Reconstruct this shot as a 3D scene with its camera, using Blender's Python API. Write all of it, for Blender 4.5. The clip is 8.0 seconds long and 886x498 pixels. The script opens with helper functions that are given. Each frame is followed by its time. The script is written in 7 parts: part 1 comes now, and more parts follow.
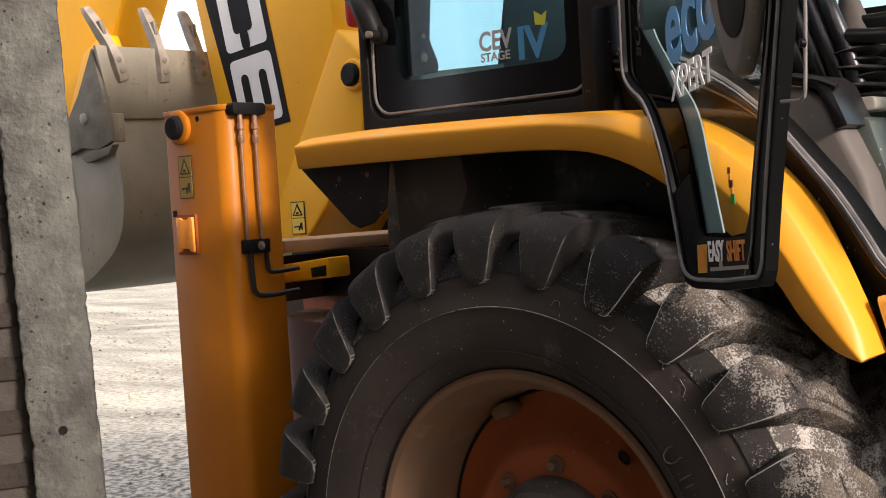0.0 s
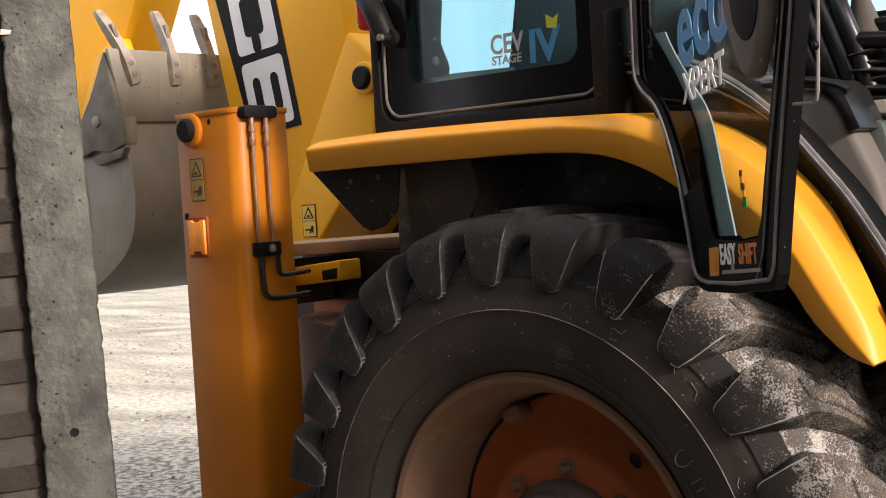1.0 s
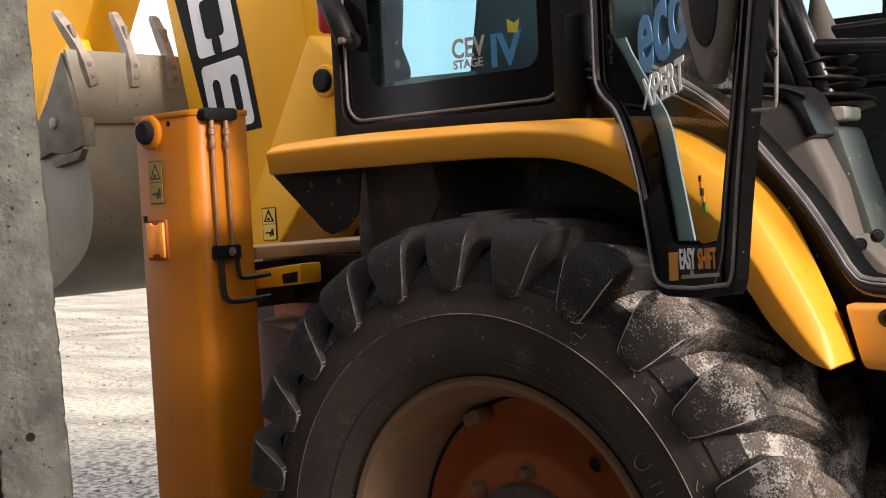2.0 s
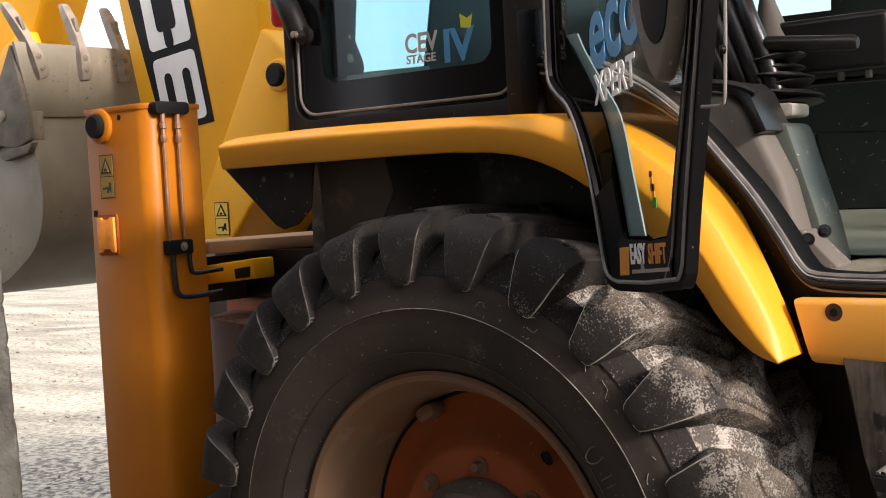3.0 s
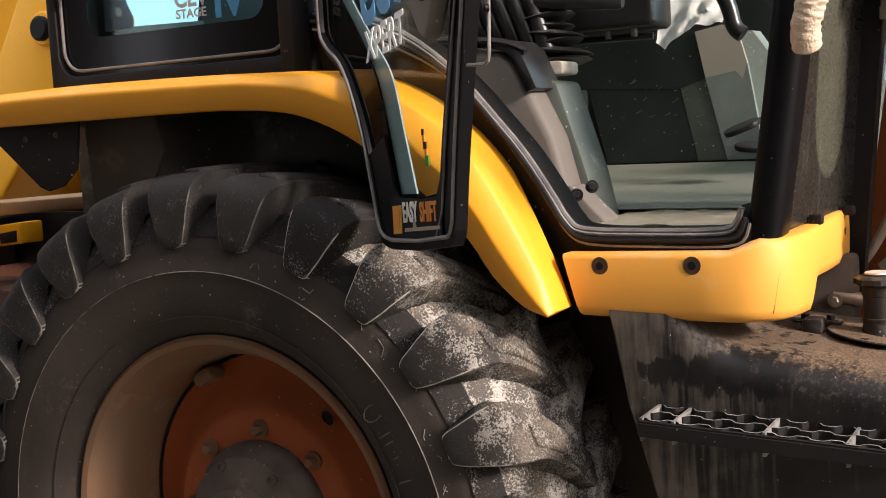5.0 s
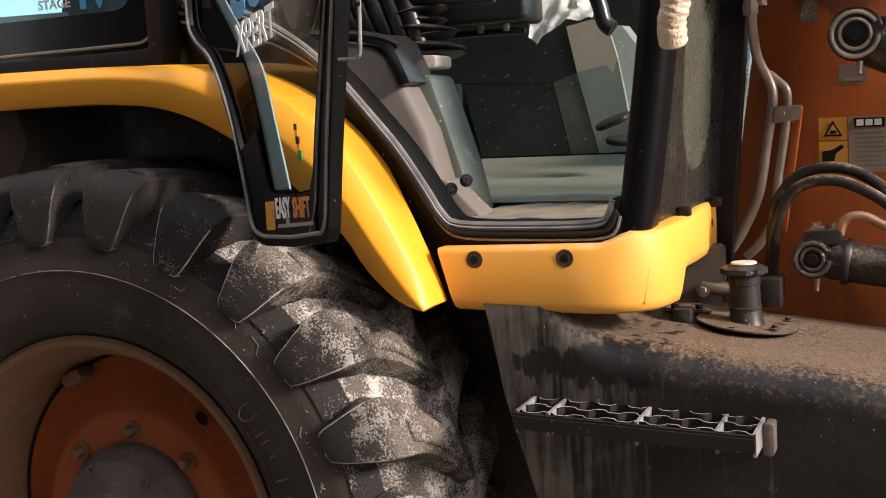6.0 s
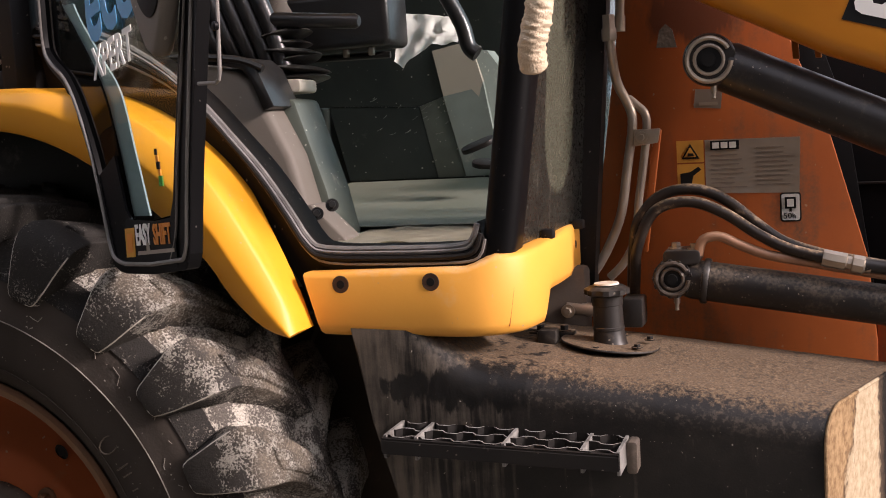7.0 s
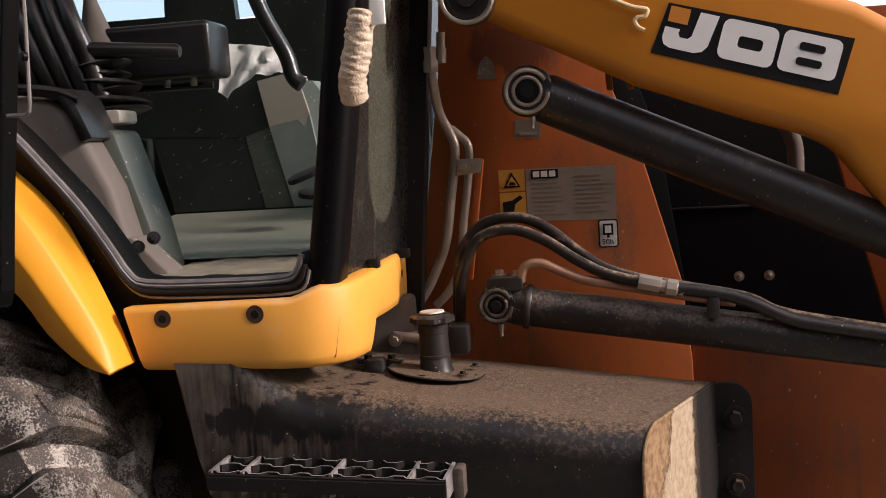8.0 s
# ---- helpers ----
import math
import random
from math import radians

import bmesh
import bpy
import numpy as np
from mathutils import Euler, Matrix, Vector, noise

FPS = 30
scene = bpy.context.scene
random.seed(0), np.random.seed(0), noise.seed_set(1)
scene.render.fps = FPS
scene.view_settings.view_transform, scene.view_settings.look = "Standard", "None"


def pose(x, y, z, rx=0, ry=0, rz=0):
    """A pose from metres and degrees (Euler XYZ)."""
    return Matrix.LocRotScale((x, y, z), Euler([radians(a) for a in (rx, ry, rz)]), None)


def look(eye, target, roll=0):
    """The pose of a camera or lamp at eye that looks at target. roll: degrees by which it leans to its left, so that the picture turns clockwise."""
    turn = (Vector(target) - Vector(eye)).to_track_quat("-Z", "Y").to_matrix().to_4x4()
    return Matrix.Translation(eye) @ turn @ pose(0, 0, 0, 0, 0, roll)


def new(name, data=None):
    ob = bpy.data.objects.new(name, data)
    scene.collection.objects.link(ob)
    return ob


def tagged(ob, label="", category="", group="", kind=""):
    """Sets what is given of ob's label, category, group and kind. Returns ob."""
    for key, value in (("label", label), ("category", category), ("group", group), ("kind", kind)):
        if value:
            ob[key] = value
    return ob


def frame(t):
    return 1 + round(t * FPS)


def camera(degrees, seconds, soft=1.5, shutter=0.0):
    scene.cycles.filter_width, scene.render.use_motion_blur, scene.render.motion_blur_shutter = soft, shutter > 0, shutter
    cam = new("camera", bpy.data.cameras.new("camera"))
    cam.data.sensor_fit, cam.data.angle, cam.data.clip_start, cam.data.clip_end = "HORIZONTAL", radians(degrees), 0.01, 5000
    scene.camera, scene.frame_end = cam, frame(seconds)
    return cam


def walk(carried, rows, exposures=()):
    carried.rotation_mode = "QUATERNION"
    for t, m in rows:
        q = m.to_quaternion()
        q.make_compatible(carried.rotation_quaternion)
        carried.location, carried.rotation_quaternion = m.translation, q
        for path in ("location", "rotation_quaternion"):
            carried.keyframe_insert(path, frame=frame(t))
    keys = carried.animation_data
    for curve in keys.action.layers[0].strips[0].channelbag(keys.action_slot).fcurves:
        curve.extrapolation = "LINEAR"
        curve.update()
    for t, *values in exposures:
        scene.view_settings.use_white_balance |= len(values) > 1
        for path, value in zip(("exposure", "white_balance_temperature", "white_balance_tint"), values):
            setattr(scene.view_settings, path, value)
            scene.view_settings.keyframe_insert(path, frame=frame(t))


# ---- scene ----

cam = camera(40.0, 8.0, soft=1.0)
# seconds, eye x, y, z, turns about x, y, z
PATH = [
    (0.0, 1.506, -1.852, 1.449, 87.461, 3.408, 41.621),
    (0.2, 1.506, -1.852, 1.449, 87.534, 3.313, 41.818),
    (0.5, 1.507, -1.853, 1.448, 87.809, 3.484, 42.042),
    (0.7, 1.506, -1.853, 1.448, 87.921, 3.508, 41.961),
    (1.0, 1.505, -1.853, 1.447, 87.668, 3.331, 42.118),
    (1.2, 1.506, -1.854, 1.447, 87.529, 3.262, 42.074),
    (1.5, 1.507, -1.856, 1.446, 87.487, 3.319, 41.856),
    (1.7, 1.503, -1.855, 1.448, 87.627, 3.203, 41.095),
    (2.8, 1.507, -1.852, 1.449, 87.498, 3.107, 38.838),
    (3.0, 1.508, -1.852, 1.449, 87.346, 3.003, 38.131),
    (3.2, 1.507, -1.850, 1.449, 87.102, 2.947, 37.592),
    (3.4, 1.506, -1.849, 1.450, 87.054, 2.707, 36.460),
    (3.5, 1.505, -1.848, 1.450, 87.062, 2.664, 35.898),
    (3.7, 1.507, -1.844, 1.450, 86.645, 2.458, 34.762),
    (3.9, 1.510, -1.841, 1.449, 86.620, 2.515, 33.949),
    (4.0, 1.511, -1.839, 1.449, 86.607, 2.566, 33.610),
    (4.2, 1.513, -1.835, 1.450, 86.341, 2.878, 32.760),
    (4.4, 1.516, -1.831, 1.451, 85.567, 2.917, 31.034),
    (4.5, 1.517, -1.829, 1.451, 85.232, 2.981, 30.501),
    (4.7, 1.522, -1.824, 1.452, 85.033, 3.260, 29.891),
    (5.8, 1.532, -1.806, 1.446, 83.979, 3.276, 23.396),
    (6.0, 1.531, -1.806, 1.453, 84.085, 3.540, 22.691),
    (6.2, 1.532, -1.807, 1.454, 84.395, 3.602, 21.635),
    (6.4, 1.533, -1.808, 1.455, 84.301, 3.455, 19.635),
    (6.5, 1.533, -1.809, 1.456, 84.258, 3.583, 19.235),
    (6.7, 1.537, -1.804, 1.455, 84.347, 3.842, 18.643),
    (6.9, 1.541, -1.799, 1.454, 84.549, 3.822, 17.502),
    (7.0, 1.543, -1.797, 1.454, 84.786, 3.702, 16.727),
    (7.2, 1.547, -1.796, 1.454, 84.389, 3.443, 14.659),
    (7.4, 1.552, -1.795, 1.454, 84.464, 3.774, 14.090),
    (7.5, 1.554, -1.794, 1.454, 84.552, 3.885, 13.372),
    (7.6, 1.556, -1.795, 1.454, 84.793, 4.036, 12.033),
    (7.7, 1.558, -1.796, 1.455, 85.041, 3.797, 10.743),
    (7.8, 1.560, -1.797, 1.456, 85.303, 3.995, 9.908),
    (7.9, 1.562, -1.799, 1.456, 85.385, 3.997, 9.414),
    (8.0, 1.564, -1.800, 1.457, 85.577, 4.051, 8.955),
]
walk(cam, [(t, pose(x, y, z, rx, ry, rz)) for t, x, y, z, rx, ry, rz in PATH],
     exposures=[(t, e, 6500, w) for t, e, w in ((0.0, 0.17, 22), (1.7, 0.17, 22), (3.5, 0.35, 20), (4.7, 0.46, 20), (6.0, 0.49, 21), (7.0, 0.30, 26), (7.5, 0.04, 29), (8.0, -0.13, 27))])

# ---- light: bright overcast sky ----
SUN_EL, SUN_AZ = 24.6, 95.0
world = bpy.data.worlds.new("sky")
scene.world = world
world.use_nodes = True
wn, wl = world.node_tree.nodes, world.node_tree.links
wn.clear()
sky = wn.new("ShaderNodeTexSky")
sky.sky_type, sky.sun_disc = "NISHITA", False
sky.sun_elevation, sky.sun_rotation = radians(SUN_EL), radians(SUN_AZ)
sky.dust_density, sky.air_density = 6.0, 1.0
pale = wn.new("ShaderNodeMix")
pale.data_type = "RGBA"
pale.inputs[0].default_value = 0.75
pale.inputs[7].default_value = (8.6, 9.0, 9.3, 1)
wl.new(sky.outputs[0], pale.inputs[6])
bg = wn.new("ShaderNodeBackground")
bg.inputs[1].default_value = 0.18
wl.new(pale.outputs[2], bg.inputs[0])
wo = wn.new("ShaderNodeOutputWorld")
wl.new(bg.outputs[0], wo.inputs[0])
sun = new("sun", bpy.data.lights.new("sun", "SUN"))
sun.data.energy, sun.data.angle, sun.data.color = 5.0, radians(10), (1.0, 0.92, 0.82)
sun.matrix_world = look((6.1, -0.55, 2.8), (0, 0, 0))

# ---- materials ----


def material(name, colour, rough=0.5, metal=0.0, second=None, mix=0.3, scale=12.0, grain=160.0, bump=0.15, dust=None, dust_amount=0.0,
             dust_up=0.0, dust_scale=9.0, vary=0.0, clear=0.0, depth=0.002, shine=0.5, streak=0.0, up_from=0.1, speck_low=0.45, shift=False, flecks=None, fade=0.0):
    """A painted, plastic, metal or mineral surface: colour in two scales of noise, dust that lies in patches and on upward faces, and fine relief."""
    m = bpy.data.materials.new(name)
    m.use_nodes = True
    n, l = m.node_tree.nodes, m.node_tree.links
    b = n["Principled BSDF"]
    co = n.new("ShaderNodeTexCoord")
    where = co.outputs["Object"]
    if shift:
        oi, sh = n.new("ShaderNodeObjectInfo"), n.new("ShaderNodeVectorMath")
        sh.operation = "MULTIPLY_ADD"
        sh.inputs[1].default_value = (37.0, 53.0, 71.0)
        l.new(oi.outputs["Random"], sh.inputs[0])
        l.new(co.outputs["Object"], sh.inputs[2])
        where = sh.outputs[0]
    big = n.new("ShaderNodeTexNoise")
    big.inputs["Scale"].default_value, big.inputs["Detail"].default_value = scale, 6
    l.new(where, big.inputs["Vector"])
    fine = n.new("ShaderNodeTexNoise")
    fine.inputs["Scale"].default_value, fine.inputs["Detail"].default_value = grain, 4
    l.new(where, fine.inputs["Vector"])
    mx = n.new("ShaderNodeMix")
    mx.data_type = "RGBA"
    mx.inputs[6].default_value = (*colour, 1)
    mx.inputs[7].default_value = (*(second or [c * 0.7 for c in colour]), 1)
    ramp = n.new("ShaderNodeMapRange")
    ramp.inputs[1].default_value, ramp.inputs[2].default_value, ramp.inputs[4].default_value = 0.35, 0.7, mix
    l.new(big.outputs[0], ramp.inputs[0])
    l.new(ramp.outputs[0], mx.inputs[0])
    colour_out = mx.outputs[2]
    rough_in = rough
    if vary:
        info = n.new("ShaderNodeObjectInfo")
        hsv = n.new("ShaderNodeHueSaturation")
        mr = n.new("ShaderNodeMapRange")
        mr.inputs[3].default_value, mr.inputs[4].default_value = 1 - vary, 1 + vary
        l.new(info.outputs["Random"], mr.inputs[0])
        l.new(mr.outputs[0], hsv.inputs["Value"])
        l.new(colour_out, hsv.inputs["Color"])
        colour_out = hsv.outputs[0]
    if dust:
        patch = n.new("ShaderNodeTexNoise")
        patch.inputs["Scale"].default_value, patch.inputs["Detail"].default_value, patch.inputs["Roughness"].default_value = dust_scale, 9, 0.68
        l.new(where, patch.inputs["Vector"])
        geo = n.new("ShaderNodeNewGeometry")
        sep = n.new("ShaderNodeSeparateXYZ")
        l.new(geo.outputs["Normal"], sep.inputs[0])
        up = n.new("ShaderNodeMapRange")
        up.inputs[1].default_value, up.inputs[2].default_value, up.inputs[4].default_value = up_from, 0.95, dust_up
        l.new(sep.outputs[2], up.inputs[0])
        if streak:
            # runs of dirt down the sides
            sc = n.new("ShaderNodeMapping")
            sc.inputs["Scale"].default_value = (38, 38, 2.2)
            l.new(where, sc.inputs[0])
            run = n.new("ShaderNodeTexNoise")
            run.inputs["Scale"].default_value, run.inputs["Detail"].default_value = 1.0, 5
            l.new(sc.outputs[0], run.inputs["Vector"])
            rm = n.new("ShaderNodeMapRange")
            rm.inputs[1].default_value, rm.inputs[2].default_value, rm.inputs[3].default_value, rm.inputs[4].default_value = 0.35, 0.75, -streak * 0.5, streak
            l.new(run.outputs[0], rm.inputs[0])
            plus = n.new("ShaderNodeMath")
            plus.operation = "ADD"
            l.new(patch.outputs[0], plus.inputs[0])
            l.new(rm.outputs[0], plus.inputs[1])
            patch = plus
        add = n.new("ShaderNodeMath")
        add.operation = "ADD"
        l.new(patch.outputs[0], add.inputs[0])
        l.new(up.outputs[0], add.inputs[1])
        th = n.new("ShaderNodeMapRange")
        th.inputs[1].default_value, th.inputs[2].default_value = 0.72 - dust_amount * 0.42 - fade * 0.6, 0.92 - dust_amount * 0.3 + fade
        l.new(add.outputs[0], th.inputs[0])
        speck = n.new("ShaderNodeMath")
        speck.operation = "MULTIPLY"
        l.new(th.outputs[0], speck.inputs[0])
        sm = n.new("ShaderNodeMapRange")
        sm.inputs[1].default_value, sm.inputs[2].default_value, sm.inputs[3].default_value = 0.34, 0.6, speck_low
        l.new(fine.outputs[0], sm.inputs[0])
        l.new(sm.outputs[0], speck.inputs[1])
        dm = n.new("ShaderNodeMix")
        dm.data_type = "RGBA"
        dm.inputs[7].default_value = (*dust, 1)
        l.new(speck.outputs[0], dm.inputs[0])
        l.new(colour_out, dm.inputs[6])
        colour_out = dm.outputs[2]
        rr = n.new("ShaderNodeMapRange")
        rr.inputs[3].default_value, rr.inputs[4].default_value = rough, 0.9
        l.new(speck.outputs[0], rr.inputs[0])
        l.new(rr.outputs[0], b.inputs["Roughness"])
    else:
        rr = n.new("ShaderNodeMapRange")
        rr.inputs[3].default_value, rr.inputs[4].default_value = max(0.03, rough - 0.08), min(1, rough + 0.12)
        l.new(big.outputs[0], rr.inputs[0])
        l.new(rr.outputs[0], b.inputs["Roughness"])
    if flecks:
        # small flecks gathered in patches, dried mud, and pits on the concrete: amount, scale, colour
        amount, fscale, fcol = flecks
        warp, va = n.new("ShaderNodeTexNoise"), n.new("ShaderNodeVectorMath")
        warp.inputs["Scale"].default_value, warp.inputs["Detail"].default_value = fscale * 1.3, 3
        l.new(where, warp.inputs["Vector"])
        va.operation = "MULTIPLY_ADD"
        va.inputs[1].default_value = (0.9 / fscale,) * 3
        l.new(warp.outputs["Color"], va.inputs[0])
        l.new(where, va.inputs[2])
        vo, sc2 = n.new("ShaderNodeTexVoronoi"), n.new("ShaderNodeSeparateColor")
        vo.inputs["Scale"].default_value = fscale
        l.new(va.outputs[0], vo.inputs["Vector"])
        l.new(vo.outputs["Color"], sc2.inputs[0])
        pick = n.new("ShaderNodeMapRange")
        pick.inputs[1].default_value, pick.inputs[2].default_value, pick.inputs[3].default_value, pick.inputs[4].default_value = 1 - amount, 1.0, 0.05, 0.34
        pick.clamp = False
        l.new(sc2.outputs[0], pick.inputs[0])
        near = n.new("ShaderNodeMath")
        near.operation = "SUBTRACT"
        l.new(pick.outputs[0], near.inputs[0])
        l.new(vo.outputs["Distance"], near.inputs[1])
        soft = n.new("ShaderNodeMapRange")
        soft.inputs[1].default_value, soft.inputs[2].default_value = -0.03, 0.09
        l.new(near.outputs[0], soft.inputs[0])
        zone, zm, zx = n.new("ShaderNodeTexNoise"), n.new("ShaderNodeMapRange"), n.new("ShaderNodeMath")
        zone.inputs["Scale"].default_value, zone.inputs["Detail"].default_value = fscale * 0.09, 3
        l.new(where, zone.inputs["Vector"])
        zm.inputs[1].default_value, zm.inputs[2].default_value, zm.inputs[3].default_value = 0.42, 0.58, 0.15
        l.new(zone.outputs[0], zm.inputs[0])
        zx.operation = "MULTIPLY"
        l.new(soft.outputs[0], zx.inputs[0])
        l.new(zm.outputs[0], zx.inputs[1])
        fm = n.new("ShaderNodeMix")
        fm.data_type = "RGBA"
        fm.inputs[7].default_value = (*fcol, 1)
        l.new(zx.outputs[0], fm.inputs[0])
        l.new(colour_out, fm.inputs[6])
        colour_out = fm.outputs[2]
    l.new(colour_out, b.inputs["Base Color"])
    b.inputs["Metallic"].default_value = metal
    b.inputs["Specular IOR Level"].default_value = shine
    b.inputs["Coat Weight"].default_value = clear
    b.inputs["Coat Roughness"].default_value = 0.15
    if bump:
        bp = n.new("ShaderNodeBump")
        bp.inputs["Strength"].default_value, bp.inputs["Distance"].default_value = bump, depth
        l.new(fine.outputs[0], bp.inputs["Height"])
        l.new(bp.outputs[0], b.inputs["Normal"])
    return m


def glass(name, tint, rough=0.0, smudge=0.0):
    """Thin tinted glazing with a faint dusty film."""
    m = bpy.data.materials.new(name)
    m.use_nodes = True
    n, l = m.node_tree.nodes, m.node_tree.links
    out = n["Material Output"]
    n.remove(n["Principled BSDF"])
    tr, gl, df = n.new("ShaderNodeBsdfTransparent"), n.new("ShaderNodeBsdfGlossy"), n.new("ShaderNodeBsdfDiffuse")
    tr.inputs[0].default_value = (*tint, 1)
    gl.inputs["Roughness"].default_value = 0.03 + rough
    df.inputs[0].default_value = (0.42, 0.44, 0.38, 1)
    lw = n.new("ShaderNodeLayerWeight")
    lw.inputs[0].default_value = 0.5
    pw, fr = n.new("ShaderNodeMath"), n.new("ShaderNodeMath")
    pw.operation, fr.operation = "POWER", "MULTIPLY_ADD"
    pw.inputs[1].default_value, fr.inputs[1].default_value, fr.inputs[2].default_value = 4.0, 0.35, 0.02
    l.new(lw.outputs["Facing"], pw.inputs[0])
    l.new(pw.outputs[0], fr.inputs[0])
    a, c = n.new("ShaderNodeMixShader"), n.new("ShaderNodeMixShader")
    l.new(fr.outputs[0], a.inputs[0])
    l.new(tr.outputs[0], a.inputs[1])
    l.new(gl.outputs[0], a.inputs[2])
    co, no, mr = n.new("ShaderNodeTexCoord"), n.new("ShaderNodeTexNoise"), n.new("ShaderNodeMapRange")
    no.inputs["Scale"].default_value, no.inputs["Detail"].default_value = 7, 8
    l.new(co.outputs["Object"], no.inputs["Vector"])
    mr.inputs[1].default_value, mr.inputs[2].default_value, mr.inputs[4].default_value = 0.4, 0.75, smudge
    l.new(no.outputs[0], mr.inputs[0])
    l.new(mr.outputs[0], c.inputs[0])
    l.new(a.outputs[0], c.inputs[1])
    l.new(df.outputs[0], c.inputs[2])
    l.new(c.outputs[0], out.inputs[0])
    return m


def stain(m, centre, size, colour, scale=16.0, ragged=0.9, runs=3.0):
    """Soak a ragged patch with runs into a surface: centre and half size in metres, x and z."""
    n, l = m.node_tree.nodes, m.node_tree.links
    b = n["Principled BSDF"]
    co, mp, no = n.new("ShaderNodeTexCoord"), n.new("ShaderNodeMapping"), n.new("ShaderNodeTexNoise")
    mp.inputs["Scale"].default_value = (1, 1, 1 / runs)
    l.new(co.outputs["Object"], mp.inputs[0])
    no.inputs["Scale"].default_value, no.inputs["Detail"].default_value, no.inputs["Roughness"].default_value = scale, 6, 0.6
    l.new(mp.outputs[0], no.inputs["Vector"])
    off, le = n.new("ShaderNodeMapping"), n.new("ShaderNodeVectorMath")
    off.vector_type = "TEXTURE"
    off.inputs["Location"].default_value, off.inputs["Scale"].default_value = (centre[0], 0.13, centre[1]), (size[0], 10.0, size[1])
    l.new(co.outputs["Object"], off.inputs[0])
    le.operation = "LENGTH"
    l.new(off.outputs[0], le.inputs[0])
    ma, mr = n.new("ShaderNodeMath"), n.new("ShaderNodeMapRange")
    ma.operation = "MULTIPLY_ADD"
    ma.inputs[1].default_value = -ragged * 4
    l.new(no.outputs[0], ma.inputs[0])
    l.new(le.outputs["Value"], ma.inputs[2])
    mr.inputs[1].default_value, mr.inputs[2].default_value, mr.inputs[3].default_value, mr.inputs[4].default_value = 0.78 - ragged * 2, 1.05 - ragged * 2, 0.94, 0.0
    l.new(ma.outputs[0], mr.inputs[0])
    mx = n.new("ShaderNodeMix")
    mx.data_type = "RGBA"
    mx.inputs[7].default_value = (*colour, 1)
    old = b.inputs["Base Color"].links[0].from_socket
    l.new(old, mx.inputs[6])
    l.new(mr.outputs[0], mx.inputs[0])
    l.new(mx.outputs[2], b.inputs["Base Color"])


class Nodes:
    """Short hand for building a node tree."""

    def __init__(self, name):
        self.m = bpy.data.materials.new(name)
        self.m.use_nodes = True
        self.n, self.l = self.m.node_tree.nodes, self.m.node_tree.links
        self.b = self.n["Principled BSDF"]

    def link(self, value, socket):
        if isinstance(value, (int, float)):
            socket.default_value = value
        elif isinstance(value, tuple):
            socket.default_value = value if len(value) == 4 or socket.type == "VECTOR" else (*value, 1)
        else:
            self.l.new(value, socket)

    def noise(self, where, scale, detail=5, rough=0.55):
        o = self.n.new("ShaderNodeTexNoise")
        o.inputs["Scale"].default_value, o.inputs["Detail"].default_value, o.inputs["Roughness"].default_value = scale, detail, rough
        self.l.new(where, o.inputs["Vector"])
        return o.outputs[0]

    def math(self, op, a, b, c=0.0):
        o = self.n.new("ShaderNodeMath")
        o.operation = op
        for value, socket in zip((a, b, c), o.inputs):
            self.link(value, socket)
        return o.outputs[0]

    def ramp(self, value, lo, hi, a=0.0, b=1.0):
        o = self.n.new("ShaderNodeMapRange")
        for x, socket in zip((value, lo, hi, a, b), o.inputs):
            self.link(x, socket)
        return o.outputs[0]

    def mix(self, f, a, b):
        o = self.n.new("ShaderNodeMix")
        o.data_type = "RGBA"
        self.link(f, o.inputs[0])
        self.link(a, o.inputs[6])
        self.link(b, o.inputs[7])
        return o.outputs[2]

    def squeezed(self, where, scale):
        o = self.n.new("ShaderNodeMapping")
        o.inputs["Scale"].default_value = scale
        self.l.new(where, o.inputs[0])
        return o.outputs[0]

    def finish(self, colour, rough, height=None, strength=0.5, depth=0.003, shine=0.2):
        self.link(colour, self.b.inputs["Base Color"])
        self.link(rough, self.b.inputs["Roughness"])
        self.b.inputs["Specular IOR Level"].default_value = shine
        if height is not None:
            bp = self.n.new("ShaderNodeBump")
            bp.inputs["Strength"].default_value, bp.inputs["Distance"].default_value = strength, depth
            self.l.new(height, bp.inputs["Height"])
            self.l.new(bp.outputs[0], self.b.inputs["Normal"])
        return self.m


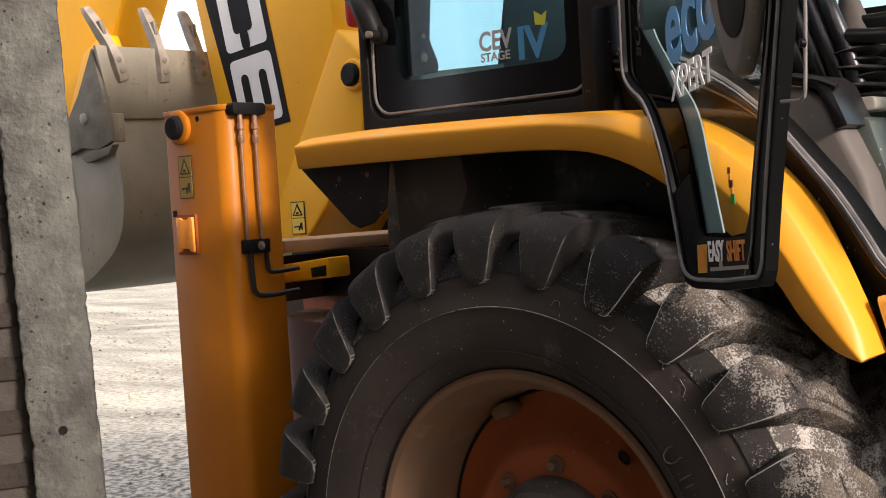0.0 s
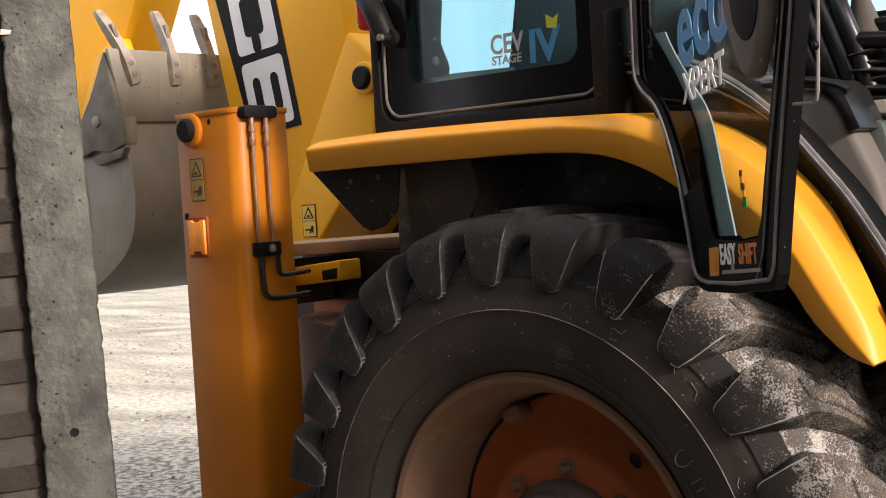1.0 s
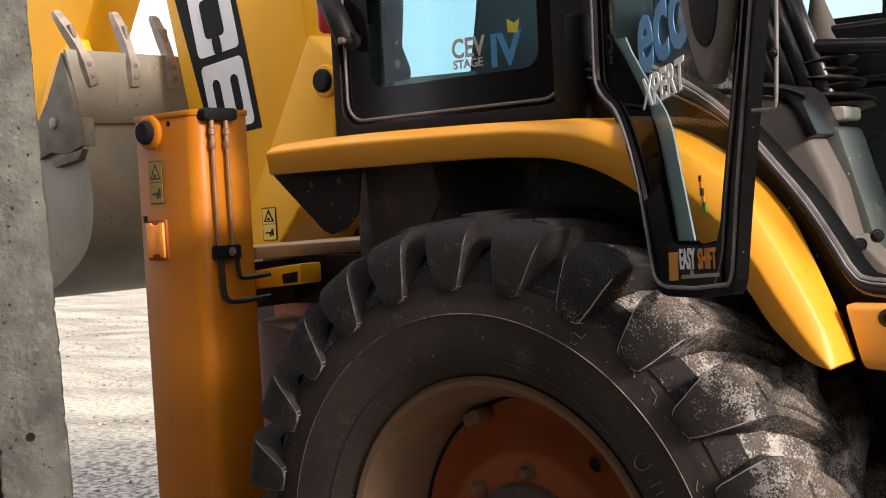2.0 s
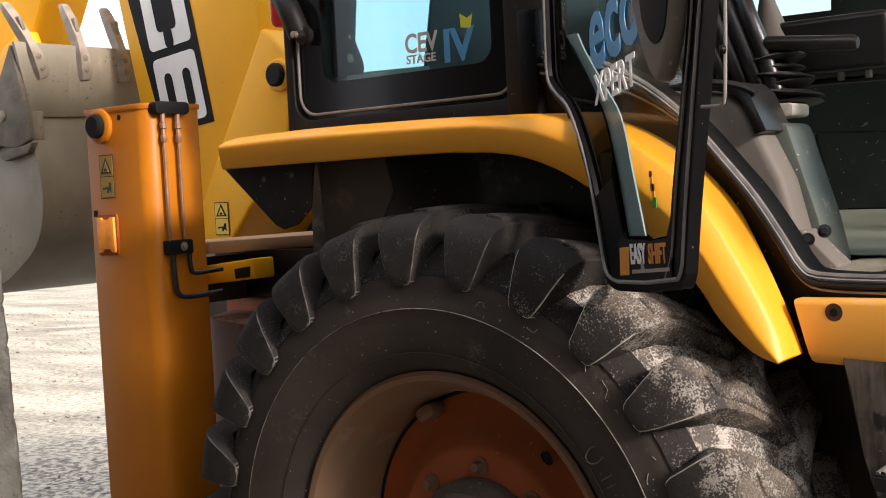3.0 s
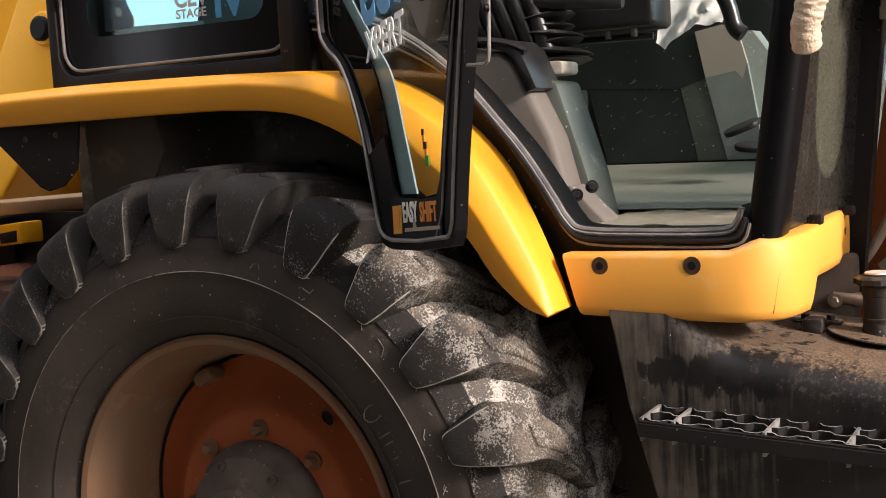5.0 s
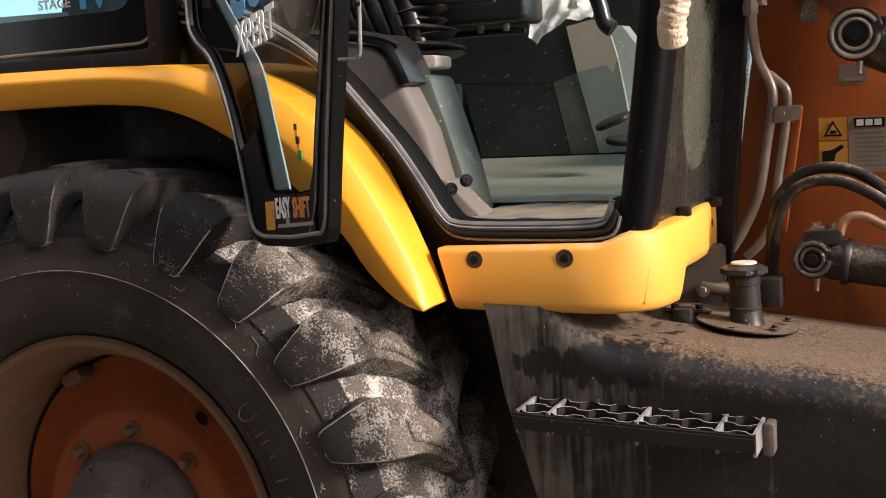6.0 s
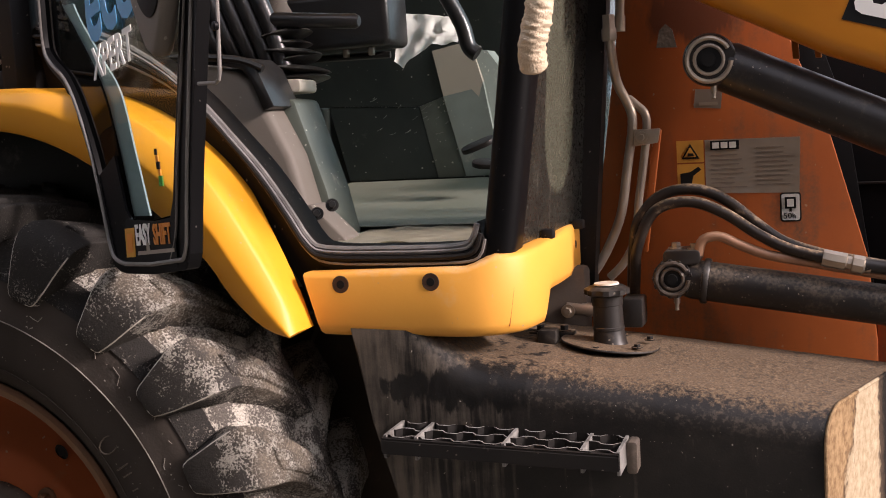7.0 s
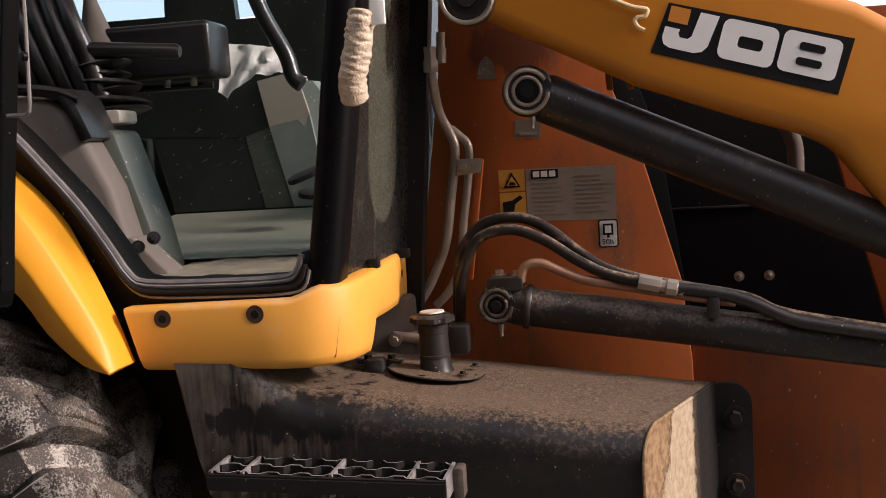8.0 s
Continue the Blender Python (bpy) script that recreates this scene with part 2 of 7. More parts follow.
def dusty_tread(name, base, pale, mud, cover, muddy=0.5, shift=True, clean_tip=False):
    """Tyre rubber with crisp flecks of dried dust that thicken in patches, and smears of mud; scrubbed lug tips stay dark."""
    k = Nodes(name)
    where = k.n.new("ShaderNodeTexCoord").outputs["Object"]
    at = k.n.new("ShaderNodeSeparateXYZ")
    k.l.new(where, at.inputs[0])
    reach = k.math("SQRT", k.math("ADD", k.math("MULTIPLY", at.outputs[0], at.outputs[0]), k.math("MULTIPLY", at.outputs[2], at.outputs[2])), 0.0)
    if shift:
        sh = k.n.new("ShaderNodeVectorMath")
        sh.operation = "MULTIPLY_ADD"
        sh.inputs[1].default_value = (37.0, 53.0, 71.0)
        k.l.new(k.n.new("ShaderNodeObjectInfo").outputs["Random"], sh.inputs[0])
        k.l.new(where, sh.inputs[2])
        where = sh.outputs[0]
    patch, fleck, fine, smear = k.noise(where, 24, 4, 0.6), k.noise(where, 250, 6, 0.7), k.noise(where, 420, 3), k.noise(where, 9, 3)
    # the more dust lies in a patch, the lower the bar that a fleck must pass
    bar = k.ramp(patch, 0.34, 0.66, 0.67 - 0.16 * cover, 0.46 - 0.16 * cover)
    if clean_tip:
        bar = k.math("ADD", bar, k.ramp(k.math("MULTIPLY_ADD", k.math("SUBTRACT", patch, 0.5), 0.06, reach), 0.655, 0.615, 0.0, 0.16))
        smear = k.math("ADD", smear, k.ramp(k.math("MULTIPLY_ADD", k.math("SUBTRACT", patch, 0.5), 0.08, reach), 0.66, 0.70, -0.15, 0.12))
    mask = k.ramp(k.math("SUBTRACT", fleck, bar), 0.0, 0.06)
    dark = k.mix(k.ramp(fine, 0.35, 0.65), base, tuple(c * 1.7 for c in base))
    caked = k.mix(k.ramp(fleck, 0.42, 0.58), tuple(c * 0.5 for c in mud), tuple(c * 1.2 for c in mud))
    wet = k.mix(k.ramp(k.math("MULTIPLY_ADD", fleck, 0.35, smear), 0.68, 0.84, 0.0, muddy), dark, caked)
    light = k.mix(k.ramp(fine, 0.4, 0.6), tuple(c * 0.62 for c in pale), pale)
    return k.finish(k.mix(mask, wet, light), k.ramp(mask, 0, 1, 0.7, 0.95), k.math("MULTIPLY_ADD", fine, 0.5, k.math("ADD", mask, patch)), 0.8, 0.003, 0.15)


def screen_glass():
    """Dark glass with a film of dust, and a rounded paler field."""
    k = Nodes("dusty_olive_glass")
    where = k.n.new("ShaderNodeTexCoord").outputs["Object"]
    at = k.n.new("ShaderNodeSeparateXYZ")
    k.l.new(where, at.inputs[0])
    patch, fleck = k.noise(where, 9, 5), k.noise(where, 150, 5, 0.7)
    runs = k.noise(k.squeezed(where, (50, 50, 4)), 1.0, 5)
    # half width of the field shrinks towards its rounded foot
    across = k.math("DIVIDE", k.math("SUBTRACT", at.outputs[1], 0.435), 0.088)
    foot = k.math("MULTIPLY", k.math("MINIMUM", k.math("SUBTRACT", at.outputs[2], 1.47), 0.0), 7.5)
    reach = k.math("SQRT", k.math("ADD", k.math("MULTIPLY", across, across), k.math("MULTIPLY", foot, foot)), 0.0)
    field = k.ramp(k.math("MULTIPLY_ADD", patch, 0.12, reach), 1.08, 1.0)
    col = k.mix(field, k.mix(patch, (0.010, 0.010, 0.009), (0.026, 0.025, 0.020)), k.mix(patch, (0.045, 0.047, 0.033), (0.075, 0.075, 0.055)))
    col = k.mix(k.ramp(runs, 0.60, 0.75, 0.0, 0.25), col, (0.16, 0.15, 0.12))
    col = k.mix(k.ramp(fleck, 0.66, 0.72), col, (0.26, 0.24, 0.2))
    return k.finish(col, k.ramp(fleck, 0.4, 0.7, 0.2, 0.5), None, shine=0.4)


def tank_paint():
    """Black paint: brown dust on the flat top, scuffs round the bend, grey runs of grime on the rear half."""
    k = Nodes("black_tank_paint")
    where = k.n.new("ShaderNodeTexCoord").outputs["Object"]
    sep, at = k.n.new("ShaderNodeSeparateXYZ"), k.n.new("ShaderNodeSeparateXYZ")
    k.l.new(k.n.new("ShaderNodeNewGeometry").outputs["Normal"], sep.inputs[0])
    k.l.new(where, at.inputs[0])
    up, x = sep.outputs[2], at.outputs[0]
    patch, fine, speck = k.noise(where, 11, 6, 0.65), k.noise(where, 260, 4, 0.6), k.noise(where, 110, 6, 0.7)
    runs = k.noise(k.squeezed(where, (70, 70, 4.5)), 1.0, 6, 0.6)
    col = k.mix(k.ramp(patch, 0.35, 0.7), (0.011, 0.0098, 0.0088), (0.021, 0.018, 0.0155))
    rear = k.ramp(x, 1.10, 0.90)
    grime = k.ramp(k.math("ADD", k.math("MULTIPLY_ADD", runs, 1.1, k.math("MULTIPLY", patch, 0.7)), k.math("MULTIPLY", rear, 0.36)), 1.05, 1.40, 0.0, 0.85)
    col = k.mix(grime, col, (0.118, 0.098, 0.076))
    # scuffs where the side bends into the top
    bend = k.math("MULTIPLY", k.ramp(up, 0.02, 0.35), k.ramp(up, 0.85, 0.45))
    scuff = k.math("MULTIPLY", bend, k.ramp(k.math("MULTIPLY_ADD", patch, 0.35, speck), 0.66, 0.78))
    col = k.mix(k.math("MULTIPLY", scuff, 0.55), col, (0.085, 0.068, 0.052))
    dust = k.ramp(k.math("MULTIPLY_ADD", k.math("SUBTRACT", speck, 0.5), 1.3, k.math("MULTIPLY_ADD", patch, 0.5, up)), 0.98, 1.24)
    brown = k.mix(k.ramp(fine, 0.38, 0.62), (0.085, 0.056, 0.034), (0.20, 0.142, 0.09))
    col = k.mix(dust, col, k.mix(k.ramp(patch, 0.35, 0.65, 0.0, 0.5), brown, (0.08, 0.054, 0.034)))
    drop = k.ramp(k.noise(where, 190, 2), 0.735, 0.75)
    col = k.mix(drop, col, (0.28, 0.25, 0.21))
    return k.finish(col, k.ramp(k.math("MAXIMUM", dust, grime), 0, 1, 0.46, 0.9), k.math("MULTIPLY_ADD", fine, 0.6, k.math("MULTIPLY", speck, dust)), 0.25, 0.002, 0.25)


def peeled_plate():
    """Steel end plate: brown dust, a paler patch where the dust has flaked off down the middle, black paint at the far edge."""
    k = Nodes("flaked_end_plate")
    where = k.n.new("ShaderNodeTexCoord").outputs["Object"]
    at = k.n.new("ShaderNodeSeparateXYZ")
    k.l.new(where, at.inputs[0])
    patch, speck, fine = k.noise(where, 14, 5, 0.6), k.noise(where, 70, 6, 0.65), k.noise(where, 260, 4, 0.6)
    y, z = at.outputs[1], at.outputs[2]
    brown = k.mix(k.ramp(speck, 0.38, 0.62), (0.16, 0.098, 0.050), (0.30, 0.20, 0.105))
    pale = k.mix(k.ramp(speck, 0.36, 0.66), (0.29, 0.22, 0.135), (0.43, 0.35, 0.24))
    # the flaked patch leans: its near edge moves out towards the foot
    edge = k.math("MULTIPLY_ADD", z, -0.41, y)
    inner = k.math("MULTIPLY_ADD", k.math("SUBTRACT", patch, 0.5), 0.13, edge)
    col = k.mix(k.ramp(inner, -0.146, -0.138), brown, pale)
    seam = k.math("MULTIPLY", k.ramp(inner, -0.156, -0.146), k.ramp(inner, -0.130, -0.140))
    col = k.mix(k.math("MULTIPLY", seam, k.ramp(speck, 0.4, 0.55)), col, (0.07, 0.042, 0.024))
    rim = k.math("MULTIPLY_ADD", k.math("SUBTRACT", speck, 0.5), 0.05, y)
    col = k.mix(k.ramp(rim, 0.378, 0.388), col, (0.055, 0.038, 0.026))
    col = k.mix(k.ramp(rim, 0.396, 0.412), col, (0.013, 0.0115, 0.010))
    return k.finish(col, 0.9, k.math("MULTIPLY_ADD", fine, 0.4, k.math("ADD", speck, patch)), 0.5, 0.003, 0.15)


M = {}
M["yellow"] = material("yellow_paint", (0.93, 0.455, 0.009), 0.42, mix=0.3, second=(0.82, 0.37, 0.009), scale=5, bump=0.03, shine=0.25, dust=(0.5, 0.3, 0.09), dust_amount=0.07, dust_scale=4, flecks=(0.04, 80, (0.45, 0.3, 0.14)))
M["yellow_plastic"] = material("yellow_plastic", (0.73, 0.320, 0.015), 0.45, mix=0.35, second=(0.64, 0.26, 0.017), scale=6, bump=0.05, dust=(0.60, 0.40, 0.19), dust_amount=0.14, dust_up=0.1, dust_scale=6, shine=0.4, flecks=(0.04, 120, (0.45, 0.3, 0.17)))
M["sill"] = material("dusty_yellow_plastic", (0.73, 0.342, 0.050), 0.5, mix=0.25, second=(0.64, 0.275, 0.046), scale=6, bump=0.06, dust=(0.60, 0.43, 0.26), dust_amount=0.2, dust_up=0.12, dust_scale=6, shine=0.35, flecks=(0.05, 120, (0.45, 0.3, 0.17)))
M["orange"] = material("orange_paint", (0.32, 0.078, 0.013), 0.6, mix=0.6, second=(0.175, 0.04, 0.009), scale=4, bump=0.06, dust=(0.13, 0.06, 0.03), dust_amount=0.38, dust_scale=5, streak=0.16, shine=0.25, flecks=(0.05, 100, (0.28, 0.18, 0.11)))
stain(M["orange"], (1.30, 1.66), (0.13, 0.10), (0.10, 0.030, 0.012), scale=9, ragged=0.7)
# tower orange with dust, darkened to put shade on the chassis side
M["grimy_orange"] = material("grimy_orange_paint", (0.205, 0.052, 0.011), 0.65, mix=0.7, second=(0.11, 0.028, 0.009), scale=4, bump=0.08, dust=(0.09, 0.045, 0.025), dust_amount=0.4, dust_scale=5, streak=0.2, shine=0.2, flecks=(0.06, 100, (0.22, 0.15, 0.1)))
M["dusty_orange"] = material("dusty_brown_paint", (0.095, 0.030, 0.012), 0.7, mix=0.7, second=(0.06, 0.020, 0.010), scale=6, bump=0.15, dust=(0.24, 0.15, 0.095), dust_amount=0.15, dust_up=0.35, dust_scale=9, shine=0.2)
M["black"] = material("black_paint", (0.012, 0.0108, 0.0102), 0.5, mix=0.5, second=(0.02, 0.017, 0.0145), scale=9, bump=0.06, dust=(0.16, 0.12, 0.09), dust_amount=0.06, dust_up=0.1, dust_scale=7, shine=0.18, flecks=(0.04, 150, (0.19, 0.165, 0.135)))
M["black_gloss"] = material("black_glass_border", (0.006, 0.006, 0.0065), 0.12, mix=0.2, scale=6, bump=0.0, shine=0.25)
M["dark"] = material("dark_underside", (0.075, 0.060, 0.048), 0.85, mix=0.6, second=(0.12, 0.092, 0.07), scale=8, dust=(0.24, 0.19, 0.14), dust_amount=0.3, dust_scale=8, shine=0.15)
M["rubber"] = material("tyre_rubber", (0.034, 0.0282, 0.0242), 0.8, mix=0.9, second=(0.060, 0.049, 0.040), scale=4, bump=0.25, dust=(0.17, 0.148, 0.125), dust_amount=0.34, dust_scale=11, grain=200, shine=0.12, speck_low=0.0, flecks=(0.07, 190, (0.30, 0.27, 0.23)))
M["lug"] = dusty_tread("tread_rubber", (0.030, 0.027, 0.024), (0.37, 0.345, 0.30), (0.16, 0.134, 0.104), 0.30, 0.85, clean_tip=True)
# fewer dust flecks, and rubber darkened for shade under the arch
M["lug_clean"] = dusty_tread("dark_tread_rubber", (0.0200, 0.0182, 0.0166), (0.12, 0.112, 0.098), (0.042, 0.036, 0.029), -0.3, 0.6)
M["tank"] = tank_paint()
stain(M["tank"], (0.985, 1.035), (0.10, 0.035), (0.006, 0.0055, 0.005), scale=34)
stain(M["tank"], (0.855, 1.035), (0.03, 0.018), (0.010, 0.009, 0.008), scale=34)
M["tank_end"] = peeled_plate()
M["rim"] = material("dusty_rim_paint", (0.15, 0.094, 0.057), 0.65, mix=0.8, second=(0.19, 0.08, 0.033), scale=6, bump=0.12, dust=(0.28, 0.22, 0.16), dust_amount=0.3, dust_scale=7, shine=0.25)
M["hub"] = material("dirty_hub_iron", (0.055, 0.042, 0.032), 0.75, mix=0.7, second=(0.105, 0.08, 0.058), scale=16, bump=0.4, dust=(0.26, 0.21, 0.16), dust_amount=0.36, dust_scale=12, flecks=(0.15, 120, (0.4, 0.34, 0.27)))
M["steel"] = material("zinc_steel", (0.42, 0.36, 0.29), 0.38, 0.8, mix=0.4, second=(0.26, 0.2, 0.15), scale=20, bump=0.08)
M["pipe"] = material("painted_steel_pipe", (0.40, 0.34, 0.275), 0.36, 0.5, mix=0.7, second=(0.17, 0.125, 0.09), scale=14, bump=0.08)
M["hose"] = material("rubber_hose", (0.014, 0.0115, 0.0098), 0.36, mix=0.6, second=(0.045, 0.030, 0.021), scale=26, bump=0.25, dust=(0.34, 0.24, 0.15), dust_amount=0.34, dust_up=0.3, dust_scale=26, speck_low=0.1, up_from=0.4, shine=0.3)
M["cylinder"] = material("black_cylinder_paint", (0.017, 0.0152, 0.014), 0.38, mix=0.6, second=(0.030, 0.026, 0.023), scale=10, bump=0.12, dust=(0.16, 0.13, 0.10), dust_amount=0.08, dust_up=0.14, dust_scale=20, speck_low=0.1, fade=0.16, shine=0.4, flecks=(0.10, 170, (0.34, 0.29, 0.23)))
M["cylinder_dusty"] = material("dusty_cylinder_paint", (0.016, 0.0142, 0.013), 0.42, mix=0.6, second=(0.028, 0.024, 0.021), scale=10, bump=0.12, dust=(0.24, 0.185, 0.13), dust_amount=0.2, dust_up=0.32, dust_scale=20, speck_low=0.1, fade=0.16, shine=0.4, flecks=(0.10, 170, (0.34, 0.29, 0.23)))
# seat vinyl paled, most on top faces, for light caught by the folds
M["bellows"] = material("dusty_black_vinyl", (0.020, 0.019, 0.0175), 0.34, mix=0.5, second=(0.036, 0.034, 0.031), scale=15, bump=0.2, dust=(0.20, 0.185, 0.16), dust_amount=0.12, dust_up=0.2, dust_scale=18, shine=0.6)
M["seat"] = material("black_vinyl", (0.013, 0.0125, 0.012), 0.3, mix=0.4, second=(0.022, 0.021, 0.020), scale=15, bump=0.2, shine=0.6)
M["dash_trim"] = material("dusty_brown_dash_plastic", (0.34, 0.315, 0.255), 0.6, mix=0.5, second=(0.30, 0.27, 0.215), scale=6, bump=0.1, dust=(0.40, 0.365, 0.30), dust_amount=0.2, dust_scale=9, shine=0.3)
M["console"] = material("brown_grey_plastic", (0.138, 0.119, 0.099), 0.6, mix=0.5, second=(0.175, 0.153, 0.128), scale=6, bump=0.1, dust=(0.30, 0.27, 0.22), dust_amount=0.2, dust_up=0.1, dust_scale=9, shine=0.3, flecks=(0.1, 100, (0.5, 0.47, 0.4)))
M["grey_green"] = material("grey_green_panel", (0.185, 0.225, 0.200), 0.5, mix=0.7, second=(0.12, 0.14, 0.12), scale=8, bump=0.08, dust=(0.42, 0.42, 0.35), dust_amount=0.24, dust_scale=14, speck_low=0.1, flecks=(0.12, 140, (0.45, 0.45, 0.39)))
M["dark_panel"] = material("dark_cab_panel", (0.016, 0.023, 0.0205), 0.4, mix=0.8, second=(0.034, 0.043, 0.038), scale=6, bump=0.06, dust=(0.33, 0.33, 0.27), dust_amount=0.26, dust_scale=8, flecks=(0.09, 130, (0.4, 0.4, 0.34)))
M["mat"] = material("grey_floor_mat", (0.142, 0.158, 0.118), 0.6, mix=0.6, second=(0.22, 0.22, 0.18), scale=5, bump=0.25, dust=(0.36, 0.32, 0.24), dust_amount=0.3, dust_scale=7)
M["film"] = material("dusty_floor_film", (0.66, 0.60, 0.45), 0.35, mix=0.7, second=(0.38, 0.33, 0.24), scale=14, bump=0.3)
M["sheet"] = material("white_plastic_sheet", (0.93, 0.93, 0.88), 0.4, mix=0.1, scale=8, bump=0.1)
M["wrap"] = material("cream_tape", (0.62, 0.50, 0.36), 0.55, mix=0.6, second=(0.42, 0.31, 0.2), scale=60, bump=0.8, grain=260, depth=0.003)
M["rope"] = material("cream_rope", (0.70, 0.52, 0.26), 0.7, mix=0.3, scale=40, bump=0.3)
M["dirty_steel"] = material("dirty_bucket_steel", (0.155, 0.138, 0.100), 0.7, 0.1, mix=0.9, second=(0.085, 0.074, 0.054), scale=14, bump=0.5, dust=(0.24, 0.21, 0.17), dust_amount=0.3, dust_scale=30, grain=120, depth=0.004)
M["bucket"] = material("worn_bucket_steel", (0.255, 0.232, 0.168), 0.5, 0.15, mix=0.8, second=(0.15, 0.133, 0.095), scale=4, bump=0.12, dust=(0.35, 0.315, 0.225), dust_amount=0.3, dust_scale=5, streak=0.12, flecks=(0.2, 60, (0.12, 0.10, 0.08)))
M["teeth"] = material("worn_tooth_steel", (0.38, 0.335, 0.275), 0.5, 0.2, mix=0.7, second=(0.18, 0.15, 0.115), scale=18, bump=0.4)
# dark flecks put the shade of the pits into the colour
M["concrete"] = material("cast_concrete", (0.134, 0.138, 0.116), 0.95, mix=1.0, second=(0.066, 0.064, 0.057), scale=9, bump=1.0, grain=60, depth=0.008, dust=(0.20, 0.205, 0.17), dust_amount=0.42, dust_scale=15, streak=0.1, shine=0.2, flecks=(0.6, 62, (0.022, 0.02, 0.017)))
M["brick"] = material("dirty_brick", (0.024, 0.018, 0.0125), 0.95, mix=0.9, second=(0.044, 0.036, 0.027), scale=11, bump=0.9, vary=0.2, grain=60, depth=0.006, shift=True, flecks=(0.3, 90, (0.03, 0.024, 0.02)))
M["mortar"] = material("dark_mortar", (0.05, 0.043, 0.035), 0.95, mix=0.6, second=(0.09, 0.077, 0.062), scale=20, bump=0.6, depth=0.004)
M["decal_yellow"] = material("yellow_decal", (0.78, 0.5, 0.03), 0.4, mix=0.2, scale=30, bump=0.0)
M["decal_worn"] = material("worn_amber_decal", (0.58, 0.29, 0.035), 0.5, mix=0.5, second=(0.42, 0.19, 0.03), scale=24, bump=0.0)
M["decal_grey"] = material("grey_decal", (0.30, 0.255, 0.205), 0.55, mix=0.5, second=(0.235, 0.18, 0.135), scale=24, bump=0.0)
M["decal_faint"] = material("faded_print", (0.205, 0.165, 0.13), 0.5, mix=0.1, scale=24, bump=0.0)
M["decal_white"] = material("white_decal", (0.78, 0.77, 0.73), 0.45, mix=0.2, scale=14, bump=0.0)
M["decal_black"] = material("black_decal", (0.009, 0.009, 0.009), 0.6, mix=0.3, scale=14, bump=0.0, shine=0.15)
M["decal_blue"] = material("blue_decal", (0.045, 0.24, 0.46), 0.4, mix=0.2, scale=14, bump=0.0)
M["decal_orange"] = material("orange_decal", (0.62, 0.22, 0.03), 0.4, mix=0.2, scale=14, bump=0.0)
M["decal_green"] = material("green_decal", (0.03, 0.18, 0.03), 0.4, mix=0.2, scale=14, bump=0.0)
M["decal_lime"] = material("lime_decal", (0.5, 0.52, 0.03), 0.4, mix=0.2, scale=14, bump=0.0)
M["amber"] = material("amber_lens", (0.95, 0.30, 0.02), 0.18, mix=0.5, second=(1.0, 0.45, 0.10), scale=60, bump=0.4, grain=300)
M["red"] = material("red_lens", (0.6, 0.02, 0.015), 0.2, mix=0.3, scale=60, bump=0.2)
M["cap"] = material("white_cap_paint", (0.66, 0.6, 0.5), 0.55, mix=0.5, second=(0.4, 0.3, 0.2), scale=40, bump=0.1)
M["chalk"] = material("dust_line", (0.60, 0.56, 0.49), 0.9, mix=1.0, second=(0.26, 0.235, 0.20), scale=30, bump=0.4, grain=120)
M["worn"] = material("worn_step_edge", (0.30, 0.29, 0.27), 0.5, 0.2, mix=0.9, second=(0.06, 0.055, 0.05), scale=26, bump=0.2)
M["dusty_yellow"] = material("dust_caked_paint", (0.42, 0.26, 0.13), 0.75, mix=0.6, second=(0.5, 0.36, 0.22), scale=9, bump=0.2)
M["disc"] = material("red_brown_disc_paint", (0.36, 0.088, 0.024), 0.65, mix=0.6, second=(0.23, 0.060, 0.018), scale=5, bump=0.05, dust=(0.26, 0.15, 0.085), dust_amount=0.36, dust_scale=6, flecks=(0.06, 95, (0.32, 0.22, 0.15)), shine=0.25)
M["door_black"] = material("black_door_paint", (0.0045, 0.0044, 0.0048), 0.42, mix=0.3, scale=12, bump=0.03, shine=0.10, flecks=(0.025, 170, (0.11, 0.10, 0.09)))
M["screen"] = screen_glass()
# the boom's yellow, darkened to carry the shade on the leg
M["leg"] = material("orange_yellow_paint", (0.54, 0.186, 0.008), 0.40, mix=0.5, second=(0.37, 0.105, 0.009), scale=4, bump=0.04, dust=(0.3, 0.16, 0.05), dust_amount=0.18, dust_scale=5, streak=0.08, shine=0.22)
M["seal"] = material("grey_rubber_seal", (0.15, 0.14, 0.13), 0.42, mix=0.6, second=(0.28, 0.26, 0.24), scale=30, bump=0.1)
M["copper"] = material("copper_coloured_pipe", (0.36, 0.20, 0.12), 0.42, 0.3, mix=0.6, second=(0.2, 0.10, 0.06), scale=30, bump=0.1)
# rubber darkened so the hollows between lugs carry shade in their colour
M["tread"] = dusty_tread("dark_tread_base", (0.0150, 0.0136, 0.0123), (0.28, 0.255, 0.22), (0.03, 0.026, 0.021), -0.25, 0.6, shift=False)
# middle tone for shading painted between dash facets; also on the pedestal
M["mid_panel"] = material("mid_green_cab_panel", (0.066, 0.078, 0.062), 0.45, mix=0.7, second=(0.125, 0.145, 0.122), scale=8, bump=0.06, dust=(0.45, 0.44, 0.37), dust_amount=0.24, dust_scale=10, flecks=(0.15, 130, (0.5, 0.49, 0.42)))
M["screw"] = material("brown_screw_head", (0.05, 0.022, 0.009), 0.6, mix=0.6, second=(0.05, 0.02, 0.008), scale=70, bump=0.1)
M["scuff"] = material("pale_scuff", (0.22, 0.235, 0.21), 0.8, mix=0.8, second=(0.08, 0.088, 0.078), scale=90, bump=0.0)
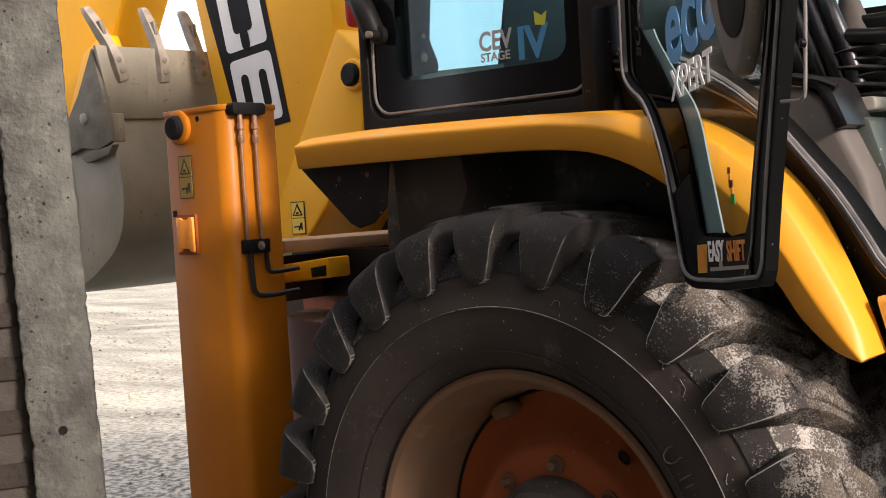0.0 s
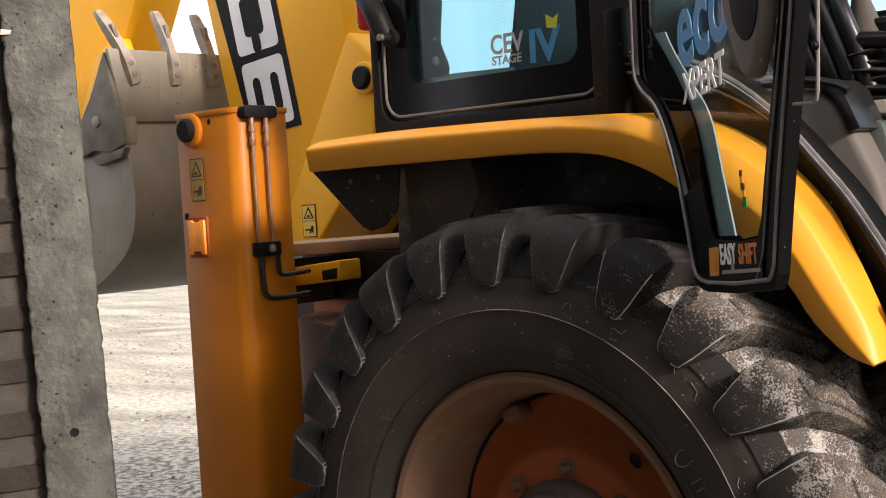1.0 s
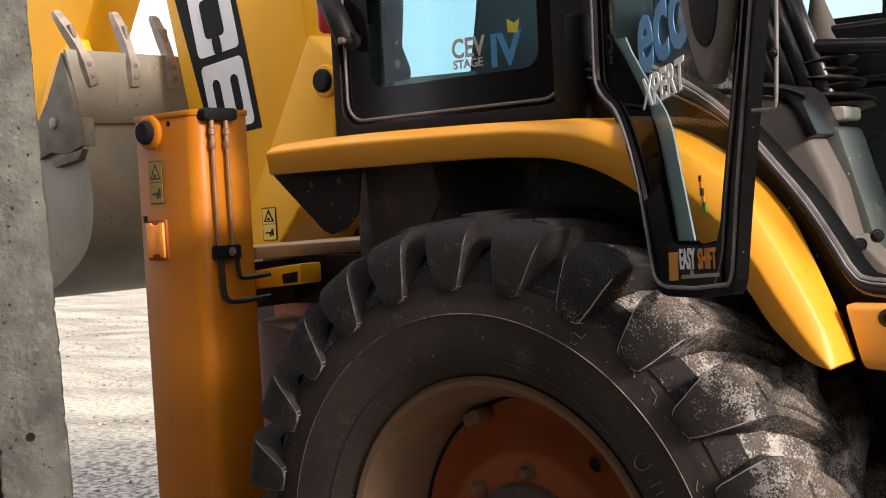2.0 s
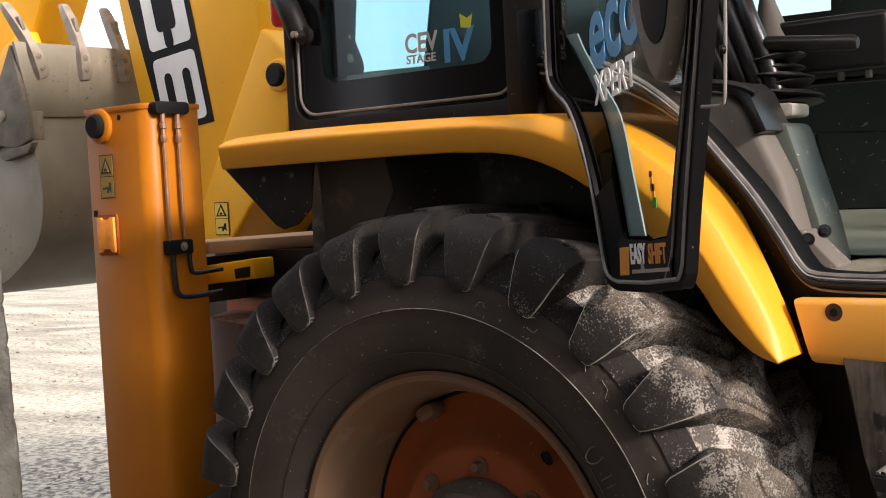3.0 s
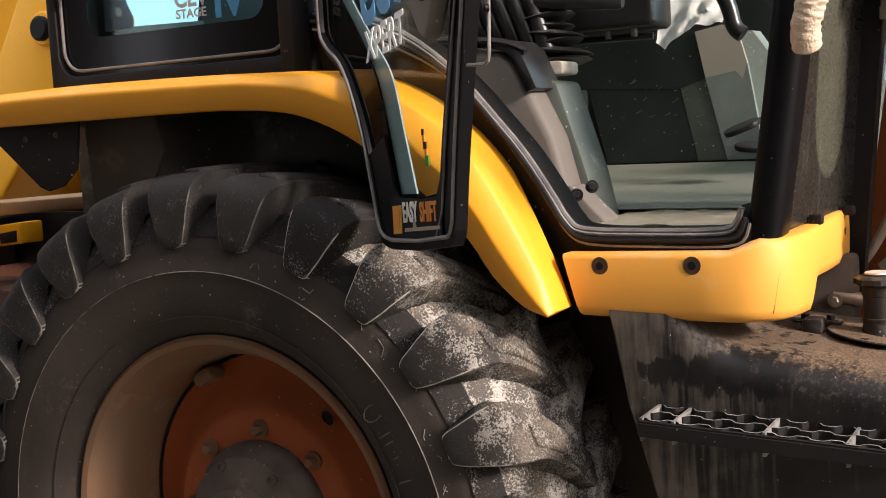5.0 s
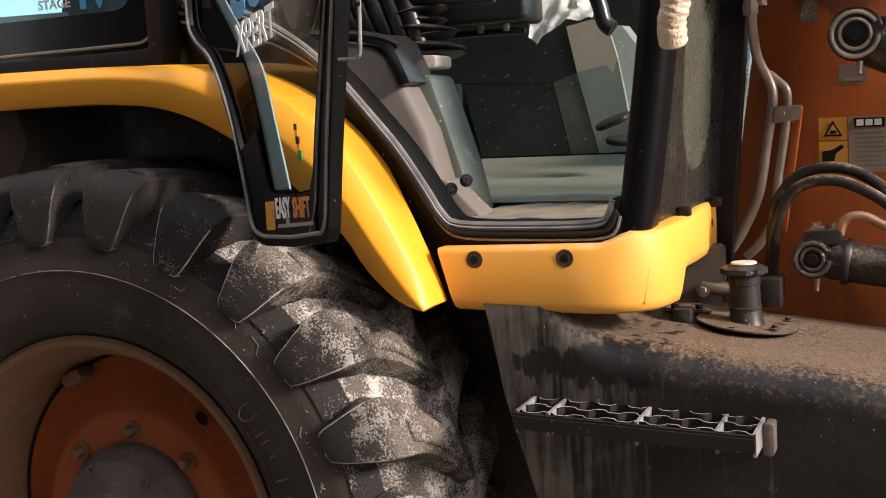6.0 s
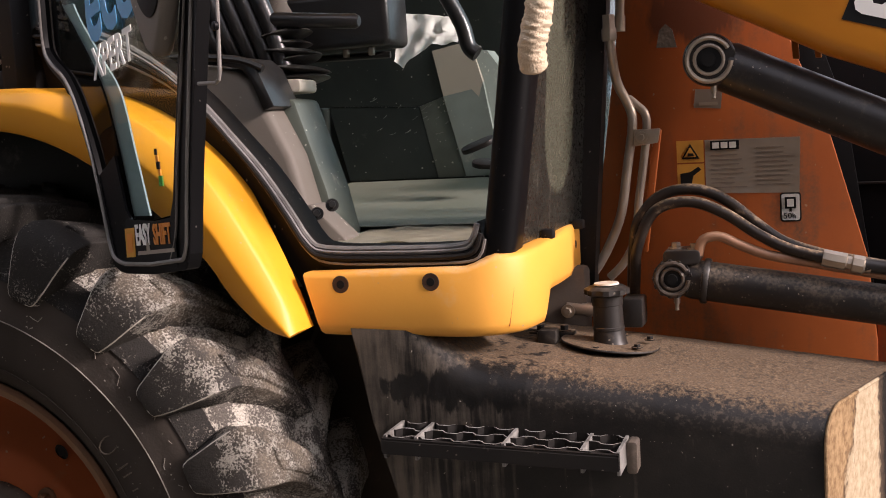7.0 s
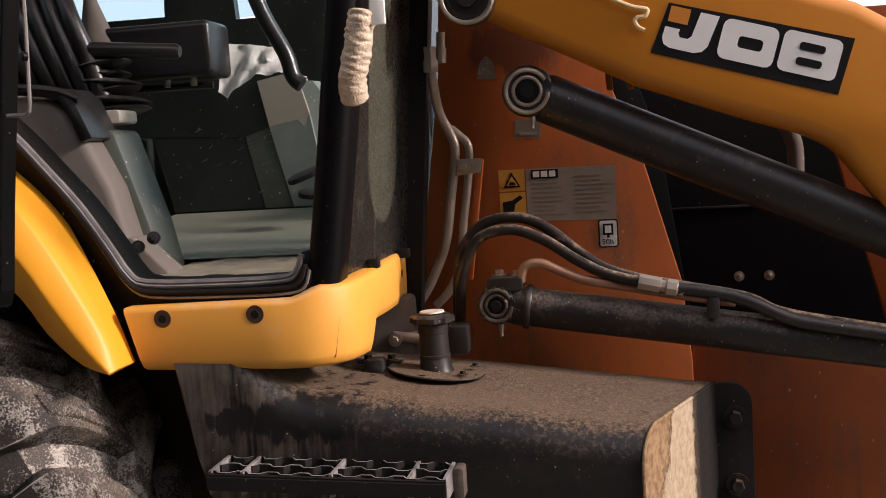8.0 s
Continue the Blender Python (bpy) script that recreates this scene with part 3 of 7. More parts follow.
# flat teal that imitates sky reflected along the door glass
M["glass_edge"] = material("pale_glass_edge", (0.20, 0.27, 0.285), 0.45, mix=0.5, second=(0.13, 0.185, 0.195), scale=9, bump=0.0, shine=0.2)
M["glass_band"] = glass("smoked_glass_band", (0.055, 0.052, 0.048), smudge=0.006)
# machine yellow with the arm's shade mixed into the colour
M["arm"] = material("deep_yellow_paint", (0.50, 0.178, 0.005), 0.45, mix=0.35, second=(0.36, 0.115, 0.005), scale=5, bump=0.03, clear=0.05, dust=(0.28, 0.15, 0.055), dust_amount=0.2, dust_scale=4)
M["arch"] = material("dull_black_paint", (0.0115, 0.0100, 0.0092), 0.6, mix=0.6, second=(0.02, 0.016, 0.013), scale=10, bump=0.1, dust=(0.2, 0.16, 0.12), dust_amount=0.1, dust_scale=16, shine=0.12, flecks=(0.12, 130, (0.3, 0.26, 0.21)))
M["decal_slate"] = material("slate_print", (0.40, 0.41, 0.41), 0.5, mix=0.2, scale=20, bump=0.0)
M["decal_old"] = material("faded_yellow_decal", (0.36, 0.235, 0.04), 0.55, mix=0.5, second=(0.24, 0.15, 0.03), scale=24, bump=0.0)
M["decal_brown"] = material("faded_dark_print", (0.045, 0.034, 0.024), 0.55, mix=0.4, scale=24, bump=0.0)
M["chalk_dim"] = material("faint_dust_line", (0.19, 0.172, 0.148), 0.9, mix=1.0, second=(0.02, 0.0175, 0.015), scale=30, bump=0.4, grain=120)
# lightly flecked; its rubber is darkened for arch shade too
M["lug_half"] = dusty_tread("dust_flecked_tread_rubber", (0.0165, 0.015, 0.0136), (0.26, 0.24, 0.21), (0.035, 0.030, 0.024), -0.3, 0.6)
# dust flecks, paled to stand in for light that misses the tread
M["tread_dusty"] = dusty_tread("dust_caked_tread_base", (0.07, 0.062, 0.054), (0.52, 0.485, 0.42), (0.22, 0.185, 0.14), 0.5, 0.8, shift=False)
# far lugs: dust paled further, replacing light the tank keeps off
M["lug_far"] = dusty_tread("dust_caked_tread_rubber", (0.07, 0.062, 0.054), (0.58, 0.54, 0.47), (0.24, 0.20, 0.15), 0.65, 0.85)
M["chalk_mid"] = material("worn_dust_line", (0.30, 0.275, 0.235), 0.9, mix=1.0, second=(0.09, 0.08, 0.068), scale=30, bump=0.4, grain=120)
M["glass_teal"] = glass("tinted_glass", (0.74, 0.88, 0.90), smudge=0.004)
M["glass_door"] = glass("door_glass", (0.92, 0.96, 0.94), smudge=0.012)


def sand_ground():
    m = bpy.data.materials.new("sandy_ground")
    m.use_nodes = True
    n, l = m.node_tree.nodes, m.node_tree.links
    b = n["Principled BSDF"]
    co = n.new("ShaderNodeTexCoord")
    st = n.new("ShaderNodeMapping")
    st.inputs["Rotation"].default_value = (0, 0, radians(38))
    st.inputs["Scale"].default_value = (0.5, 2.2, 1)
    l.new(co.outputs["Object"], st.inputs[0])
    a, c, d = n.new("ShaderNodeTexNoise"), n.new("ShaderNodeTexNoise"), n.new("ShaderNodeTexVoronoi")
    a.inputs["Scale"].default_value, a.inputs["Detail"].default_value = 1.1, 8
    c.inputs["Scale"].default_value, c.inputs["Detail"].default_value = 24, 8
    d.inputs["Scale"].default_value = 22
    l.new(st.outputs[0], a.inputs["Vector"])
    l.new(co.outputs["Object"], c.inputs["Vector"])
    l.new(co.outputs["Object"], d.inputs["Vector"])
    r = n.new("ShaderNodeValToRGB")
    r.color_ramp.elements[0].position, r.color_ramp.elements[0].color = 0.32, (0.265, 0.245, 0.182, 1)
    r.color_ramp.elements[1].position, r.color_ramp.elements[1].color = 0.62, (0.54, 0.505, 0.385, 1)
    l.new(a.outputs[0], r.inputs[0])
    mx = n.new("ShaderNodeMix")
    mx.data_type, mx.blend_type = "RGBA", "MULTIPLY"
    mx.inputs[0].default_value = 0.6
    r2 = n.new("ShaderNodeValToRGB")
    r2.color_ramp.elements[0].position, r2.color_ramp.elements[0].color = 0.38, (0.42, 0.40, 0.38, 1)
    r2.color_ramp.elements[1].position, r2.color_ramp.elements[1].color = 0.56, (1, 1, 1, 1)
    l.new(c.outputs[0], r2.inputs[0])
    l.new(r.outputs[0], mx.inputs[6])
    l.new(r2.outputs[0], mx.inputs[7])
    # dark trodden gravel round the machine, pale sand further out
    mp = n.new("ShaderNodeMapping")
    mp.inputs["Location"].default_value = (-0.6, 0.4, 0)
    l.new(co.outputs["Object"], mp.inputs[0])
    ln = n.new("ShaderNodeVectorMath")
    ln.operation = "LENGTH"
    l.new(mp.outputs[0], ln.inputs[0])
    wob = n.new("ShaderNodeMath")
    wob.operation = "MULTIPLY_ADD"
    wob.inputs[1].default_value = 3.0
    l.new(a.outputs[0], wob.inputs[0])
    l.new(ln.outputs["Value"], wob.inputs[2])
    edge = n.new("ShaderNodeMapRange")
    edge.inputs[1].default_value, edge.inputs[2].default_value = 6.2, 9.5
    l.new(wob.outputs[0], edge.inputs[0])
    g1 = n.new("ShaderNodeValToRGB")
    g1.color_ramp.elements[0].position, g1.color_ramp.elements[0].color = 0.40, (0.06, 0.057, 0.05, 1)
    g1.color_ramp.elements[1].position, g1.color_ramp.elements[1].color = 0.60, (0.36, 0.34, 0.275, 1)
    l.new(c.outputs[0], g1.inputs[0])
    both = n.new("ShaderNodeMix")
    both.data_type = "RGBA"
    l.new(edge.outputs[0], both.inputs[0])
    l.new(g1.outputs[0], both.inputs[6])
    l.new(mx.outputs[2], both.inputs[7])
    l.new(both.outputs[2], b.inputs["Base Color"])
    b.inputs["Roughness"].default_value = 0.9
    bp = n.new("ShaderNodeBump")
    bp.inputs["Strength"].default_value, bp.inputs["Distance"].default_value = 0.8, 0.03
    l.new(c.outputs[0], bp.inputs["Height"])
    l.new(bp.outputs[0], b.inputs["Normal"])
    return m


M["sand"] = sand_ground()

# ---- mesh helpers ----


def part(name, bm, mat, parent=None, label="", sharp=38):
    """Links a bmesh as one mesh object, under a thing or a part if one is given."""
    bmesh.ops.recalc_face_normals(bm, faces=bm.faces)
    me = bpy.data.meshes.new(name)
    bm.to_mesh(me)
    bm.free()
    me.materials.append(M[mat])
    me.polygons.foreach_set("use_smooth", [True] * len(me.polygons))
    me.set_sharp_from_angle(angle=radians(sharp))
    ob = new(name, me)
    if parent:
        ob.parent = parent
    if label:
        tagged(ob, label)
    return ob


def again(ob, name, m, parent=None):
    """One more object on the same mesh, at the pose m."""
    o = new(name, ob.data)
    o.parent = parent or ob.parent
    o.matrix_basis = m
    return o


AX = {"xz": lambda a, b, d: (a, d, b), "xy": lambda a, b, d: (a, b, d), "yz": lambda a, b, d: (d, a, b)}


def bevelled(bm, width, seg=2, angle=25, slot=-1):
    edges = [e for e in bm.edges if len(e.link_faces) == 2 and e.calc_face_angle(0) > radians(angle)]
    if width and edges:
        bmesh.ops.bevel(bm, geom=edges, offset=width, segments=seg, profile=0.5, affect="EDGES", clamp_overlap=True, material=slot)
    return bm


def prism(pts, d0, d1, plane="xz", bevel=0.0, seg=2, bm=None):
    """A polygon of the given plane, thick from d0 to d1 across it."""
    own = bmesh.new()
    f = AX[plane]
    lo, hi = [own.verts.new(f(a, b, d0)) for a, b in pts], [own.verts.new(f(a, b, d1)) for a, b in pts]
    own.faces.new(lo)
    own.faces.new(hi[::-1])
    for i in range(len(pts)):
        j = (i + 1) % len(pts)
        own.faces.new((lo[i], hi[i], hi[j], lo[j]))
    bmesh.ops.recalc_face_normals(own, faces=own.faces)
    bevelled(own, bevel, seg)
    return joined(bm, own)


def joined(bm, own):
    if bm is None:
        return own
    me = bpy.data.meshes.new("tmp")
    own.to_mesh(me)
    own.free()
    bm.from_mesh(me)
    bpy.data.meshes.remove(me)
    return bm


def box(x0, x1, y0, y1, z0, z1, bevel=0.003, seg=2, bm=None):
    return prism([(x0, z0), (x1, z0), (x1, z1), (x0, z1)], y0, y1, "xz", bevel, seg, bm)


def spline(pts, n=6, closed=False):
    """Points on a smooth curve through pts (tuples of any length)."""
    p = [np.array(q, float) for q in pts]
    k = len(p)
    out = []
    for i in range(k if closed else k - 1):
        a, b, c, d = (p[(i + j) % k] if closed else p[min(max(i + j, 0), k - 1)] for j in (-1, 0, 1, 2))
        for s in range(n):
            t = s / n
            out.append(0.5 * (2 * b + (c - a) * t + (2 * a - 5 * b + 4 * c - d) * t * t + (3 * b - a - 3 * c + d) * t ** 3))
    if not closed:
        out.append(p[-1])
    return [tuple(float(v) for v in q) for q in out]


def tube(path, r, seg=10, closed=False, bm=None, radii=None):
    """A round bar along a path of points."""
    bm = bm or bmesh.new()
    pts = [Vector(p) for p in path]
    k = len(pts)
    rings, side = [], None
    for i, p in enumerate(pts):
        a, b = (pts[(i - 1) % k], pts[(i + 1) % k]) if closed else (pts[max(i - 1, 0)], pts[min(i + 1, k - 1)])
        t = (b - a).normalized()
        if side is None:
            side = t.orthogonal().normalized()
        side = (side - t * side.dot(t)).normalized()
        up = t.cross(side)
        rr = radii[i] if radii else r
        rings.append([bm.verts.new(p + (side * math.cos(2 * math.pi * j / seg) + up * math.sin(2 * math.pi * j / seg)) * rr) for j in range(seg)])
    for i in range(k if closed else k - 1):
        A, B = rings[i], rings[(i + 1) % k]
        for j in range(seg):
            bm.faces.new((A[j], A[(j + 1) % seg], B[(j + 1) % seg], B[j]))
    if not closed:
        bm.faces.new(rings[0][::-1])
        bm.faces.new(rings[-1])
    return bm


def lathe(profile, base, axis=(0, 1, 0), seg=32, bm=None, closed=False):
    """Turns a profile of (radius, distance along the axis) about the axis through base."""
    bm = bm or bmesh.new()
    ax = Vector(axis).normalized()
    u = ax.orthogonal().normalized()
    v = ax.cross(u)
    base = Vector(base)
    rings = []
    for r, d in profile:
        rings.append([bm.verts.new(base + ax * d + (u * math.cos(2 * math.pi * j / seg) + v * math.sin(2 * math.pi * j / seg)) * max(r, 1e-5)) for j in range(seg)])
    k = len(rings)
    for i in range(k if closed else k - 1):
        A, B = rings[i], rings[(i + 1) % k]
        for j in range(seg):
            bm.faces.new((A[j], A[(j + 1) % seg], B[(j + 1) % seg], B[j]))
    bmesh.ops.remove_doubles(bm, verts=bm.verts, dist=2e-5)
    return bm


def loft(sections, bm=None, ends=True, closed=True):
    """Skins a row of sections, each a list of as many points."""
    bm = bm or bmesh.new()
    rows = [[bm.verts.new(p) for p in s] for s in sections]
    n = len(rows[0])
    for A, B in zip(rows, rows[1:]):
        for j in range(n if closed else n - 1):
            bm.faces.new((A[j], A[(j + 1) % n], B[(j + 1) % n], B[j]))
    if ends and closed:
        bm.faces.new(rows[0][::-1])
        bm.faces.new(rows[-1])
    return bm


def rounded(a0, a1, b0, b1, r, n=5):
    """A rounded rectangle as a ring of points."""
    out = []
    for ca, cb, s in ((a1 - r, b1 - r, 0), (a0 + r, b1 - r, 90), (a0 + r, b0 + r, 180), (a1 - r, b0 + r, 270)):
        for i in range(n + 1):
            w = radians(s + 90 * i / n)
            out.append((ca + r * math.cos(w), cb + r * math.sin(w)))
    return out


def ring(outer, inner, d0, d1, plane="xz", bevel=0.0):
    """A frame between two outlines of as many points, thick from d0 to d1."""
    f = AX[plane]
    bm = bmesh.new()
    o0, i0, i1, o1 = ([bm.verts.new(f(a, b, d)) for a, b in q] for q, d in ((outer, d0), (inner, d0), (inner, d1), (outer, d1)))
    n = len(outer)
    for A, B in ((o0, i0), (i0, i1), (i1, o1), (o1, o0)):
        for j in range(n):
            bm.faces.new((A[j], A[(j + 1) % n], B[(j + 1) % n], B[j]))
    bmesh.ops.recalc_face_normals(bm, faces=bm.faces)
    return bevelled(bm, bevel, 2, 50)


def writing(text, size, m, mat, parent, name="lettering", shear=0.0, width=1.0, bold=0.0):
    """Words in the built-in font as a thin mesh in the plane of m (x along, y up)."""
    cu = bpy.data.curves.new("text", "FONT")
    cu.body, cu.size, cu.shear, cu.extrude, cu.resolution_u, cu.offset = text, size, shear, 0.0006, 3, bold * size
    ob = bpy.data.objects.new("text", cu)
    scene.collection.objects.link(ob)
    me = bpy.data.meshes.new_from_object(ob.evaluated_get(bpy.context.evaluated_depsgraph_get()))
    bpy.data.objects.remove(ob)
    me.transform(Matrix.Diagonal((width, 1, 1, 1)))
    me.materials.clear()
    me.materials.append(M[mat])
    o = new(name, me)
    o.parent, o.matrix_basis = parent, m
    return o


def flat(pts, m, mat, parent, name, thick=0.0008, label=""):
    """A thin plain shape (pts in the plane of m, x along, y up)."""
    bm = prism(pts, 0, thick, "xy")
    o = part(name, bm, mat, parent, label)
    o.matrix_basis = m
    return o


def rect(a0, a1, b0, b1):
    return [(a0, b0), (a1, b0), (a1, b1), (a0, b1)]


def side_plane(x, y, z):
    """A pose on a surface that faces the near side: x ahead, y up, z outwards."""
    return pose(x, y, z, 90, 0, 0)


def bolt(parent, at, axis, r=0.008, h=0.006, mat="steel", washer=True, name="bolt"):
    bm = bmesh.new()
    if washer:
        lathe([(0, 0), (r * 1.7, 0), (r * 1.7, h * 0.3), (0, h * 0.3)], at, axis, 12, bm)
    a = Vector(at) + Vector(axis).normalized() * h * 0.3
    lathe([(0, 0), (r, 0), (r, h), (r * 0.85, h * 1.15), (0, h * 1.15)], a, axis, 6, bm)
    return part(name, bm, mat, parent)

# ---- ground, wall and post ----


def ground():
    bm = bmesh.new()
    xs = sorted({*np.linspace(-40, 16, 150), *(-60, -100, -200, -500, -1500, 30, 60, 150, 500, 1500)})
    ys = sorted({*np.linspace(-6, 40, 130), *(-12, -30, -100, -500, -1500, 60, 100, 200, 500, 1500)})
    rows = []
    for x in xs:
        row = []
        for y in ys:
            far = max(0.0, 1 - math.hypot(x, y) / 45)
            near = min(1.0, max(0.0, (math.hypot(x, y - 0.5) - 2.2) / 2))
            h = (0.10 * noise.noise((x * 0.35, y * 0.9, 0)) + 0.05 * noise.noise((x * 1.7, y * 1.7, 3))) * far * near - 0.004
            row.append(bm.verts.new((x, y, h)))
        rows.append(row)
    for A, B in zip(rows, rows[1:]):
        for j in range(len(ys) - 1):
            bm.faces.new((A[j], B[j], B[j + 1], A[j + 1]))
    return tagged(part("ground", bm, "sand", sharp=180), "pale sandy yard with wheel tracks and ruts", "ground", kind="structure")


ground()


def clods():
    base = bmesh.new()
    bmesh.ops.create_icosphere(base, subdivisions=1, radius=1)
    bv = np.array([v.co[:] for v in base.verts])
    bf = [[v.index for v in f.verts] for f in base.faces]
    base.free()
    rnd = np.random.default_rng(4)
    verts, faces = [], []
    for i in range(1800):
        d, w = 4.5 + 15 * rnd.random() ** 1.6, radians(126 + 26 * rnd.random())
        s = rnd.uniform(0.003, 0.020)
        v = bv * rnd.uniform(0.75, 1.3, (12 if len(bv) == 12 else len(bv), 3)) * np.array([s * 1.3, s * 1.1, s * 0.6]) + np.array([1.5 + d * math.cos(w), -1.85 + d * math.sin(w), 0.0])
        faces += [[k + len(verts) for k in f] for f in bf]
        verts += v.tolist()
    me = bpy.data.meshes.new("clods")
    me.from_pydata(verts, [], faces)
    me.materials.append(M["sand"])
    return tagged(new("clods", me), "loose clods of pale earth strewn over the yard", "earth clods", kind="stuff")


clods()

# a concrete post that faces the near corner, and the brick wall that ends at it
POST = Matrix.Translation((-1.4153, -0.1385, 0.9)) @ Matrix.Rotation(radians(58), 4, "Z") @ Matrix.Rotation(radians(-1.5), 4, "Y") @ Matrix.Translation((0, 0, -0.9))


def concrete_post():
    bm = bmesh.new()
    rnd = random.Random(2)
    secs = []
    for i in range(181):
        z = -0.1 + 2.9 * i / 180
        s = []
        for a, b in rounded(-0.090, 0.090, 0.0, 0.2, 0.010, 2):
            crumble = 0.011 * max(0.0, noise.noise((z * 38, a * 9, 6))) + 0.008 * max(0.0, noise.noise((z * 90, a * 9, 1)))
            s.append((a + (crumble if a < 0 else -crumble) + 0.003 * noise.noise((a * 30, z * 14, b * 9)) + rnd.uniform(-0.001, 0.001), b + 0.003 * noise.noise((z * 9, a * 40, 2)), z))
        secs.append(s)
    loft(secs, bm)
    post = part("concrete_post", bm, "concrete", None, sharp=50)
    post.matrix_basis = POST
    tagged(post, "rough grey cast concrete post with a small hole and chipped edges", "post", kind="structure")
    hole = part("hole", lathe([(0.0, 0.0), (0.008, 0.0004), (0.0115, 0.001), (0.0125, 0.0)], (-0.003, -0.0025, 0.884), (0, -1, 0), 9), "decal_black", post)
    chip = part("chip", prism([(-0.090, 1.945), (-0.066, 1.945), (-0.062, 1.956), (-0.088, 1.960)], -0.005, 0.002, "xz", 0.001), "cap", post, "white paint chip")
    return post


concrete_post()


def brick_wall():
    wall = part("wall_brick", box(-2.6, -0.082, 0.065, 0.20, -0.1, 2.6, 0.0), "mortar", None)
    wall.matrix_basis = POST
    tagged(wall, "dirty brown brick wall ending at a concrete post", "wall", kind="structure")
    return wall


WALL = brick_wall()
# two walls and a canopy out of view, added to hold back light
back = part("wall_back", box(-3.4, 4.5, -3.6, -3.4, -0.1, 4.6, 0.0), "mortar", None)
tagged(back, "unseen dark wall added to cut light on the near side", "wall", kind="structure")
front = part("wall_end", box(4.3, 4.5, -3.4, 3.0, -0.1, 0.9, 0.0), "mortar", None)
tagged(front, "unseen low dark wall added ahead of the machine", "wall", kind="structure")
canopy = part("ceiling", box(-2.2, 1.2, -3.4, -1.25, 3.3, 3.4, 0.0), "mortar", None)
tagged(canopy, "unseen dark slab added overhead to cut skylight", "ceiling", kind="structure")

# ---- the machine ----
# the front end sits a shade askew on the chassis
FRONT = pose(-0.0092, 0.0128, 0.0134, 0.89, 0.742, -0.468)


def settle(before):
    for ob in list(machine.children):
        if ob not in before:
            ob.matrix_basis = FRONT @ ob.matrix_basis


machine = new("backhoe_loader")
tagged(machine, "yellow and black backhoe loader, dusty, door ajar, standing on sand", "backhoe loader")
HUB = 0.70


def rear_wheel():
    wheel = new("rear_wheel")
    wheel.parent = machine
    prof = [(0.36, 0.20), (0.375, 0.06), (0.388, 0.036), (0.402, 0.022), (0.425, -0.004), (0.46, -0.017), (0.50, -0.0235), (0.515, -0.025), (0.522, -0.0275), (0.53, -0.0275),
            (0.537, -0.0255), (0.56, -0.0245), (0.59, -0.020), (0.612, -0.006), (0.632, 0.016), (0.650, 0.05), (0.667, 0.11), (0.674, 0.185),
            (0.668, 0.28), (0.655, 0.34), (0.635, 0.366), (0.58, 0.39), (0.50, 0.39), (0.40, 0.35), (0.36, 0.20)]
    part("tyre", lathe(prof, (0, 0, HUB), (0, 1, 0), 120), "rubber", wheel, "black dusty rubber tyre", sharp=60)
    base = part("tread_base", lathe([(0.592, -0.0215), (0.614, -0.0075), (0.634, 0.0145), (0.661, 0.044), (0.681, 0.11), (0.688, 0.185), (0.681, 0.28), (0.661, 0.335), (0.64, 0.36), (0.60, 0.18), (0.592, -0.0215)], (0, 0, HUB), (0, 1, 0), 120), "tread", wheel, "mud-caked rubber between the lugs, gaps darkened for shade", sharp=60)
    base.data.materials.append(M["tread_dusty"])
    for f in base.data.polygons:
        f.material_index = 1 if f.center.y > 0.025 and abs(math.atan2(f.center.z - HUB, f.center.x) - 0.1) < 1.02 else 0
    # one tread lug of each side, then its repeats: y, angle, radius, half width, then the foot's radius and y
    stations = [(-0.0285, 0.4, 0.5705, 1.2, 0.575, -0.01), (-0.031, 0.4, 0.573, 2.0, 0.575, -0.005), (-0.033, 0.3, 0.579, 2.6, 0.579, -0.005), (-0.0345, 0.2, 0.592, 3.05, 0.592, 0.0), (-0.035, 0.0, 0.615, 3.5, 0.612, 0.005),
                (-0.035, -0.1, 0.64, 3.9, 0.63, 0.01), (-0.033, -0.2, 0.664, 4.25, 0.642, 0.015), (-0.0275, -0.3, 0.684, 4.45, 0.65, 0.02), (-0.018, -0.5, 0.698, 4.5, 0.652, 0.03), (-0.003, -0.9, 0.7075, 4.4, 0.655, 0.04),
                (0.02, -1.5, 0.7125, 4.0, 0.658, 0.05), (0.05, -2.5, 0.715, 3.6, 0.662, 0.06), (0.09, -4.3, 0.717, 3.2, 0.668, 0.09),
                (0.13, -6.5, 0.718, 3.0, 0.670, 0.13), (0.17, -8.9, 0.718, 2.9, 0.670, 0.17), (0.212, -11.5, 0.717, 2.8, 0.670, 0.205), (0.222, -12.1, 0.712, 2.4, 0.668, 0.212)]
    for hand in (0, 1):
        bm = bmesh.new()
        secs = []
        for y, a, r, half, rf, yf in stations:
            row = []
            for da, rr, yy in ((-half - 0.9, rf, yf), (-half, r, y), (-0.55 * half, r, y), (0.0, r, y), (0.55 * half, r, y), (half, r, y), (half + 0.9, rf, yf)):
                w = radians(a + da)
                rr += 0.0022 * noise.noise((da * 0.7, yy * 60, rr * 60 + 5 * hand))
                row.append((rr * math.cos(w), yy if hand == 0 else 0.37 - yy, rr * math.sin(w)))
            secs.append(row)
        loft(secs, bm)
        bmesh.ops.recalc_face_normals(bm, faces=bm.faces)
        bevelled(bm, 0.0034, 1, 30, 1)
        for f in bm.faces:
            c = f.calc_center_median()
            if f.material_index == 1 and (abs(c.y - 0.185) < 0.195 or math.hypot(c.x, c.z) > 0.69):
                f.material_index = 0
        # worn step along the top of the bar
        secs = []
        for y, a, r, half, rf, yf in stations[10:15]:
            row = []
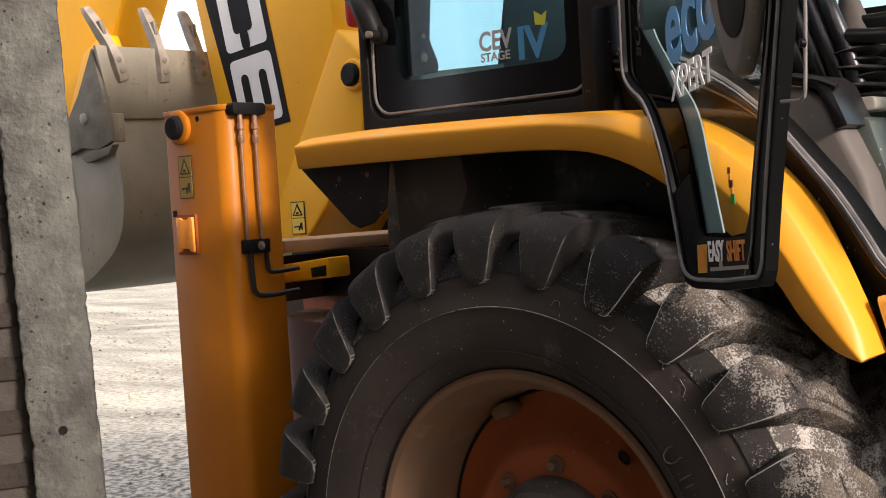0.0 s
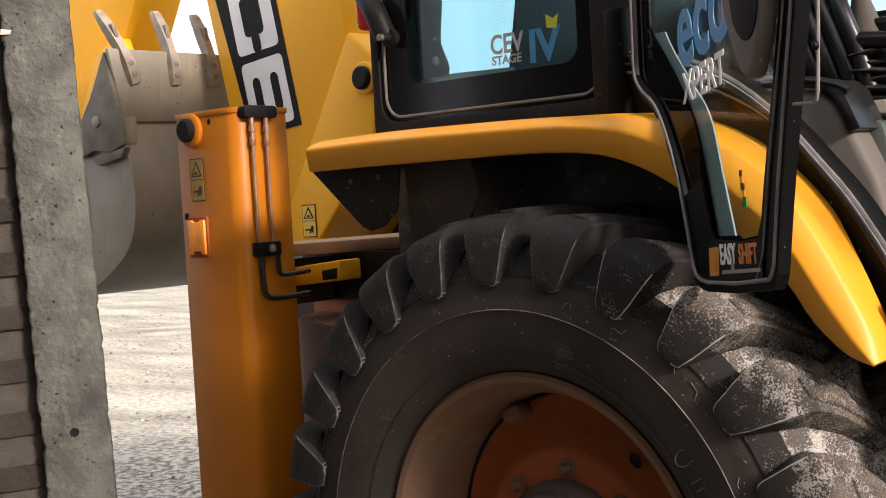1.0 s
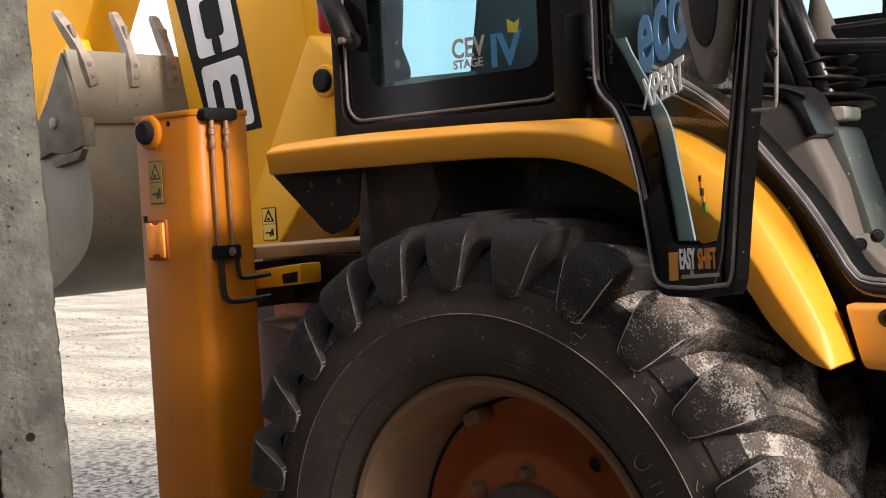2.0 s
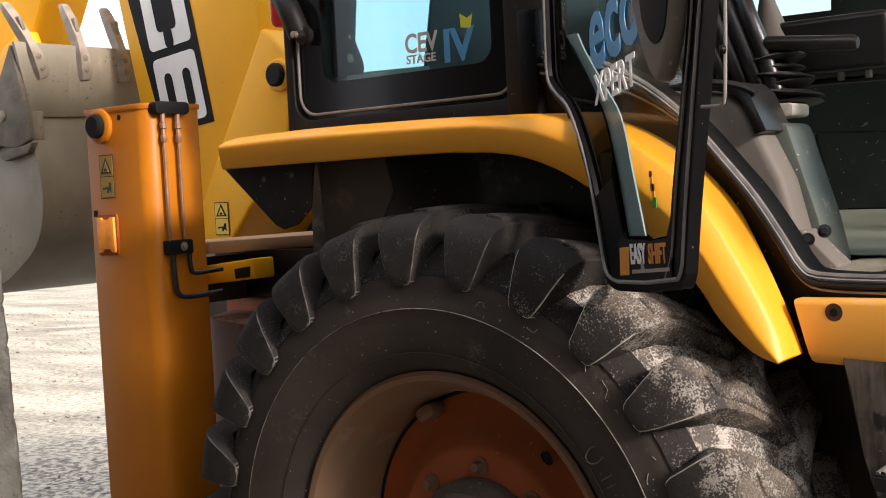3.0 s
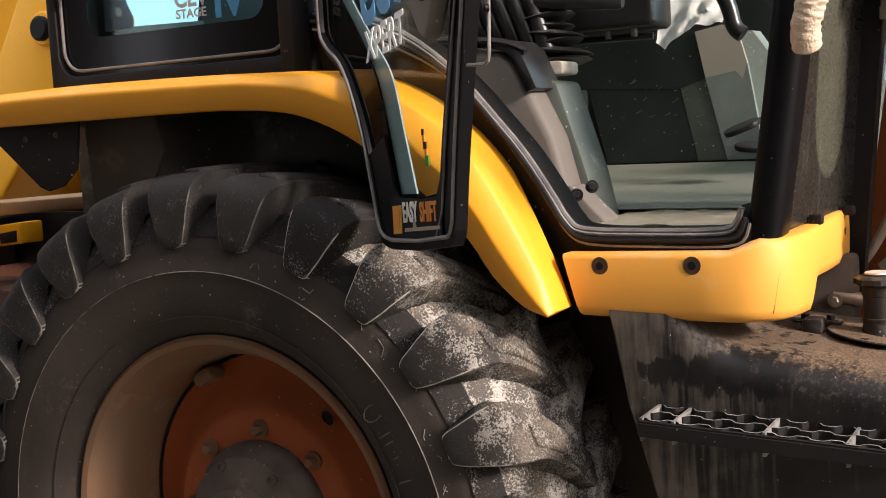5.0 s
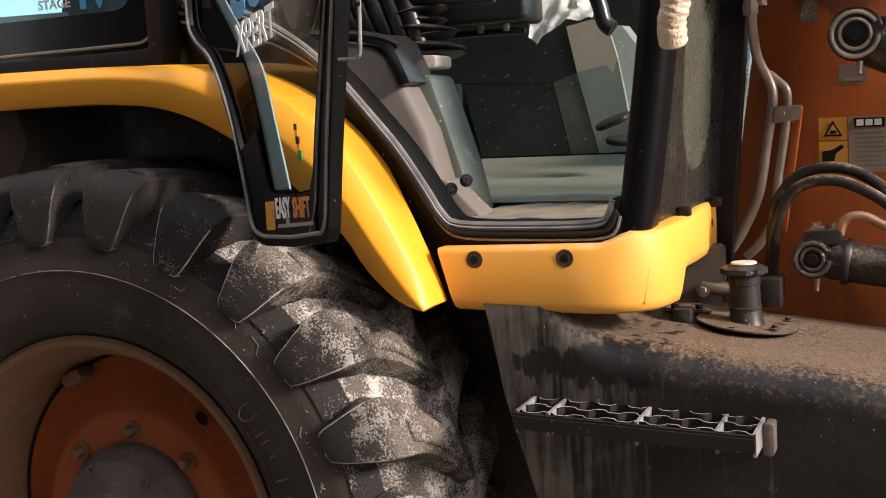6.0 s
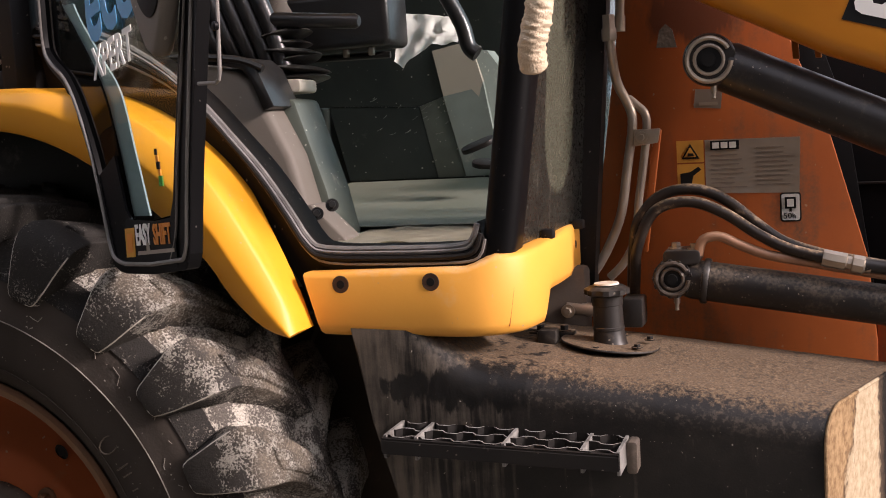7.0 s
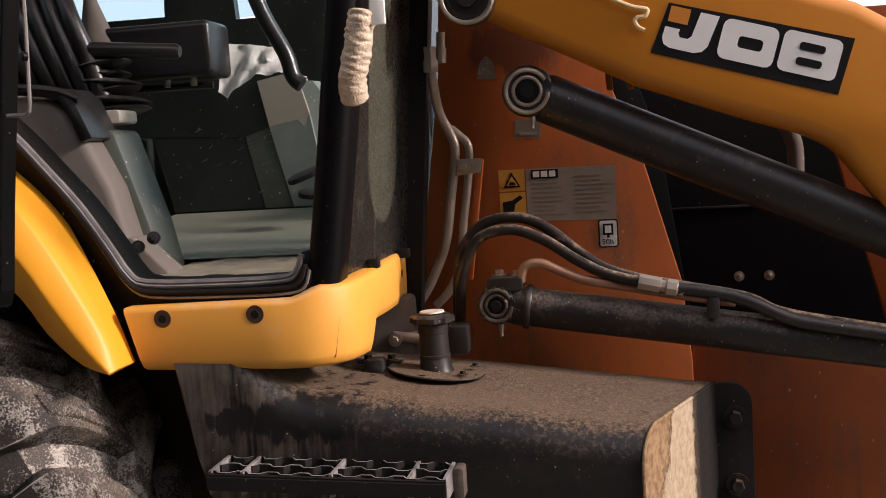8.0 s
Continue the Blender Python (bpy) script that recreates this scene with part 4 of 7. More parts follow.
            for da, rr in ((-0.62 * half, r - 0.006), (-0.52 * half, r + 0.007), (0.22 * half, r + 0.007), (0.36 * half, r - 0.006)):
                w = radians(a + da)
                row.append((rr * math.cos(w), y if hand == 0 else 0.37 - y, rr * math.sin(w)))
            secs.append(row)
        ridge = bmesh.new()
        loft(secs, ridge)
        bmesh.ops.recalc_face_normals(ridge, faces=ridge.faces)
        bevelled(ridge, 0.002, 1, 30, 0)
        spare = bpy.data.meshes.new("ridge")
        ridge.to_mesh(spare)
        bm.from_mesh(spare)
        ridge.free()
        bpy.data.meshes.remove(spare)
        ob = part("tread_lug", bm, "lug" if hand == 0 else "lug_far", wheel, sharp=36)
        ob.data.materials.append(M["chalk"])
        clean = ob.data.copy()
        clean.materials[0], clean.materials[1] = M["lug_clean"], M["chalk_dim"]
        half_clean = ob.data.copy()
        half_clean.materials[0] = M["lug_half"]
        off = 36.2 if hand == 0 else 29.0
        for i in range(25):
            m = pose(0, 0, HUB, 0, -(off + 14.4 * i), 0)
            if i == 0:
                ob.matrix_basis = m
            else:
                o = again(ob, "tread_lug", m, wheel)
                if 1 < i < 22:
                    o.data = half_clean if i < 3 else clean
    # rim: flange, barrel, dished disc
    part("rim", lathe([(0.372, 0.06), (0.392, 0.034), (0.396, 0.022), (0.388, 0.016), (0.376, 0.020), (0.368, 0.034), (0.362, 0.06), (0.35, 0.075), (0.343, 0.10), (0.338, 0.17), (0.335, 0.21), (0.345, 0.21), (0.36, 0.20)], (0, 0, HUB), (0, 1, 0), 96), "rim", wheel, "dusty brown-grey steel rim")
    disc = part("disc", lathe([(0.337, 0.205), (0.325, 0.20), (0.30, 0.196), (0.26, 0.18), (0.225, 0.15), (0.21, 0.14), (0.10, 0.138), (0.10, 0.16), (0.2, 0.17), (0.3, 0.215), (0.337, 0.215)], (0, 0, HUB), (0, 1, 0), 72), "disc", wheel, "orange-brown painted wheel disc")
    part("hub", lathe([(0.158, 0.14), (0.156, 0.118), (0.150, 0.108), (0.142, 0.100), (0.136, 0.08), (0.115, 0.068), (0.085, 0.062), (0.08, 0.045), (0.055, 0.038), (0.0, 0.036)], (0, 0, HUB), (0, 1, 0), 40), "hub", wheel, "dirty black iron hub")
    for i in range(8):
        w = radians(80 - 45 * i + 8)
        bolt(wheel, (0.182 * math.cos(w), 0.139, HUB + 0.182 * math.sin(w)), (0, -1, 0), 0.0115, 0.016, "rim", name="wheel_bolt")
    for i in range(6):
        w = radians(112 - 60 * i)
        part("hub_plug", lathe([(0, 0.001), (0.006, 0.001), (0.0065, 0.006), (0.011, 0.006), (0.012, -0.004)], (0.124 * math.cos(w), 0.0715, HUB + 0.124 * math.sin(w)), (0.3 * math.cos(w), -1, 0.3 * math.sin(w)), 12), "dark", wheel)
    rnd = random.Random(5)
    for i in range(16):
        w, r, d = radians(4 + 4.6 * i + rnd.uniform(-3, 3)), rnd.uniform(0.535, 0.582), rnd.uniform(0.006, 0.017)
        hook = []
        for k in range(rnd.choice((2, 3, 4, 4))):
            dr, dw = rnd.uniform(-0.8, 0.8), -0.8 + 0.6 * k + rnd.uniform(-0.3, 0.3)
            q, v = r + d * dr, w - d * dw / r
            hook.append((q * math.cos(v), -0.0255 + max(0.0, q - 0.56) * 0.11, HUB + q * math.sin(v)))
        part("sidewall_scrape", tube(hook, rnd.uniform(0.0005, 0.0009), 5), "chalk_mid", wheel)
    for a in (53, 233):
        w = radians(a)
        part("disc_hole", lathe([(0, 0), (0.0125, 0), (0.0125, 0.003), (0.016, 0.001)], (0.258 * math.cos(w), 0.165, HUB + 0.258 * math.sin(w)), (-0.35 * math.cos(w), -1, -0.35 * math.sin(w)), 16), "decal_black", wheel)
    part("disc_seam", tube([(0.331 * math.cos(w), 0.2005, HUB + 0.331 * math.sin(w)) for w in np.linspace(0, 2 * math.pi, 91)[:-1]], 0.004, 6, True), "decal_black", wheel)
    for a in (118, 238, 358):
        w = radians(a)
        c = Vector((0.315 * math.cos(w), 0.0, HUB + 0.315 * math.sin(w)))
        o = part("rim_lug", prism(rounded(-0.026, 0.026, -0.015, 0.015, 0.012, 4), 0.15, 0.20, "xz", 0.006), "rim", wheel)
        o.matrix_basis = Matrix.Translation((c.x, 0, c.z)) @ Matrix.Rotation(-(w - math.pi / 2), 4, "Y")
    def arc(w0, w1, r, y, thick):
        return tube([(r * math.cos(w), y, HUB + r * math.sin(w)) for w in np.linspace(w0, w1, 60)], thick, 6)
    # paler along the upper front arc, dimmer round the rest
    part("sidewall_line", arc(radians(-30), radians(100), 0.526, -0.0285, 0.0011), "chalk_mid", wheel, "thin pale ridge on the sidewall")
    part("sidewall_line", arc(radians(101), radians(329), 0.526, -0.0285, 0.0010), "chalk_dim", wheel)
    for r, y in ((0.437, -0.0115),):
        part("sidewall_ridge", tube([(r * math.cos(w), y, HUB + r * math.sin(w)) for w in np.linspace(0, 2 * math.pi, 121)[:-1]], 0.0009, 6, True), "rubber", wheel)
    # raised marks on the sidewall
    for a, s in ((35.5, 0.02), (30, 0.014), (24.5, 0.006), (19, 0.015), (11, 0.014), (5, 0.016), (-4, 0.01), (28, 0.01), (15, 0.006)):
        w = radians(a)
        o = part("sidewall_mark", tube([(math.cos(radians(k)) * s * 0.7, 0, math.sin(radians(k)) * s) for k in range(0, 360, 30)], 0.0014, 5, True) if a == 35.5 else box(-0.0014, 0.0014, -0.0012, 0.002, -s, s, 0.0005), "hub", wheel)
        o.matrix_basis = Matrix.Translation((0.465 * math.cos(w), -0.0188, HUB + 0.465 * math.sin(w))) @ Matrix.Rotation(-(w - math.pi / 2), 4, "Y")
    return wheel


rear_wheel()


def fender():
    st = [(-0.63, 1.594, -0.64, 1.529), (-0.5, 1.597, -0.5, 1.529), (-0.34, 1.598, -0.346, 1.529), (-0.04, 1.593, -0.042, 1.528), (0.10, 1.588, 0.08, 1.524), (0.23, 1.583, 0.175, 1.514),
          (0.31, 1.570, 0.25, 1.492), (0.38, 1.548, 0.32, 1.458), (0.45, 1.512, 0.40, 1.405), (0.52, 1.458, 0.475, 1.345), (0.577, 1.395, 0.55, 1.27),
          (0.634, 1.303, 0.594, 1.206), (0.687, 1.205, 0.648, 1.155), (0.709, 1.146, 0.694, 1.136)]
    fine = spline(st, 3)
    secs = []
    for i, (tx, tz, bx, bz) in enumerate(fine):
        u = max(0.0, min(1.0, (tx - 0.25) / 0.45))
        inner = 0.33 - 0.20 * u
        yo = 0.05 - 0.004 * u
        d = Vector((tx - bx, tz - bz))
        L = max(d.length, 0.004)
        n = Vector((d.x / L, d.y / L)) if d.length > 0.004 else Vector((0.5, 0.8))
        r = min(0.012, L * 0.3)
        lift = 0.012 * (1 - u)
        fr = 0.24 + 0.24 * max(0.0, min(1.0, (tx - 0.1) / 0.3))
        cx, cz = tx + (bx - tx) * fr, tz + (bz - tz) * fr
        e = min(0.005, L * 0.12)
        secs.append([(tx + n.x * lift, inner, tz + n.y * lift), (tx + n.x * lift * 0.6, yo + 0.05, tz + n.y * lift * 0.6), (tx, yo + 0.018, tz), (tx - n.x * r * 0.5, yo + 0.008, tz - n.y * r * 0.5), (cx + n.x * e, yo - 0.003, cz + n.y * e), (cx, yo - 0.005, cz), (cx - n.x * e, yo - 0.0045, cz - n.y * e),
                     (bx + n.x * r * 0.4, yo + 0.008, bz + n.y * r * 0.4), (bx, yo + 0.014, bz), (bx + n.x * 0.002, yo + 0.024, bz + n.y * 0.002), (tx - n.x * 0.012, yo + 0.036, tz - n.y * 0.012), (tx - n.x * 0.006, inner, tz - n.y * 0.006)])
    part("fender", loft(secs), "yellow_plastic", machine, "yellow moulded rear fender", sharp=50)
    for k, (z0, z1, w, mat) in enumerate(((1.458, 1.466, 0.004, "decal_black"), (1.447, 1.454, 0.005, "decal_orange"), (1.434, 1.444, 0.006, "decal_black"), (1.424, 1.431, 0.005, "decal_orange"), (1.405, 1.420, 0.007, "decal_green"))):
        flat(rect(0.484 - w * 0.55, 0.484 + w * 0.45, z0 - 0.0015, z1 + 0.0015), side_plane(0.0015 * k, 0.0405, 0), mat, machine, "fender_mark", 0.004)
    # dark liner under the fender and the plates behind the wheel
    part("fender_liner", prism([(-0.62, 1.525), (-0.30, 1.30), (-0.30, 0.95), (0.50, 0.95), (0.60, 1.12), (0.52, 1.34), (0.42, 1.45), (0.30, 1.53), (0.1, 1.57), (-0.62, 1.575)], 0.425, 0.46, "xz", 0.0), "dark", machine, "black wheel arch liner")
    roof = [(-0.60, 1.555), (0.08, 1.555), (0.24, 1.53), (0.38, 1.46), (0.50, 1.36), (0.60, 1.22), (0.66, 1.15)]
    bm = bmesh.new()
    loft([[(x, 0.075, z), (x, 0.46, z), (x + 0.004, 0.46, z + 0.008), (x + 0.004, 0.075, z + 0.008)] for x, z in roof], bm)
    part("arch_roof", bm, "dark", machine)
    part("bracket_plate", prism([(-0.66, 1.53), (-0.372, 1.53), (-0.388, 1.43), (-0.43, 1.395), (-0.475, 1.385), (-0.50, 1.395)], 0.085, 0.093, "xz", 0.002), "arch", machine, "triangular black fender bracket")
    part("mud_flap", prism([(-0.42, 1.53), (-0.22, 1.53), (-0.20, 1.46), (-0.27, 1.33), (-0.41, 1.355)], 0.15, 0.16, "xz", 0.002), "dark", machine)
    for x, z in ((-0.53, 1.50), (-0.44, 1.505)):
        bolt(machine, (x, 0.085, z), (0, -1, 0), 0.004, 0.003, "dark")


fender()


def cab():
    # rear quarter: frame, frit border, pane, seal
    hole = rounded(-0.585, 0.068, 1.638, 2.42, 0.05)
    part("quarter_frame", ring(rounded(-0.612, 0.10, 1.585, 2.50, 0.02), hole, 0.255, 0.30, "xz", 0.004), "black", machine, "black cab quarter frame")
    win = new("quarter_window")
    win.parent = machine
    clear = rounded(-0.50, -0.005, 1.722, 2.38, 0.04)
    part("glass_border", ring(hole, clear, 0.268, 0.272, "xz"), "black_gloss", win, "black printed glass border")
    pane = part("pane", prism(clear, 0.269, 0.273, "xz"), "glass_teal", win, "blue-tinted glass pane")
    pane.visible_shadow = False
    loop = [(a, 0.262, b) for a, b in rounded(-0.572, 0.056, 1.650, 2.41, 0.05)]
    part("seal", tube(loop, 0.0038, 8, True), "seal", win, "light grey rubber seal")
    part("catch", lathe([(0, -0.004), (0.022, 0), (0.022, 0.016), (0.012, 0.018), (0.010, 0.036), (0, 0.038)], (-0.532, 0.255, 1.838), (0, -1, 0), 20), "black", win, "black window catch")
    part("catch_stud", lathe([(0.0, 0), (0.008, 0.0), (0.008, 0.012), (0, 0.014)], (-0.532, 0.219, 1.838), (0, -1, 0), 14), "steel", win)
    # standard on the pane
    writing("CEV", 0.060, side_plane(-0.243, 0.2675, 1.764), "decal_slate", win, width=0.86, bold=0.022)
    writing("STAGE", 0.027, side_plane(-0.240, 0.2675, 1.740), "decal_slate", win, width=1.05, bold=0.022)
    writing("IV", 0.098, side_plane(-0.136, 0.2675, 1.735), "decal_blue", win, width=1.0, bold=0.03)
    flat([(-0.014, 0.004), (0.012, 0.0), (0.018, 0.03), (0.004, 0.022), (-0.016, 0.034)], side_plane(-0.069, 0.2675, 1.799), "decal_lime", win, "leaf_mark")
    # posts and lower rail
    part("centre_post", prism([(0.055, 1.56), (0.175, 1.56), (0.165, 1.70), (0.165, 2.5), (0.055, 2.5)], 0.225, 0.31, "xz", 0.01), "black", machine, "black cab post")
    part("hinge_cover", box(0.140, 0.186, 0.150, 0.228, 1.585, 1.80, 0.008), "door_black", machine)
    part("waist_rail", box(-0.612, 0.30, 0.262, 0.33, 1.53, 1.59, 0.004), "black", machine)
    # arch of the door opening
    outer = spline([(0.16, 1.66), (0.30, 1.63), (0.42, 1.585), (0.505, 1.530), (0.576, 1.447), (0.628, 1.374), (0.668, 1.308), (0.698, 1.262), (0.739, 1.240), (0.85, 1.234), (0.97, 1.232), (1.012, 1.240), (1.024, 1.27)], 3)
    inner = spline([(0.16, 1.72), (0.30, 1.69), (0.41, 1.63), (0.495, 1.555), (0.559, 1.482), (0.612, 1.418), (0.663, 1.34), (0.690, 1.296), (0.722, 1.277), (0.85, 1.272), (0.95, 1.272), (0.985, 1.280), (0.998, 1.31)], 3)
    secs = [[(a, 0.165, b), (a * 0.6 + c * 0.4, 0.158, b * 0.6 + d * 0.4), (c, 0.185, d), (c, 0.26, d), (a, 0.26, b)] for (a, b), (c, d) in zip(outer, inner)]
    part("door_arch", loft(secs), "arch", machine, "black painted door opening arch")
    part("arch_seal", tube([(c * 0.93 + a * 0.07, 0.178, d * 0.93 + b * 0.07) for (a, b), (c, d) in zip(outer, inner)], 0.006, 8), "seal", machine, "grey rubber door seal")
    for k, dy in ((0.80, 0.166), (0.30, 0.1605)):
        part("arch_ridge", tube([(c * k + a * (1 - k), dy, d * k + b * (1 - k)) for (a, b), (c, d) in zip(outer, inner)], 0.003, 6), "seal", machine)
    part("arch_trim", tube([(c * 0.55 + a * 0.45, 0.158, d * 0.55 + b * 0.45) for (a, b), (c, d) in zip(outer, inner)], 0.0045, 8), "black", machine)
    # skirt between the arch and the fender
    low = spline([(0.16, 1.585), (0.25, 1.57), (0.33, 1.55), (0.42, 1.50), (0.50, 1.44), (0.56, 1.37), (0.61, 1.30), (0.66, 1.22), (0.70, 1.16), (0.74, 1.16), (0.85, 1.16), (0.95, 1.16), (1.0, 1.16)], 3)
    secs = [[(a, 0.17, b), (c, 0.19, d), (c, 0.25, d), (a, 0.25, b)] for (a, b), (c, d) in zip(outer, low)]
    part("skirt", loft(secs), "arch", machine)
    # front post, leaning forward
    post = [(0.0, 0.0), (0.052, 0.0), (0.052, 0.05), (0.0, 0.05)]
    secs = []
    for x, z in ((1.000, 1.222), (1.012, 1.30), (1.04, 1.48), (1.075, 1.73), (1.12, 2.10), (1.15, 2.5)):
        secs.append([(x + a, 0.160 + b, z) for a, b in rounded(0, 0.058, 0, 0.09, 0.022, 4)])
    part("front_post", loft(secs), "door_black", machine, "black cab front post", sharp=50)
    # windscreen side, seen edge on
    part("windscreen_lower", loft([[(1.062, 0.24, 1.265), (1.098, 0.60, 1.265), (1.094, 0.60, 1.265), (1.058, 0.24, 1.265)], [(1.150, 0.24, 2.3), (1.186, 0.60, 2.3), (1.182, 0.60, 2.3), (1.146, 0.24, 2.3)]]), "screen", machine, "dusty dark glass at the cab front").visible_shadow = False
    part("screen_post", loft([[(x + a, 0.60 + b, z) for a, b in ((-0.015, 0), (0.03, 0), (0.03, 0.05), (-0.015, 0.05))] for x, z in ((1.085, 1.10), (1.10, 1.27), (1.20, 2.3))]), "black", machine)
    part("screen_rail", prism([(1.055, 0.235), (1.095, 0.60), (1.075, 0.60), (1.035, 0.235)], 1.245, 1.268, "xy", 0.003), "black", machine)
    for y, x in ((0.33, 1.075), (0.52, 1.095)):
        part("clip", box(x, x + 0.022, y, y + 0.022, 1.262, 1.28, 0.003), "black", machine)
    # closed shell: rear wall, far wall, roof, floor, bulkhead
    part("rear_wall", ring([(p, q) for p, q in rounded(0.302, 1.90, 1.53, 2.5, 0.03)], rounded(0.46, 0.90, 1.742, 2.38, 0.02), -0.64, -0.60, "yz"), "dark_panel", machine, "dark cab rear wall")
    part("rear_pane", box(-0.622, -0.618, 0.455, 0.905, 1.737, 2.385, 0.0), "glass_teal", machine).visible_shadow = False
    part("rear_jamb", prism([(0.777, 1.735), (0.778, 1.80), (0.818, 1.978), (0.88, 2.385), (0.95, 2.385), (0.95, 1.735)], -0.600, -0.590, "yz"), "dark_panel", machine)
    part("rear_sill", prism([(0.45, 1.735), (0.45, 1.752), (0.515, 1.770), (0.789, 1.800), (0.789, 1.735)], -0.600, -0.588, "yz", 0.002), "grey_green", machine, "grey-green rear window sill")
    part("rear_bracket", prism([(0.40, 1.750), (0.494, 1.763), (0.500, 1.777), (0.498, 1.794), (0.483, 1.822), (0.472, 1.845), (0.478, 1.896), (0.485, 1.948), (0.487, 2.38), (0.40, 2.38)], -0.588, -0.572, "yz", 0.002), "seat", machine, "black bracket beside the rear window")
    for y, z, r in ((0.447, 1.799, 0.012), (0.446, 1.853, 0.006)):
        part("bracket_disc", lathe([(0, 0.004), (r * 0.8, 0.004), (r, 0.001), (r, 0)], (-0.572, y, z), (1, 0, 0), 18), "steel", machine, "grey round disc")
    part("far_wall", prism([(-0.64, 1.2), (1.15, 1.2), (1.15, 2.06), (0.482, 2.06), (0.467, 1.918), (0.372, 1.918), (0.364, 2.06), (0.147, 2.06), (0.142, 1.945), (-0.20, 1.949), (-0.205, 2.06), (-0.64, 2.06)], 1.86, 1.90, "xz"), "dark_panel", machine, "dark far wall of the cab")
    for x in (-0.64, 0.24, 1.09):
        part("far_post", box(x, x + 0.06, 1.86, 1.90, 2.062, 2.49, 0.004), "black", machine)
    part("far_pane", box(-0.58, 1.09, 1.878, 1.882, 1.925, 2.49, 0.0), "glass_teal", machine).visible_shadow = False
    part("windscreen", loft([[(1.100, 0.652, 1.27), (1.100, 1.86, 1.27), (1.096, 1.86, 1.27), (1.096, 0.652, 1.27)], [(1.200, 0.652, 2.49), (1.200, 1.86, 2.49), (1.196, 1.86, 2.49), (1.196, 0.652, 2.49)]]), "glass_teal", machine, "clear windscreen").visible_shadow = False
    part("cab_roof", box(-0.70, 1.30, 0.18, 2.0, 2.49, 2.62, 0.03), "yellow_plastic", machine, "yellow cab roof")
    part("cab_floor", box(-0.60, 1.06, 0.24, 1.87, 1.20, 1.262, 0.004), "mat", machine, "dusty grey cab floor")
    part("far_rail", box(-0.3, 1.06, 1.82, 1.86, 1.262, 1.302, 0.004), "black", machine)
    part("rear_bulkhead", box(-0.60, 0.24, 0.30, 1.87, 1.262, 1.56, 0.01), "dark_panel", machine)
    # crumpled protective paper on the floor edge
    bm = bmesh.new()
    rnd = random.Random(7)
    g = [[bm.verts.new((0.625 + 0.03 * j / 10 + (0.36 - 0.06 * j / 10) * i / 12, 0.268 + 0.36 * j / 10, 1.268 + 0.010 * abs(noise.noise((i * 0.75, j * 0.6, 5))) + 0.003 * rnd.random())) for j in range(11)] for i in range(13)]
    for i in range(12):
        for j in range(10):
            bm.faces.new((g[i][j], g[i + 1][j], g[i + 1][j + 1], g[i][j + 1]))
    bmesh.ops.solidify(bm, geom=bm.faces[:], thickness=0.002)
    tagged(part("floor_cover", bm, "film", None, sharp=12), "crumpled dusty film lying on the cab floor", "floor cover")


cab()


